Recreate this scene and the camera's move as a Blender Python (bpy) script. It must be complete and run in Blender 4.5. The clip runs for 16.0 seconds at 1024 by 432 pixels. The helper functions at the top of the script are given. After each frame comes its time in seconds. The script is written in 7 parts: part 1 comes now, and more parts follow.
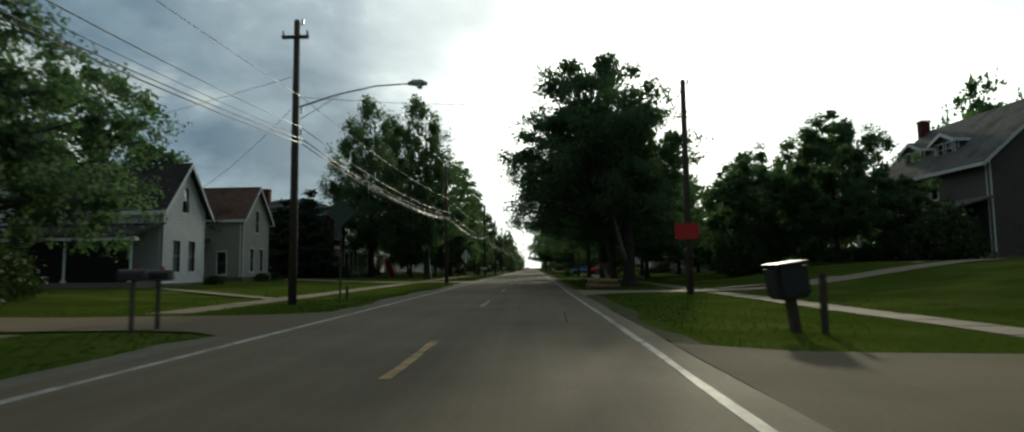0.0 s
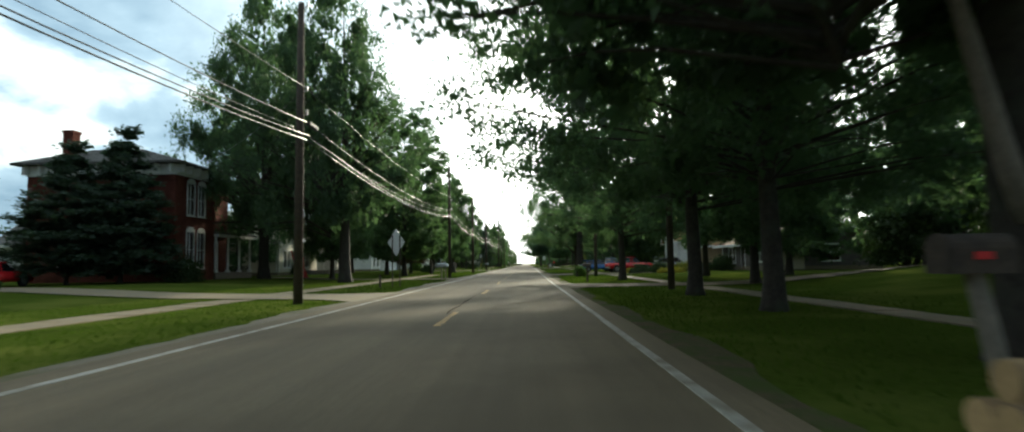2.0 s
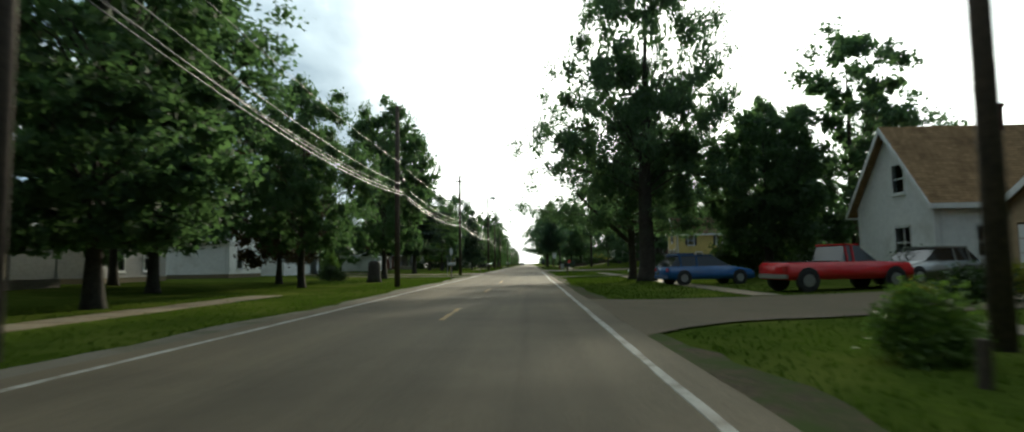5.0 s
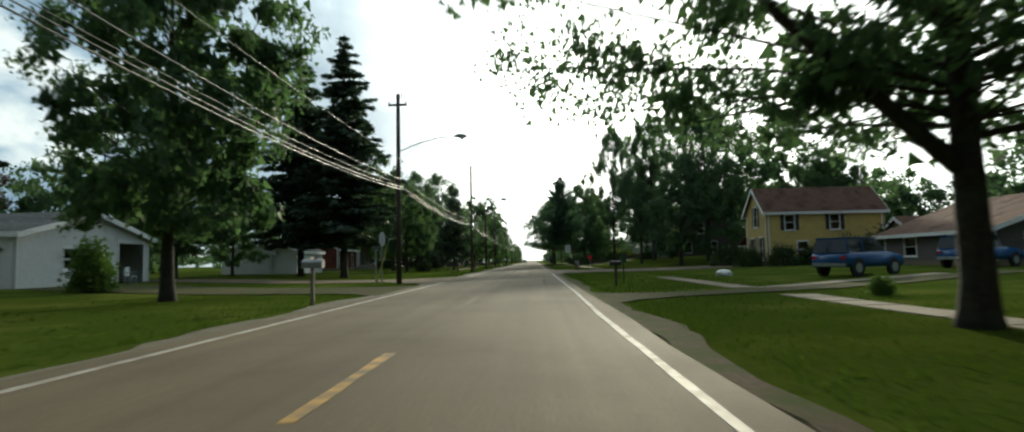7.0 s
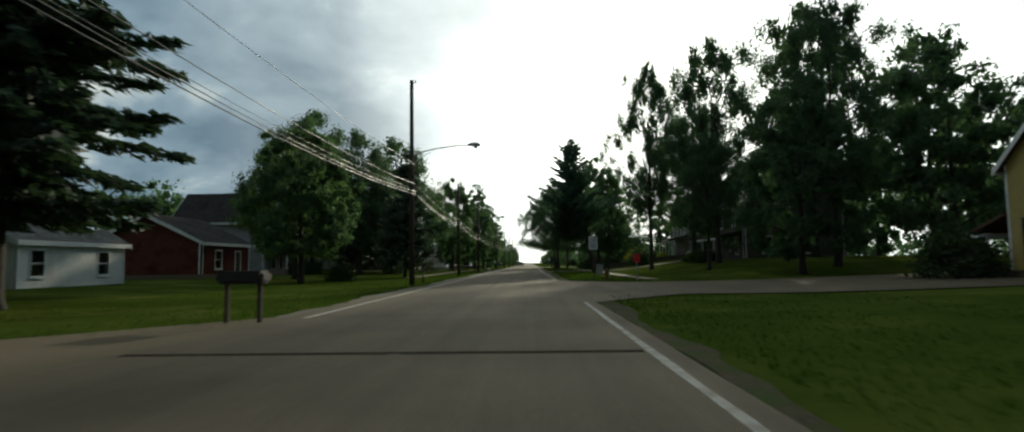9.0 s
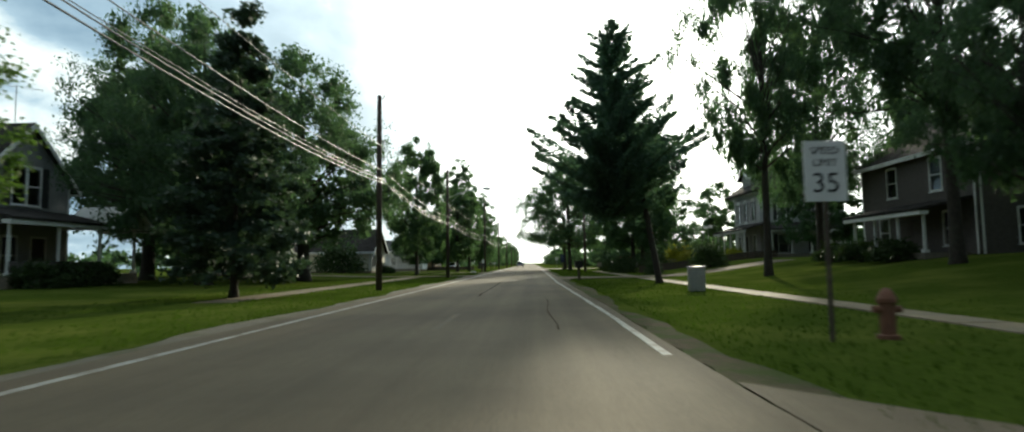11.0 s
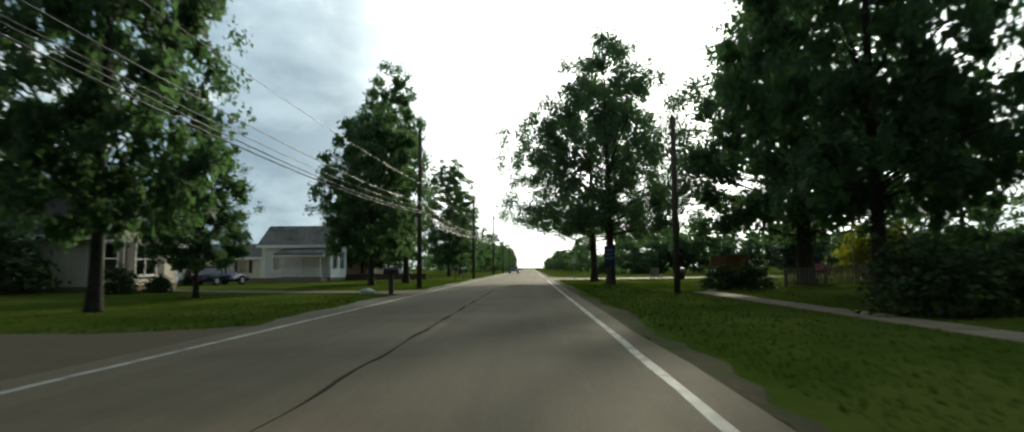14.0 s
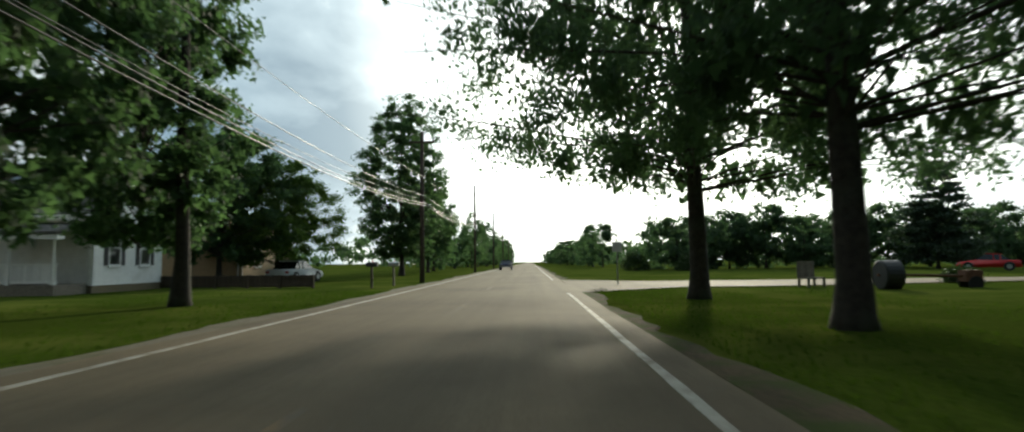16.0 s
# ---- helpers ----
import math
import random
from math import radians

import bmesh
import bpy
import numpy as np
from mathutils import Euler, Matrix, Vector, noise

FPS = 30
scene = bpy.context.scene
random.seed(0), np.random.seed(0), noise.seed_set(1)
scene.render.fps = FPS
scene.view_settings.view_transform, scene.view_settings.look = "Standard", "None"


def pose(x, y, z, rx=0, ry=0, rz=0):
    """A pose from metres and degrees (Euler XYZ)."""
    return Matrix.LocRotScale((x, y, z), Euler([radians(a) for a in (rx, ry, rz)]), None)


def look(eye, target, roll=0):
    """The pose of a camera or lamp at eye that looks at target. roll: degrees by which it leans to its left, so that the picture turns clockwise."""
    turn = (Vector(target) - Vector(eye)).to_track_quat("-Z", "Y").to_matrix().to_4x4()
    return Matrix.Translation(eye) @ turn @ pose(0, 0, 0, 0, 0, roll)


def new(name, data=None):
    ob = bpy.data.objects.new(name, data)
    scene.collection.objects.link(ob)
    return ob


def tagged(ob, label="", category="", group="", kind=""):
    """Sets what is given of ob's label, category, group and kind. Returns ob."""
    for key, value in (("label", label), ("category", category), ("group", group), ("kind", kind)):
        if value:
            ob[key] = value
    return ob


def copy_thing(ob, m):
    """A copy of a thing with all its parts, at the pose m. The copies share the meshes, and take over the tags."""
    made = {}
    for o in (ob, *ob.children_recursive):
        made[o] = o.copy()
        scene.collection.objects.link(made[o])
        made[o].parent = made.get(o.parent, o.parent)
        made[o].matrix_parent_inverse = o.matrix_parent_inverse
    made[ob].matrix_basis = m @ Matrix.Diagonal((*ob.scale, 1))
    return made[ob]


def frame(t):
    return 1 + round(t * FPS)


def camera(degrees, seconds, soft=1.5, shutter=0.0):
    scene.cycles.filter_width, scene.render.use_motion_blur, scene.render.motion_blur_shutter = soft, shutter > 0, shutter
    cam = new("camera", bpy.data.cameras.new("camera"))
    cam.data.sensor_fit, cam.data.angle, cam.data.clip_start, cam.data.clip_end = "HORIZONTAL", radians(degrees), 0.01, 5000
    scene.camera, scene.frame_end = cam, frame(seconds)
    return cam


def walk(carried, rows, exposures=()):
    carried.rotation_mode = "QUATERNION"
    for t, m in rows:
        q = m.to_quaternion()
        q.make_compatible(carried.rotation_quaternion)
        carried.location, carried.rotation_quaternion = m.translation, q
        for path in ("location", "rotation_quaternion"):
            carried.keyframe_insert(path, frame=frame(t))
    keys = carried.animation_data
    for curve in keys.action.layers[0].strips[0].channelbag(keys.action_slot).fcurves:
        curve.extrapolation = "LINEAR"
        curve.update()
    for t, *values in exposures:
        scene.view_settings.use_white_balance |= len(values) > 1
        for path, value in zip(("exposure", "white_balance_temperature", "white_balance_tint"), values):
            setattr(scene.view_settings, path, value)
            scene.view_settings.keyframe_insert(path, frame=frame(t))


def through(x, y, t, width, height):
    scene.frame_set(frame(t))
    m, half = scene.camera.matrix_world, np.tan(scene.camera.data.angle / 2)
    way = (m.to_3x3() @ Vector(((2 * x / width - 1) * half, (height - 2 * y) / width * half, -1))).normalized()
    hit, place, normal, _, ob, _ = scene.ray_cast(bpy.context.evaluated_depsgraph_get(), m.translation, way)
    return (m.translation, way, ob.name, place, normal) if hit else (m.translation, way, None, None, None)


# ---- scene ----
ROWS = (
    (0, 1.661, 0.000, 4.85, 0.72, 2.00), (0.5, 1.676, 7.882, 4.67, 1.59, 1.84), (1, 1.703, 15.763, 4.65, 1.15, 1.73),
    (1.5, 1.744, 23.618, 4.36, 0.94, 1.80), (2, 1.795, 31.451, 4.43, 0.88, 1.40), (2.5, 1.847, 39.270, 4.36, 0.66, 1.39),
    (3, 1.893, 47.093, 4.58, 0.56, 1.51), (3.5, 1.926, 54.944, 4.75, 0.19, 1.85), (4, 1.943, 62.885, 4.45, 0.71, 1.83),
    (4.2, 1.946, 66.102, 4.48, 0.74, 1.80), (6.3, 1.930, 100.254, 4.17, 0.96, 1.63), (6.5, 1.928, 103.545, 4.15, 1.30, 1.99),
    (7, 1.923, 111.860, 4.15, 1.12, 2.04), (7.5, 1.909, 120.214, 4.07, 1.24, 1.97), (8, 1.892, 128.603, 4.72, 0.75, 1.81),
    (8.5, 1.877, 136.994, 4.40, 0.75, 1.59), (8.7, 1.871, 140.342, 4.38, 0.78, 1.70), (10.8, 1.812, 175.414, 4.38, 0.77, 1.92),
    (11, 1.809, 178.746, 4.38, 0.78, 1.93), (11.5, 1.809, 187.058, 4.21, 0.41, 1.95), (12, 1.813, 195.367, 4.13, 0.66, 2.01),
    (12.5, 1.820, 203.689, 3.96, 1.08, 1.89), (13, 1.832, 212.016, 3.93, 1.33, 1.72), (13.5, 1.862, 220.300, 4.42, 0.55, 1.66),
    (14, 1.891, 228.528, 4.81, 0.41, 1.87), (14.5, 1.911, 236.731, 4.61, 0.57, 1.70), (15, 1.913, 244.917, 4.11, 0.16, 1.67),
    (15.5, 1.904, 253.095, 4.09, 0.08, 2.09), (16, 1.895, 261.240, 4.28, 0.66, 1.75))
cam = camera(79.66, 16.0, soft=1.9, shutter=0.25)
walk(cam, [(t, pose(x, y, 1.206, 90 + pitch, roll, yaw)) for t, x, y, pitch, roll, yaw in ROWS],
     exposures=[(t, e, 6350, 2) for t, e in ((0, -0.05), (0.5, 0.25), (1, 0.68), (1.5, 1.15), (2, 1.25), (2.5, 1.35), (3, 1.6), (3.5, 1.55), (4, 1.05), (6.5, 0.75), (7, 0.7), (7.5, 0.55), (8, 0.1), (8.5, -0.12), (11, 0.95), (12, 0.95), (12.5, 0.95), (13, 0.65), (13.5, 0.45), (14, 0.62), (14.5, 0.3), (15, 0.5), (15.5, 0.78), (16, 0.6))])

# ---- sky and sun ----
SUN_AZ, SUN_EL = radians(15.5), radians(17)
SUN_DIR = Vector((math.cos(SUN_EL) * math.sin(SUN_AZ), math.cos(SUN_EL) * math.cos(SUN_AZ), math.sin(SUN_EL)))


class Nodes:
    """A short way to write node trees."""

    def __init__(self, tree):
        self.tree = tree
        tree.nodes.clear()

    def add(self, kind, inputs=None, operation="", data_type="", blend_type=""):
        n = self.tree.nodes.new(kind)
        if operation:
            n.operation = operation
        if data_type:
            n.data_type = data_type
        if blend_type:
            n.blend_type = blend_type
        for k, v in (inputs or {}).items():
            if isinstance(v, bpy.types.NodeSocket):
                self.tree.links.new(v, n.inputs[k])
            else:
                n.inputs[k].default_value = v
        return n

    def ramp(self, fac, stops):
        n = self.add("ShaderNodeValToRGB", {"Fac": fac})
        e = n.color_ramp.elements
        while len(e) < len(stops):
            e.new(0.5)
        for el, (p, c) in zip(e, stops):
            el.position = p
            el.color = (*c, 1) if len(c) == 3 else c
        return n.outputs[0]

    def mix(self, fac, a, b, blend="MIX"):
        n = self.add("ShaderNodeMix", {0: fac, 6: a, 7: b}, data_type="RGBA", blend_type=blend)
        return n.outputs[2]

    def math(self, op, a, b=0.0, c=0.0):
        return self.add("ShaderNodeMath", {0: a, 1: b, 2: c}, operation=op).outputs[0]


def make_world():
    w = bpy.data.worlds.new("world")
    scene.world = w
    w.use_nodes = True
    n = Nodes(w.node_tree)
    d = n.add("ShaderNodeTexCoord").outputs["Generated"]
    sky = n.add("ShaderNodeTexSky")
    sky.sky_type, sky.sun_disc, sky.sun_elevation, sky.sun_rotation = "NISHITA", False, SUN_EL, SUN_AZ
    sky.air_density, sky.dust_density, sky.ozone_density = 1.0, 2.0, 1.0
    clear = n.mix(1.0, sky.outputs[0], (0.05, 0.052, 0.056, 1), "MULTIPLY")
    sep = n.add("ShaderNodeSeparateXYZ", {0: d})
    up = n.math("ADD", n.math("MAXIMUM", sep.outputs[2], 0.0), 0.42)
    flat = n.add("ShaderNodeCombineXYZ", {0: n.math("DIVIDE", sep.outputs[0], up), 1: n.math("DIVIDE", sep.outputs[1], up), 2: 0.35}).outputs[0]
    big = n.add("ShaderNodeTexNoise", {"Vector": flat, "Scale": 1.7, "Detail": 4.0, "Roughness": 0.5, "Distortion": 0.3}).outputs[0]
    fine = n.add("ShaderNodeTexNoise", {"Vector": flat, "Scale": 4.2, "Detail": 6.0, "Roughness": 0.55, "Distortion": 0.25}).outputs[0]
    mass = n.math("ADD", n.math("MULTIPLY", big, 0.68), n.math("MULTIPLY", fine, 0.32))
    dot = n.add("ShaderNodeVectorMath", {0: d, 1: SUN_DIR}, operation="DOT_PRODUCT").outputs["Value"]
    # thin cloud glows near the sun, thick cloud far from it stays slate blue with cream edges
    glow = n.ramp(dot, ((0.70, (0.0, 0.0, 0.0)), (0.85, (0.15, 0.15, 0.15)), (0.93, (0.55, 0.55, 0.55)), (1.0, (1, 1, 1))))
    dense = n.ramp(mass, ((0.40, (0, 0, 0)), (0.50, (0.55, 0.55, 0.55)), (0.60, (1, 1, 1))))
    thick = n.mix(dense, (0.44, 0.54, 0.61, 1), (0.11, 0.18, 0.25, 1))
    edge = n.ramp(mass, ((0.36, (0, 0, 0)), (0.43, (1, 1, 1)), (0.49, (0, 0, 0))))
    thick = n.mix(n.math("MULTIPLY", edge, 0.5), thick, (0.95, 0.9, 0.78, 1))
    lit = n.math("MULTIPLY", glow, n.math("SUBTRACT", 1.0, n.math("MULTIPLY", dense, 0.35)))
    cloud = n.mix(lit, thick, (2.3, 2.28, 2.15, 1))
    # cloud banks opposite the sun stand in its full light
    front = n.ramp(n.math("MULTIPLY_ADD", dot, -0.5, 0.5), ((0.3, (0, 0, 0)), (0.9, (1, 1, 1))))
    cloud = n.mix(n.math("MULTIPLY", front, 0.10), cloud, (1.0, 0.97, 0.9, 1))
    # the overcast darkens away from the sun
    gloom = n.ramp(n.math("MULTIPLY_ADD", dot, 0.5, 0.5), ((0.05, (0.34, 0.35, 0.38)), (0.45, (0.55, 0.56, 0.58)), (0.8, (1, 1, 1))))
    cloud = n.mix(1.0, cloud, gloom, "MULTIPLY")
    col = n.mix(0.08, cloud, clear)
    bg = n.add("ShaderNodeBackground", {"Color": col, "Strength": 1.0})
    n.add("ShaderNodeOutputWorld", {"Surface": bg.outputs[0]})


make_world()
sun = new("sun", bpy.data.lights.new("sun", "SUN"))
sun.data.energy, sun.data.angle, sun.data.color = 2.4, radians(2.5), (1.0, 0.88, 0.68)
sun.matrix_world = look(SUN_DIR * 300, (0, 0, 0))


# ---- materials ----
def surface(name, light, dark, scale=6.0, rough=0.8, bump=0.15, metal=0.0, stain=None, stain_scale=0.5, stain_at=0.6, spec=0.4, vary=0.12):
    """Two scales of tone, a stain with its own outline and a fine relief."""
    m = bpy.data.materials.new(name)
    m.use_nodes = True
    n = Nodes(m.node_tree)
    p = n.add("ShaderNodeTexCoord").outputs["Object"]
    fine = n.add("ShaderNodeTexNoise", {"Vector": p, "Scale": scale, "Detail": 6.0, "Roughness": 0.65}).outputs[0]
    broad = n.add("ShaderNodeTexNoise", {"Vector": p, "Scale": stain_scale, "Detail": 5.0, "Roughness": 0.6}).outputs[0]
    col = n.mix(n.ramp(fine, ((0.3, (0, 0, 0)), (0.7, (1, 1, 1)))), (*dark, 1), (*light, 1))
    if stain:
        col = n.mix(n.ramp(broad, ((stain_at - 0.1, (0, 0, 0)), (stain_at + 0.08, (1, 1, 1)))), col, (*stain, 1))
    rnd = n.add("ShaderNodeObjectInfo").outputs["Random"]
    tone = n.add("ShaderNodeMapRange", {0: rnd, 3: 1 - vary, 4: 1 + vary}).outputs[0]
    col = n.mix(1.0, col, n.add("ShaderNodeCombineColor", {0: tone, 1: tone, 2: tone}).outputs[0], "MULTIPLY")
    rel = n.add("ShaderNodeBump", {"Height": fine, "Strength": bump, "Distance": 0.02})
    b = n.add("ShaderNodeBsdfPrincipled", {"Base Color": col, "Roughness": n.math("MULTIPLY_ADD", broad, 0.2, rough - 0.1),
                                           "Metallic": metal, "Specular IOR Level": spec, "Normal": rel.outputs[0]})
    n.add("ShaderNodeOutputMaterial", {"Surface": b.outputs[0]})
    return m


def leafy(name, light, dark, through=0.3, spec=0.25):
    m = bpy.data.materials.new(name)
    m.use_nodes = True
    n = Nodes(m.node_tree)
    isl = n.add("ShaderNodeNewGeometry").outputs["Random Per Island"]
    p = n.add("ShaderNodeTexCoord").outputs["Object"]
    broad = n.add("ShaderNodeTexNoise", {"Vector": p, "Scale": 0.5, "Detail": 3.0}).outputs[0]
    f = n.math("ADD", n.math("MULTIPLY", isl, 0.6), n.math("MULTIPLY", broad, 0.5))
    col = n.mix(f, (*dark, 1), (*light, 1))
    a = n.add("ShaderNodeBsdfPrincipled", {"Base Color": col, "Roughness": 0.6, "Specular IOR Level": spec})
    warm = n.mix(1.0, col, (1.2, 1.45, 0.85, 1), "MULTIPLY")
    t = n.add("ShaderNodeBsdfTranslucent", {"Color": warm})
    mx = n.add("ShaderNodeMixShader", {0: through, 1: a.outputs[0], 2: t.outputs[0]})
    n.add("ShaderNodeOutputMaterial", {"Surface": mx.outputs[0]})
    return m


def glassy(name):
    m = bpy.data.materials.new(name)
    m.use_nodes = True
    n = Nodes(m.node_tree)
    b = n.add("ShaderNodeBsdfPrincipled", {"Base Color": (0.75, 0.8, 0.8, 1), "Roughness": 0.03, "Transmission Weight": 1.0, "IOR": 1.45})
    n.add("ShaderNodeOutputMaterial", {"Surface": b.outputs[0]})
    return m


def shingled(name, light, dark, step=0.14):
    m = surface(name, light, dark, 9.0, 0.95, 0.2, spec=0.08, stain=tuple(c * 0.7 for c in dark), stain_scale=0.7)
    n = m.node_tree
    p = n.nodes.new("ShaderNodeTexCoord")
    br = n.nodes.new("ShaderNodeTexBrick")
    sep, com = n.nodes.new("ShaderNodeSeparateXYZ"), n.nodes.new("ShaderNodeCombineXYZ")
    add = n.nodes.new("ShaderNodeMath")
    n.links.new(p.outputs["Object"], sep.inputs[0])
    n.links.new(sep.outputs[0], add.inputs[0])
    n.links.new(sep.outputs[1], add.inputs[1])
    n.links.new(add.outputs[0], com.inputs[0])
    n.links.new(sep.outputs[2], com.inputs[1])
    n.links.new(com.outputs[0], br.inputs["Vector"])
    br.inputs["Scale"].default_value = 1.0
    br.inputs["Brick Width"].default_value, br.inputs["Row Height"].default_value, br.inputs["Mortar Size"].default_value = 0.3, step, 0.012
    br.inputs["Color1"].default_value = (1, 1, 1, 1)
    br.inputs["Color2"].default_value = (0.72, 0.72, 0.72, 1)
    br.inputs["Mortar"].default_value = (0.45, 0.45, 0.45, 1)
    b = next(k for k in n.nodes if k.type == "BSDF_PRINCIPLED")
    old = b.inputs["Base Color"].links[0].from_socket
    mx = n.nodes.new("ShaderNodeMix")
    mx.data_type, mx.blend_type = "RGBA", "MULTIPLY"
    mx.inputs[0].default_value = 1.0
    n.links.new(old, mx.inputs[6])
    n.links.new(br.outputs["Color"], mx.inputs[7])
    n.links.new(mx.outputs[2], b.inputs["Base Color"])
    bp = next(k for k in n.nodes if k.type == "BUMP")
    bump2 = n.nodes.new("ShaderNodeBump")
    bump2.inputs["Strength"].default_value, bump2.inputs["Distance"].default_value = 0.6, 0.02
    n.links.new(br.outputs["Fac"], bump2.inputs["Height"])
    bump2.invert = True
    n.links.new(bp.outputs[0], bump2.inputs["Normal"])
    n.links.new(bump2.outputs[0], b.inputs["Normal"])
    return m


ASPHALT = surface("worn_asphalt", (0.182, 0.142, 0.085), (0.098, 0.077, 0.047), 38.0, 0.84, 0.35, stain=(0.112, 0.088, 0.055), stain_scale=0.22, stain_at=0.55, spec=0.22, vary=0.0)


def streaked(m, amount=0.16):
    """Long faint bands along the road, worn by tyres, and darker oil drips between them."""
    n = m.node_tree
    p, mp, tx, rp, mx = [n.nodes.new(k) for k in ("ShaderNodeTexCoord", "ShaderNodeMapping", "ShaderNodeTexNoise", "ShaderNodeMapRange", "ShaderNodeMix")]
    mp.inputs["Scale"].default_value = (1.5, 0.018, 1.0)
    tx.inputs["Scale"].default_value, tx.inputs["Detail"].default_value, tx.inputs["Roughness"].default_value = 1.0, 5.0, 0.6
    n.links.new(p.outputs["Object"], mp.inputs["Vector"])
    n.links.new(mp.outputs[0], tx.inputs["Vector"])
    n.links.new(tx.outputs[0], rp.inputs[0])
    rp.inputs[1].default_value, rp.inputs[2].default_value, rp.inputs[3].default_value, rp.inputs[4].default_value = 0.3, 0.7, 1 - amount, 1 + amount
    mx.data_type, mx.blend_type = "RGBA", "MULTIPLY"
    mx.inputs[0].default_value = 1.0
    b = next(k for k in n.nodes if k.type == "BSDF_PRINCIPLED")
    n.links.new(b.inputs["Base Color"].links[0].from_socket, mx.inputs[6])
    com = n.nodes.new("ShaderNodeCombineColor")
    for i in range(3):
        n.links.new(rp.outputs[0], com.inputs[i])
    n.links.new(com.outputs[0], mx.inputs[7])
    n.links.new(mx.outputs[2], b.inputs["Base Color"])


streaked(ASPHALT)
TAR = surface("tar_seal", (0.068, 0.056, 0.041), (0.042, 0.036, 0.027), 20.0, 0.95, 0.2, spec=0.0)
CRACK = surface("fine_road_crack", (0.10, 0.08, 0.053), (0.07, 0.057, 0.039), 20.0, 0.95, 0.2, spec=0.0)
WHITE_LINE = surface("worn_white_road_paint", (0.42, 0.40, 0.34), (0.26, 0.245, 0.205), 14.0, 0.7, 0.2, stain=(0.19, 0.165, 0.12), stain_scale=2.6, stain_at=0.57)
YELLOW_LINE = surface("worn_yellow_road_paint", (0.56, 0.31, 0.06), (0.38, 0.22, 0.06), 10.0, 0.7, 0.2, stain=(0.16, 0.13, 0.08), stain_scale=3.0, stain_at=0.53)
GRAVEL = surface("gravel", (0.22, 0.195, 0.15), (0.10, 0.09, 0.068), 30.0, 0.95, 0.8, spec=0.1, stain=(0.11, 0.105, 0.06), stain_scale=0.9, stain_at=0.6)
FADED_LINE = surface("faded_yellow_road_paint", (0.22, 0.13, 0.045), (0.12, 0.085, 0.045), 10.0, 0.8, 0.2, stain=(0.11, 0.088, 0.055), stain_scale=3.0, stain_at=0.46)
TAN_GRAVEL = surface("tan_gravel", (0.19, 0.15, 0.098), (0.10, 0.08, 0.052), 26.0, 0.95, 0.7, stain=(0.13, 0.11, 0.07), stain_scale=0.7, stain_at=0.58, spec=0.1)
DIRT = surface("packed_earth_edge", (0.12, 0.095, 0.06), (0.055, 0.046, 0.03), 16.0, 0.98, 0.7, spec=0.03, stain=(0.06, 0.08, 0.025), stain_scale=1.2, stain_at=0.52)
CONCRETE = surface("old_concrete", (0.235, 0.19, 0.12), (0.16, 0.13, 0.085), 12.0, 0.85, 0.2, spec=0.2, stain=(0.17, 0.15, 0.11), stain_scale=1.1, stain_at=0.6)
GRASS = surface("mown_lawn", (0.066, 0.094, 0.015), (0.031, 0.048, 0.008), 9.0, 0.95, 0.9, stain=(0.086, 0.104, 0.021), stain_scale=0.25, stain_at=0.56, spec=0.0)
BLADE = leafy("grass_blades", (0.072, 0.11, 0.016), (0.035, 0.06, 0.009), 0.35, 0.0)
WHITE_SIDING = surface("white_painted_siding", (0.78, 0.78, 0.75), (0.66, 0.66, 0.63), 4.0, 0.6, 0.06, stain=(0.55, 0.54, 0.49), stain_scale=0.6, stain_at=0.66)
GREY_WHITE_SIDING = surface("grey_white_siding", (0.46, 0.46, 0.44), (0.36, 0.36, 0.345), 4.0, 0.7, 0.06, stain=(0.29, 0.285, 0.26), stain_scale=0.6, stain_at=0.62)
# near-black colour that stands in for the deep shade under a porch
PORCH_SHADE = surface("painted_porch_shade", (0.022, 0.022, 0.022), (0.014, 0.014, 0.014), 40.0, 0.9, 0.2, spec=0.1)
BEIGE_SIDING = surface("beige_siding", (0.50, 0.46, 0.38), (0.41, 0.38, 0.31), 4.0, 0.65, 0.06, stain=(0.36, 0.33, 0.27), stain_scale=0.6, stain_at=0.66)
CREAM_SIDING = surface("cream_siding", (0.68, 0.63, 0.48), (0.57, 0.53, 0.41), 4.0, 0.65, 0.06, stain=(0.47, 0.43, 0.33), stain_scale=0.6, stain_at=0.66)
YELLOW_SIDING = surface("yellow_siding", (0.56, 0.42, 0.13), (0.45, 0.34, 0.11), 4.0, 0.65, 0.06, stain=(0.40, 0.28, 0.09), stain_scale=0.6, stain_at=0.66)
GREY_SIDING = surface("grey_siding", (0.34, 0.34, 0.33), (0.26, 0.26, 0.25), 4.0, 0.65, 0.06, stain=(0.21, 0.21, 0.20), stain_scale=0.6, stain_at=0.66)
DARK_SIDING = surface("dark_brown_shingle_siding", (0.15, 0.13, 0.115), (0.10, 0.09, 0.08), 5.0, 0.8, 0.2, stain=(0.07, 0.065, 0.06), stain_scale=0.6, stain_at=0.66)
TAN_SIDING = surface("tan_siding", (0.43, 0.31, 0.18), (0.34, 0.245, 0.145), 5.0, 0.75, 0.1, stain=(0.28, 0.2, 0.12), stain_scale=0.6, stain_at=0.66)
BRICK = shingled("red_brick", (0.225, 0.078, 0.055), (0.14, 0.05, 0.038), 0.075)
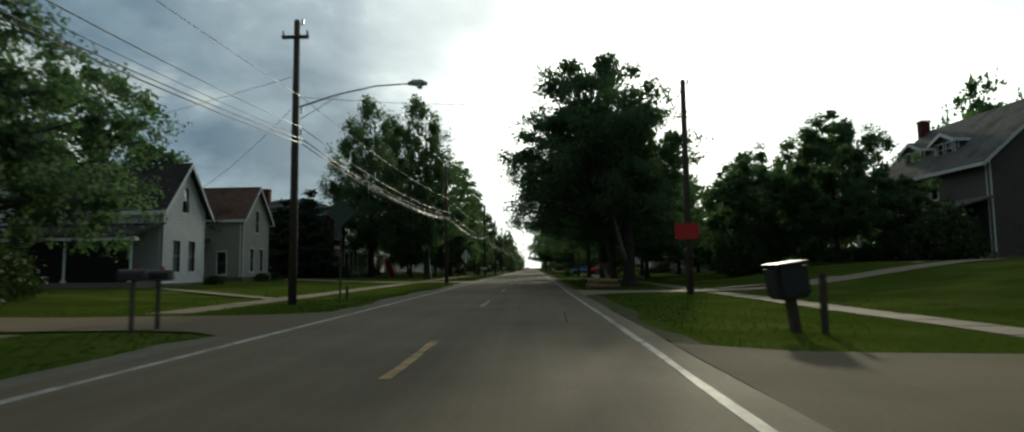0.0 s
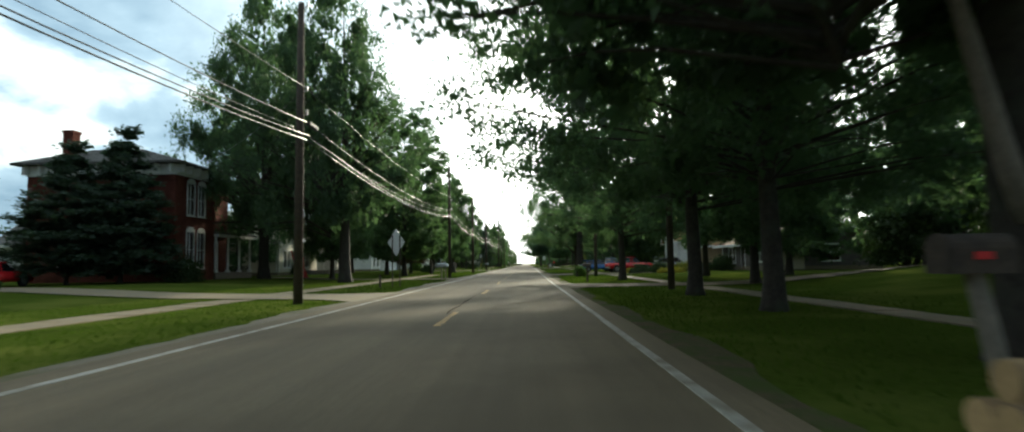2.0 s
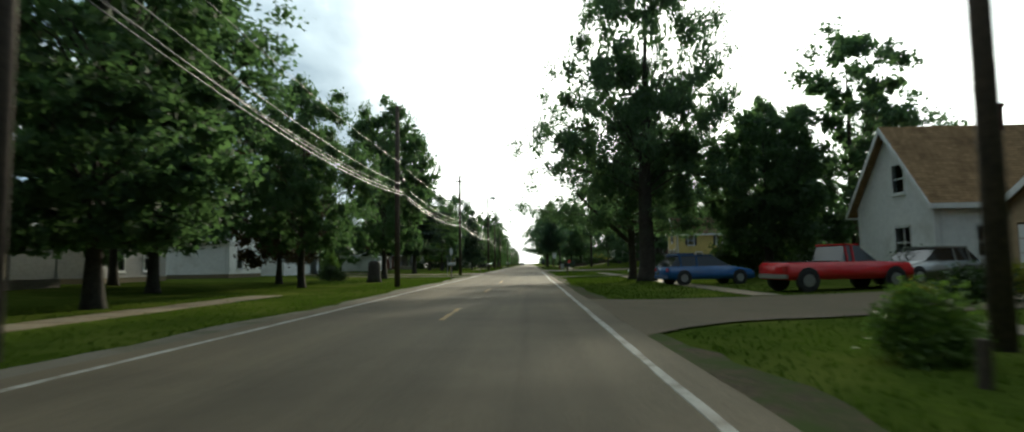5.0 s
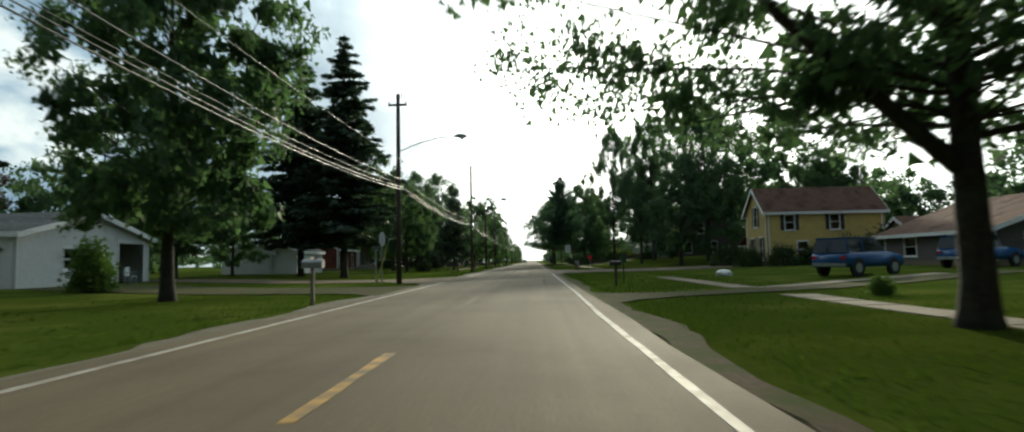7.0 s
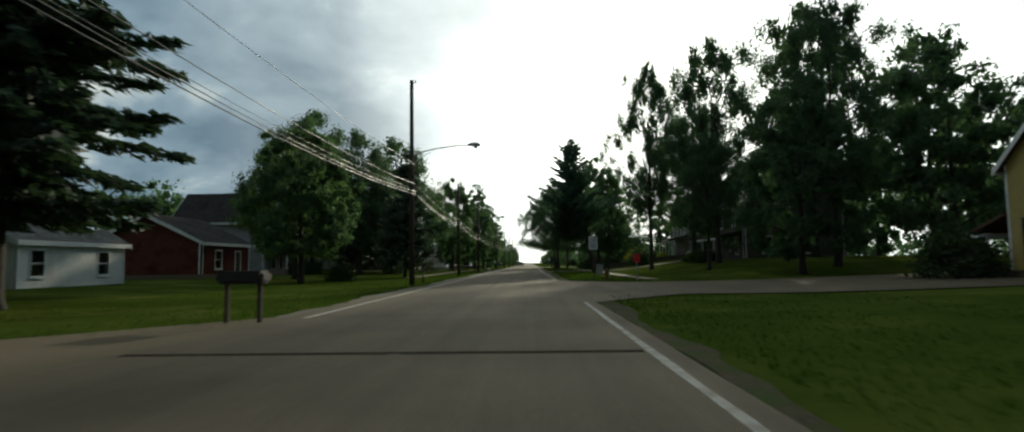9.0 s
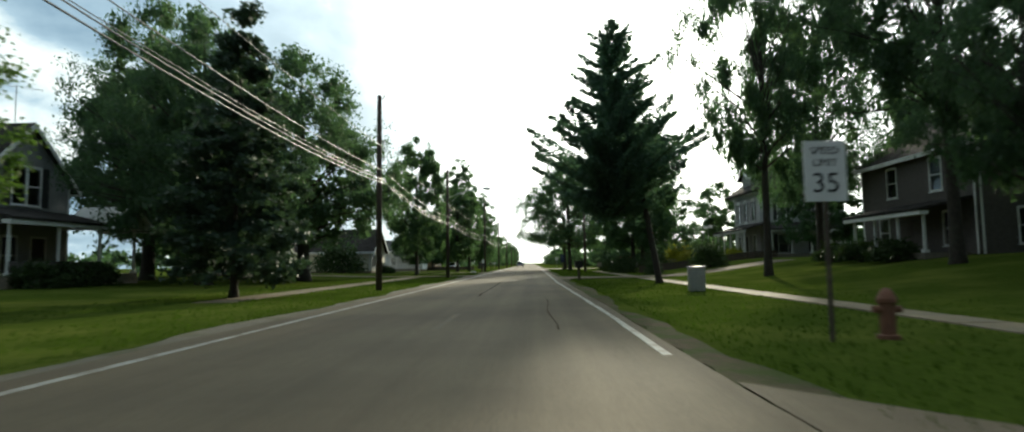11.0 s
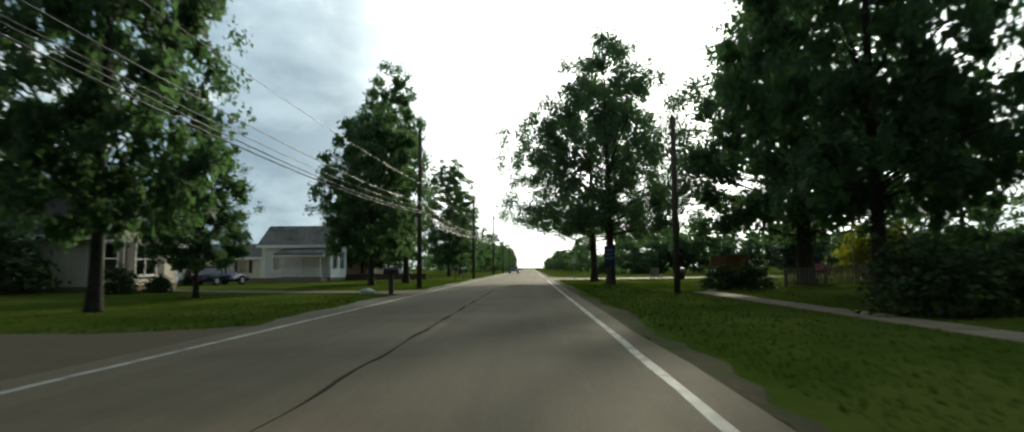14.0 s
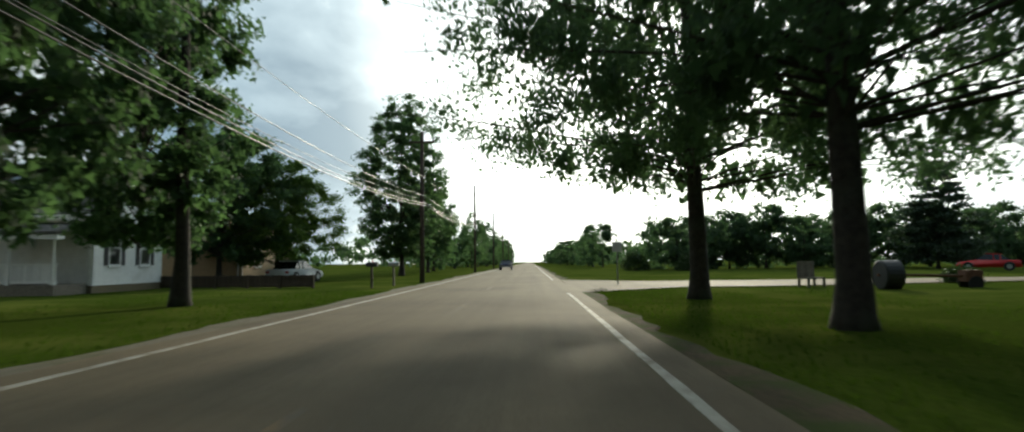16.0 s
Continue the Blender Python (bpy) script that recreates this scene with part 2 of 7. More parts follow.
ROOF_DARK = shingled("dark_asphalt_shingles", (0.075, 0.068, 0.062), (0.045, 0.041, 0.038))
ROOF_BROWN = shingled("brown_asphalt_shingles", (0.22, 0.13, 0.095), (0.14, 0.085, 0.065))
ROOF_GREY = shingled("grey_asphalt_shingles", (0.22, 0.215, 0.20), (0.14, 0.135, 0.125))
ROOF_TAN = shingled("tan_asphalt_shingles", (0.34, 0.22, 0.115), (0.25, 0.16, 0.085))
ROOF_METAL = surface("pale_painted_metal_roof", (0.66, 0.62, 0.47), (0.56, 0.52, 0.40), 3.0, 0.4, 0.05, stain=(0.45, 0.38, 0.26), stain_scale=0.8, stain_at=0.66)
TRIM = surface("white_trim_paint", (0.80, 0.80, 0.77), (0.70, 0.70, 0.67), 5.0, 0.5, 0.05)
SHUTTER = surface("dark_shutter_paint", (0.035, 0.035, 0.035), (0.02, 0.02, 0.022), 6.0, 0.5, 0.05)
CURTAIN = surface("curtain_cloth", (0.6, 0.58, 0.52), (0.45, 0.43, 0.39), 6.0, 0.9, 0.2)
DOOR_PAINT = surface("dark_door_paint", (0.06, 0.04, 0.03), (0.035, 0.025, 0.02), 6.0, 0.5, 0.1)
GLASS = glassy("window_glass")
POLE_WOOD = surface("weathered_pole_wood", (0.10, 0.076, 0.056), (0.05, 0.038, 0.03), 9.0, 0.9, 0.6, stain=(0.05, 0.042, 0.035), stain_scale=1.5)
OLD_WOOD = surface("grey_weathered_wood", (0.26, 0.225, 0.18), (0.15, 0.13, 0.105), 9.0, 0.9, 0.5)
BARK = surface("rough_bark", (0.062, 0.052, 0.041), (0.026, 0.022, 0.018), 7.0, 0.95, 1.0, stain=(0.06, 0.064, 0.046), stain_scale=1.1)
DEAD_WOOD = surface("bare_grey_dead_wood", (0.25, 0.21, 0.165), (0.15, 0.127, 0.1), 7.0, 0.9, 0.5)
LOG_END = surface("cut_log_wood", (0.52, 0.35, 0.17), (0.38, 0.25, 0.12), 12.0, 0.85, 0.3)
LOG_BARK = surface("peeled_log_side", (0.36, 0.25, 0.13), (0.23, 0.155, 0.085), 8.0, 0.9, 0.5, stain=(0.16, 0.11, 0.065), stain_scale=1.6)
STEEL = surface("galvanised_steel", (0.45, 0.46, 0.46), (0.34, 0.35, 0.35), 14.0, 0.42, 0.05, 0.85)
SIGN_BACK = surface("bare_aluminium_sign_back", (0.62, 0.63, 0.63), (0.54, 0.55, 0.55), 5.0, 0.45, 0.03, 0.3)
WIRE = surface("wire_jacket", (0.06, 0.06, 0.06), (0.035, 0.035, 0.035), 12.0, 0.4, 0.05, spec=0.45)
BLACK = surface("black_plastic", (0.03, 0.03, 0.03), (0.018, 0.018, 0.018), 12.0, 0.5, 0.1)
RUBBER = surface("tyre_rubber", (0.03, 0.03, 0.03), (0.018, 0.018, 0.018), 20.0, 0.85, 0.2)
RED = surface("red_paint", (0.62, 0.03, 0.03), (0.50, 0.02, 0.02), 5.0, 0.4, 0.03)
RED_CAR = surface("red_car_paint", (0.55, 0.02, 0.025), (0.48, 0.018, 0.02), 3.0, 0.22, 0.0, spec=0.6)
BLUE_CAR = surface("blue_car_paint", (0.016, 0.085, 0.24), (0.012, 0.07, 0.2), 3.0, 0.22, 0.0, spec=0.6)
NAVY_CAR = surface("dark_blue_car_paint", (0.02, 0.022, 0.07), (0.015, 0.018, 0.055), 3.0, 0.22, 0.0, spec=0.6)
SILVER_CAR = surface("silver_car_paint", (0.42, 0.42, 0.40), (0.36, 0.36, 0.34), 3.0, 0.25, 0.0, 0.5, spec=0.6)
WHITE_CAR = surface("white_car_paint", (0.7, 0.7, 0.68), (0.62, 0.62, 0.6), 3.0, 0.25, 0.0, spec=0.6)
LAMP_GLASS = surface("lamp_lens", (0.5, 0.5, 0.48), (0.4, 0.4, 0.38), 8.0, 0.2, 0.02)
TAIL_GLASS = surface("red_lens", (0.4, 0.02, 0.02), (0.3, 0.015, 0.015), 8.0, 0.2, 0.02)
BLUE_SIGN = surface("dark_blue_sign_paint", (0.014, 0.024, 0.07), (0.01, 0.018, 0.05), 5.0, 0.45, 0.03)
YELLOW_PLASTIC = surface("yellow_plastic_sleeve", (0.5, 0.42, 0.06), (0.4, 0.33, 0.05), 8.0, 0.5, 0.05)
SIGN_MARK = surface("muted_sign_lettering", (0.10, 0.12, 0.19), (0.07, 0.09, 0.15), 5.0, 0.5, 0.03)
GREEN_SIGN = surface("dull_green_sign_back", (0.05, 0.085, 0.06), (0.035, 0.06, 0.045), 5.0, 0.5, 0.05)
WHITE_PLASTIC = surface("white_plastic", (0.75, 0.75, 0.73), (0.66, 0.66, 0.64), 6.0, 0.45, 0.03)
STONE = surface("pale_fieldstone", (0.55, 0.53, 0.49), (0.36, 0.35, 0.32), 5.0, 0.9, 0.6)
RUST = surface("rusty_brown_steel", (0.19, 0.088, 0.05), (0.11, 0.05, 0.032), 7.0, 0.8, 0.3)
SILO_WALL = surface("brown_glazed_silo_wall", (0.16, 0.105, 0.085), (0.11, 0.075, 0.06), 5.0, 0.5, 0.1)
FLOWERS = leafy("yellow_flower_heads", (0.5, 0.38, 0.04), (0.22, 0.22, 0.03), 0.3)
MAPLE = leafy("maple_leaves", (0.092, 0.142, 0.074), (0.058, 0.094, 0.056), 0.58)
MAPLE_DARK = leafy("dark_maple_leaves", (0.084, 0.128, 0.074), (0.054, 0.086, 0.056), 0.58)
MAPLE_LIGHT = leafy("light_green_leaves", (0.13, 0.19, 0.045), (0.055, 0.095, 0.024), 0.4)
RUSSET = leafy("bronze_leaves", (0.10, 0.06, 0.035), (0.045, 0.03, 0.02), 0.3)
NEEDLES_BLUE = leafy("bluish_feathery_leaves", (0.088, 0.138, 0.112), (0.056, 0.092, 0.078), 0.55)
NEEDLES = leafy("spruce_needles", (0.064, 0.096, 0.064), (0.032, 0.05, 0.038), 0.3)
YEW = leafy("dark_shrub_leaves", (0.05, 0.08, 0.025), (0.02, 0.035, 0.012), 0.25)
GOLD = leafy("yellow_green_shrub_leaves", (0.30, 0.27, 0.03), (0.13, 0.14, 0.02), 0.35)


# ---- building tools ----
def part(name, bm, material, parent=None, label="", smooth=False):
    """Links a bmesh as one mesh object, under a thing or a part if one is given."""
    me = bpy.data.meshes.new(name)
    bmesh.ops.recalc_face_normals(bm, faces=bm.faces)
    bm.to_mesh(me)
    bm.free()
    me.materials.append(material)
    if smooth:
        me.shade_smooth()
    ob = new(name, me)
    if parent is not None:
        ob.parent = parent
    if label:
        tagged(ob, label)
    return ob


def thing(name, at, label, category, group="", turn=0.0):
    """An empty at a thing's base, which its parts hang from."""
    ob = tagged(new(name), label, category, group)
    ob.matrix_basis = pose(*at, 0, 0, turn)
    ob.empty_display_size = 0.2
    return ob


def box(bm, x0, x1, y0, y1, z0, z1, bevel=0.0):
    v = [bm.verts.new((x, y, z)) for z in (z0, z1) for x, y in ((x0, y0), (x1, y0), (x1, y1), (x0, y1))]
    fs = [bm.faces.new([v[i] for i in q]) for q in ((3, 2, 1, 0), (4, 5, 6, 7), (0, 1, 5, 4), (1, 2, 6, 5), (2, 3, 7, 6), (3, 0, 4, 7))]
    if bevel:
        es = list({e for f in fs for e in f.edges})
        bmesh.ops.bevel(bm, geom=es, offset=bevel, segments=2, affect="EDGES")
    return v


def one_box(x0, x1, y0, y1, z0, z1, bevel=0.0):
    bm = bmesh.new()
    box(bm, x0, x1, y0, y1, z0, z1, bevel)
    return bm


def prism(bm, outline, axis, a0, a1):
    """An outline of (p, q) pulled along an axis: x: (y, z), y: (x, z), z: (x, y)."""
    def at(p, q, a):
        return (a, p, q) if axis == "x" else (p, a, q) if axis == "y" else (p, q, a)
    lo = [bm.verts.new(at(p, q, a0)) for p, q in outline]
    hi = [bm.verts.new(at(p, q, a1)) for p, q in outline]
    bm.faces.new(lo[::-1])
    bm.faces.new(hi)
    for i in range(len(lo)):
        j = (i + 1) % len(lo)
        bm.faces.new((lo[i], lo[j], hi[j], hi[i]))


def tube(bm, points, radii, sides=8, caps=True):
    """A round limb through points."""
    rings = []
    pts = [Vector(p) for p in points]
    for i, p in enumerate(pts):
        d = (pts[min(i + 1, len(pts) - 1)] - pts[max(i - 1, 0)]).normalized()
        a = d.orthogonal().normalized() if abs(d.z) < 0.99 else Vector((1, 0, 0))
        if i:
            a = (prev - d * prev.dot(d)).normalized()
        prev = a
        b = d.cross(a)
        r = radii[i] if hasattr(radii, "__len__") else radii
        rings.append([bm.verts.new(p + (a * math.cos(k * 2 * math.pi / sides) + b * math.sin(k * 2 * math.pi / sides)) * r) for k in range(sides)])
    for r0, r1 in zip(rings, rings[1:]):
        for k in range(sides):
            bm.faces.new((r0[k], r0[(k + 1) % sides], r1[(k + 1) % sides], r1[k]))
    if caps:
        bm.faces.new(rings[0][::-1])
        bm.faces.new(rings[-1])


def one_tube(points, radii, sides=8):
    bm = bmesh.new()
    tube(bm, points, radii, sides)
    return bm


def soup(name, verts, quads, material, parent=None, label="", tris=False):
    """A mesh from arrays of corners; alike small pieces joined."""
    k = 3 if tris else 4
    me = bpy.data.meshes.new(name)
    me.vertices.add(len(verts))
    me.vertices.foreach_set("co", np.ascontiguousarray(verts, dtype=np.float32).ravel())
    me.loops.add(quads.size)
    me.loops.foreach_set("vertex_index", np.ascontiguousarray(quads, dtype=np.int32).ravel())
    me.polygons.add(len(quads))
    me.polygons.foreach_set("loop_start", np.arange(0, quads.size, k, dtype=np.int32))
    me.update(calc_edges=True)
    me.materials.append(material)
    ob = new(name, me)
    if parent is not None:
        ob.parent = parent
    if label:
        tagged(ob, label)
    return ob


def smooth_step(a, b, x):
    t = min(max((x - a) / (b - a), 0.0), 1.0)
    return t * t * (3 - 2 * t)


def ground_z(x, y):
    """The lawns rise gently behind the pavements, more so on the sunny side of the road."""
    if x > 0:
        lift = 1.35 * (1 - smooth_step(55, 76, y)) + 0.3 * smooth_step(55, 76, y)
        lift += 1.1 * smooth_step(184, 200, y) * (1 - smooth_step(252, 268, y))
        lift *= 1 - smooth_step(275, 300, y)
        return lift * smooth_step(11.0, 26.0, x)
    return 0.32 * smooth_step(11.0, 24.0, -x) * (1 - smooth_step(245, 280, y))


# ---- ground, road, pavements ----
def make_ground():
    xs = [-900, -500, -260, -140, -90, -60] + list(np.arange(-44, 45, 2.0)) + [60, 90, 140, 260, 500, 900]
    ys = [-200, -60] + list(np.arange(-20, 330, 5.0)) + [345, 380, 450, 600, 900, 1500, 2600]
    bm = bmesh.new()
    rows = [[bm.verts.new((x, y, ground_z(x, y) if abs(x) < 100 and y < 400 else 0.0)) for x in xs] for y in ys]
    for r0, r1 in zip(rows, rows[1:]):
        for i in range(len(xs) - 1):
            bm.faces.new((r0[i], r0[i + 1], r1[i + 1], r1[i]))
    tagged(part("ground", bm, GRASS, smooth=True), "mown green lawns either side of the road", "ground", kind="structure")


def ribbon(name, left, right, y0, y1, z, material, step=2.0, rough=0.0, label="", category="", seed=0, parent=None):
    """A long strip along the road, slightly raised, with uneven edges."""
    rng = random.Random(seed)
    bm = bmesh.new()
    ys = np.arange(y0, y1 + 0.01, step)
    prev = None
    for y in ys:
        l, r = left(y) + rng.uniform(-rough, rough), right(y) + rng.uniform(-rough, rough)
        cur = [bm.verts.new(p) for p in ((l - 0.06, y, z - 0.06), (l, y, z), (r, y, z), (r + 0.06, y, z - 0.06))]
        if prev:
            for k in range(3):
                bm.faces.new((prev[k], prev[k + 1], cur[k + 1], cur[k]))
        prev = cur
    ob = part(name, bm, material, parent)
    if parent is None:
        tagged(ob, label, category, kind="structure")
    return ob


def flat_piece(name, outline, z, material, label="", category="", parent=None, drop=0.05):
    """A flat piece lying on the ground with a small edge."""
    bm = bmesh.new()
    top = [bm.verts.new((x, y, z + ground_z(x, y))) for x, y in outline]
    low = [bm.verts.new((x, y, z + ground_z(x, y) - drop)) for x, y in outline]
    bm.faces.new(top)
    for i in range(len(top)):
        j = (i + 1) % len(top)
        bm.faces.new((low[i], low[j], top[j], top[i]))
    ob = part(name, bm, material, parent)
    if parent is None:
        tagged(ob, label, category, kind="structure")
    return ob


def make_road():
    road = ribbon("road", lambda y: -3.75, lambda y: 3.75, -60, 1400, 0.045, ASPHALT, 4.0, 0.05, "worn grey-brown asphalt two-lane road", "road", 1)
    # the painters' wheel wandered a little along the way
    way_y = (-60, 5, 12, 28, 36, 60, 67, 110, 125, 133, 150, 180, 192, 200, 208, 216, 241, 266, 300, 1400)
    way_x = (3.28, 3.28, 3.32, 3.25, 3.32, 3.28, 3.24, 3.32, 3.27, 3.37, 3.40, 3.42, 3.48, 3.40, 3.30, 3.22, 3.30, 3.24, 3.25, 3.25)

    def right_line(y):
        return float(np.interp(y, way_y, way_x))

    def left_line(y):
        return -3.2
    for mid, spans in ((left_line, ((-60, 146.5), (159, 1400))), (right_line, ((-60, 163.5), (186.5, 284), (300, 1400)))):
        for a, b in spans:
            ribbon("edge_line", lambda y: mid(y) - 0.055, lambda y: mid(y) + 0.055, a, b, 0.051, WHITE_LINE, 1.2 if b < 400 else 1.5, 0.012, seed=5, parent=road)
    rng = random.Random(4)
    for k in range(-3, 50):
        y = 31.0 + 12.2 * k
        bm = bmesh.new()
        n = 6
        l = [bm.verts.new((-0.066 + rng.uniform(-0.02, 0.02), i * 3.4 / n, 0.051)) for i in range(n + 1)]
        r = [bm.verts.new((0.066 + rng.uniform(-0.02, 0.02), i * 3.4 / n, 0.051)) for i in range(n + 1)]
        for i in range(n):
            bm.faces.new((l[i], r[i], r[i + 1], l[i + 1]))
        ob = part("centre_dash", bm, YELLOW_LINE if y < 120 else FADED_LINE, road)
        ob.location = (0.06, y, 0)
    # tar seals: along the centre joint, across the road by the side street, and wandering cracks
    for y0, y1, x in ((46, 54, -0.14), (174, 183, -0.16), (200, 216, -0.15), (232, 262, -0.13)):
        ribbon("tar_seal", lambda y: x - 0.014 + 0.03 * math.sin(y * 1.7), lambda y: x + 0.014 + 0.03 * math.sin(y * 2.1), y0, y1, 0.0515, TAR, 0.5, 0.012, seed=int(y0), parent=road)
    for y in (153.4,):
        bm = bmesh.new()
        box(bm, -3.6, 3.3, y, y + 0.16, 0.04, 0.052)
        part("tar_seal", bm, TAR, road)
    for y0, x, n in ((189.5, 2.2, 10), (141, 2.46, 8.5), (13.0, 2.38, 3.5)):
        ribbon("tar_seal", lambda y: x + 0.05 * math.sin(y * 0.9) - 0.007, lambda y: x + 0.05 * math.sin(y * 0.9) + 0.009, y0, y0 + n, 0.0515, CRACK, 0.4, 0.015, seed=int(y0), parent=road)
    for s, name in ((-1, "shoulder_west"), (1, "shoulder_east")):
        def outer(y):
            return 4.2 + 0.14 * math.sin(y * 0.31 + s) + 0.12 * math.sin(y * 0.83)
        if s < 0:
            ribbon(name, lambda y: -outer(y), lambda y: -3.74, -60, 420, 0.03, GRAVEL, 0.7, 0.1, "narrow gravel shoulder beside the asphalt", "shoulder", 7)
        else:
            ribbon(name, lambda y: 3.74, outer, -60, 420, 0.03, DIRT, 0.7, 0.1, "narrow gravel and earth shoulder beside the asphalt", "shoulder", 8)


DRIVES = []


def drive(name, x0, x1, y0, y1, material, label, flare=1.6, shift=0.0, category="driveway", z=0.037):
    """A drive from the shoulder out to x1, flared where it meets the road; shift slides its far end along the road."""
    s = 1 if x1 > 0 else -1
    xa, xb, xm = s * x0, s * abs(x1), s * (x0 + 3.2)
    bm = bmesh.new()
    rng = random.Random(int(y0 * 7 + x1))
    L, R = [], []
    n = 16
    for i in range(n + 1):
        x = x0 + (abs(x1) - x0) * i / n
        f = flare * max(0.0, 1 - (x - x0) / 3.0) ** 2
        d = shift * (x - x0) / (abs(x1) - x0)
        L.append((s * x, y0 - f + d + rng.uniform(-0.1, 0.1)))
        R.append((s * x, y1 + f + d + rng.uniform(-0.1, 0.1)))
    vl = [bm.verts.new((x, y, z + ground_z(x, y))) for x, y in L]
    vr = [bm.verts.new((x, y, z + ground_z(x, y))) for x, y in R]
    for i in range(n):
        bm.faces.new((vl[i], vl[i + 1], vr[i + 1], vr[i]))
    DRIVES.append((s, x0, abs(x1), y0, y1, shift))
    tagged(part(name, bm, material), label, category, kind="structure")


def make_drives():
    drive("driveway", 3.75, -24, 12.4, 16.2, TAN_GRAVEL, "gravel driveway beside two mailboxes")
    drive("driveway", 3.75, -31, 53.0, 56.8, CONCRETE, "pale concrete driveway leading to a red car", shift=8)
    drive("driveway", 3.75, -22, 80.6, 83.6, TAN_GRAVEL, "gravel driveway beyond a pair of mailboxes", shift=4)
    drive("parking_lot", 3.75, -22, 135.5, 141.5, DIRT, "broad gravel yard in front of a white garage", shift=4)
    drive("side_street", 3.75, -60, 149.3, 155.2, TAN_GRAVEL, "side street joining the road, pale worn asphalt", 4.5, category="road", z=0.04)
    drive("driveway", 3.75, -24, 236.2, 239.8, TAN_GRAVEL, "gravel driveway beside a utility pole")
    drive("driveway", 3.75, -26, 257.8, 260.6, TAN_GRAVEL, "gravel driveway beside a black mailbox", shift=3)
    drive("driveway", 3.75, 26, 4.4, 8.2, TAN_GRAVEL, "pale driveway in front of a mailbox", 1.4)
    drive("driveway", 3.75, 30, 27.8, 30.4, CONCRETE, "pale concrete driveway beside a pile of logs", shift=4)
    drive("driveway", 3.75, 22, 61.5, 65.4, ASPHALT, "dark asphalt driveway under trees")
    drive("driveway", 3.75, 20, 90.5, 97.5, TAN_GRAVEL, "gravel driveway with parked cars", shift=5)
    drive("driveway", 3.75, 24, 129.5, 131.7, DIRT, "gravel driveway with a blue truck", shift=10)
    drive("side_street", 3.75, 60, 167.5, 180.8, ASPHALT, "side street joining the road, worn asphalt", 4.0, category="road", z=0.04)
    drive("driveway", 3.75, 22, 223.6, 228.3, TAN_GRAVEL, "pale tan driveway beside a large mailbox", shift=3)
    drive("side_street", 3.75, 80, 288.5, 296.5, ASPHALT, "side street joining the road beyond two shade trees", 4.0, category="road", z=0.04)


def off_grass(x, y):
    s = 1 if x > 0 else -1
    a = abs(x)
    if a < 4.4:
        return True
    for ds, x0, x1, y0, y1, shift in DRIVES:
        if ds == s and x0 - 0.1 < a < x1:
            d = shift * (a - x0) / (x1 - x0)
            f = 1.6 * max(0.0, 1 - (a - x0) / 3.0) ** 2 + 0.2
            if y0 - f + d < y < y1 + f + d:
                return True
    return (s > 0 and 9.25 < a < 10.55) or (s < 0 and 8.25 < a < 9.85)


def in_drive(s, a, y):
    return any(ds == s and x0 < a < x1 and y0 - 1.0 + shift * (a - x0) / (x1 - x0) < y < y1 + 1.0 + shift * (a - x0) / (x1 - x0) for ds, x0, x1, y0, y1, shift in DRIVES)


def make_pavements():
    rng = random.Random(11)
    for name, s, xa, xb, spans in (("pavement_west", -1, -9.75, -8.35, ((-8, 104), (200, 236))), ("pavement_east", 1, 9.35, 10.45, ((-8, 150), (188, 258)))):
        root = tagged(new(name), "old concrete pavement of square slabs across the lawns", "pavement", kind="structure")
        bm = one_box((xa - xb) / 2 + 0.02, (xb - xa) / 2 - 0.02, -0.72, 0.72, -0.06, 0.02, 0.012)
        me = None
        for a, b in spans:
            y = a
            while y < b:
                if not in_drive(s, abs(xa), y):
                    if me is None:
                        ob = part("slab", bm, CONCRETE, root)
                        me = ob.data
                    else:
                        ob = new("slab", me)
                        ob.parent = root
                    ob.matrix_basis = pose((xa + xb) / 2, y, rng.uniform(-0.006, 0.008), rng.uniform(-0.4, 0.4), rng.uniform(-0.4, 0.4), rng.uniform(-0.6, 0.6))
                y += 1.47
    # front walks from the pavement to doors
    for o in ([(10.4, 31.4), (10.4, 32.5), (16, 33.0), (24, 36.8), (24, 35.6), (16, 31.9)],
              [(10.4, 134.6), (10.4, 135.8), (21, 142), (21, 140.8)],
              [(-9.7, 26.0), (-9.7, 27.1), (-20.5, 36.4), (-20.5, 35.3)]):
        flat_piece("front_walk", o, 0.02, CONCRETE, "narrow concrete front walk across the lawn", "path")


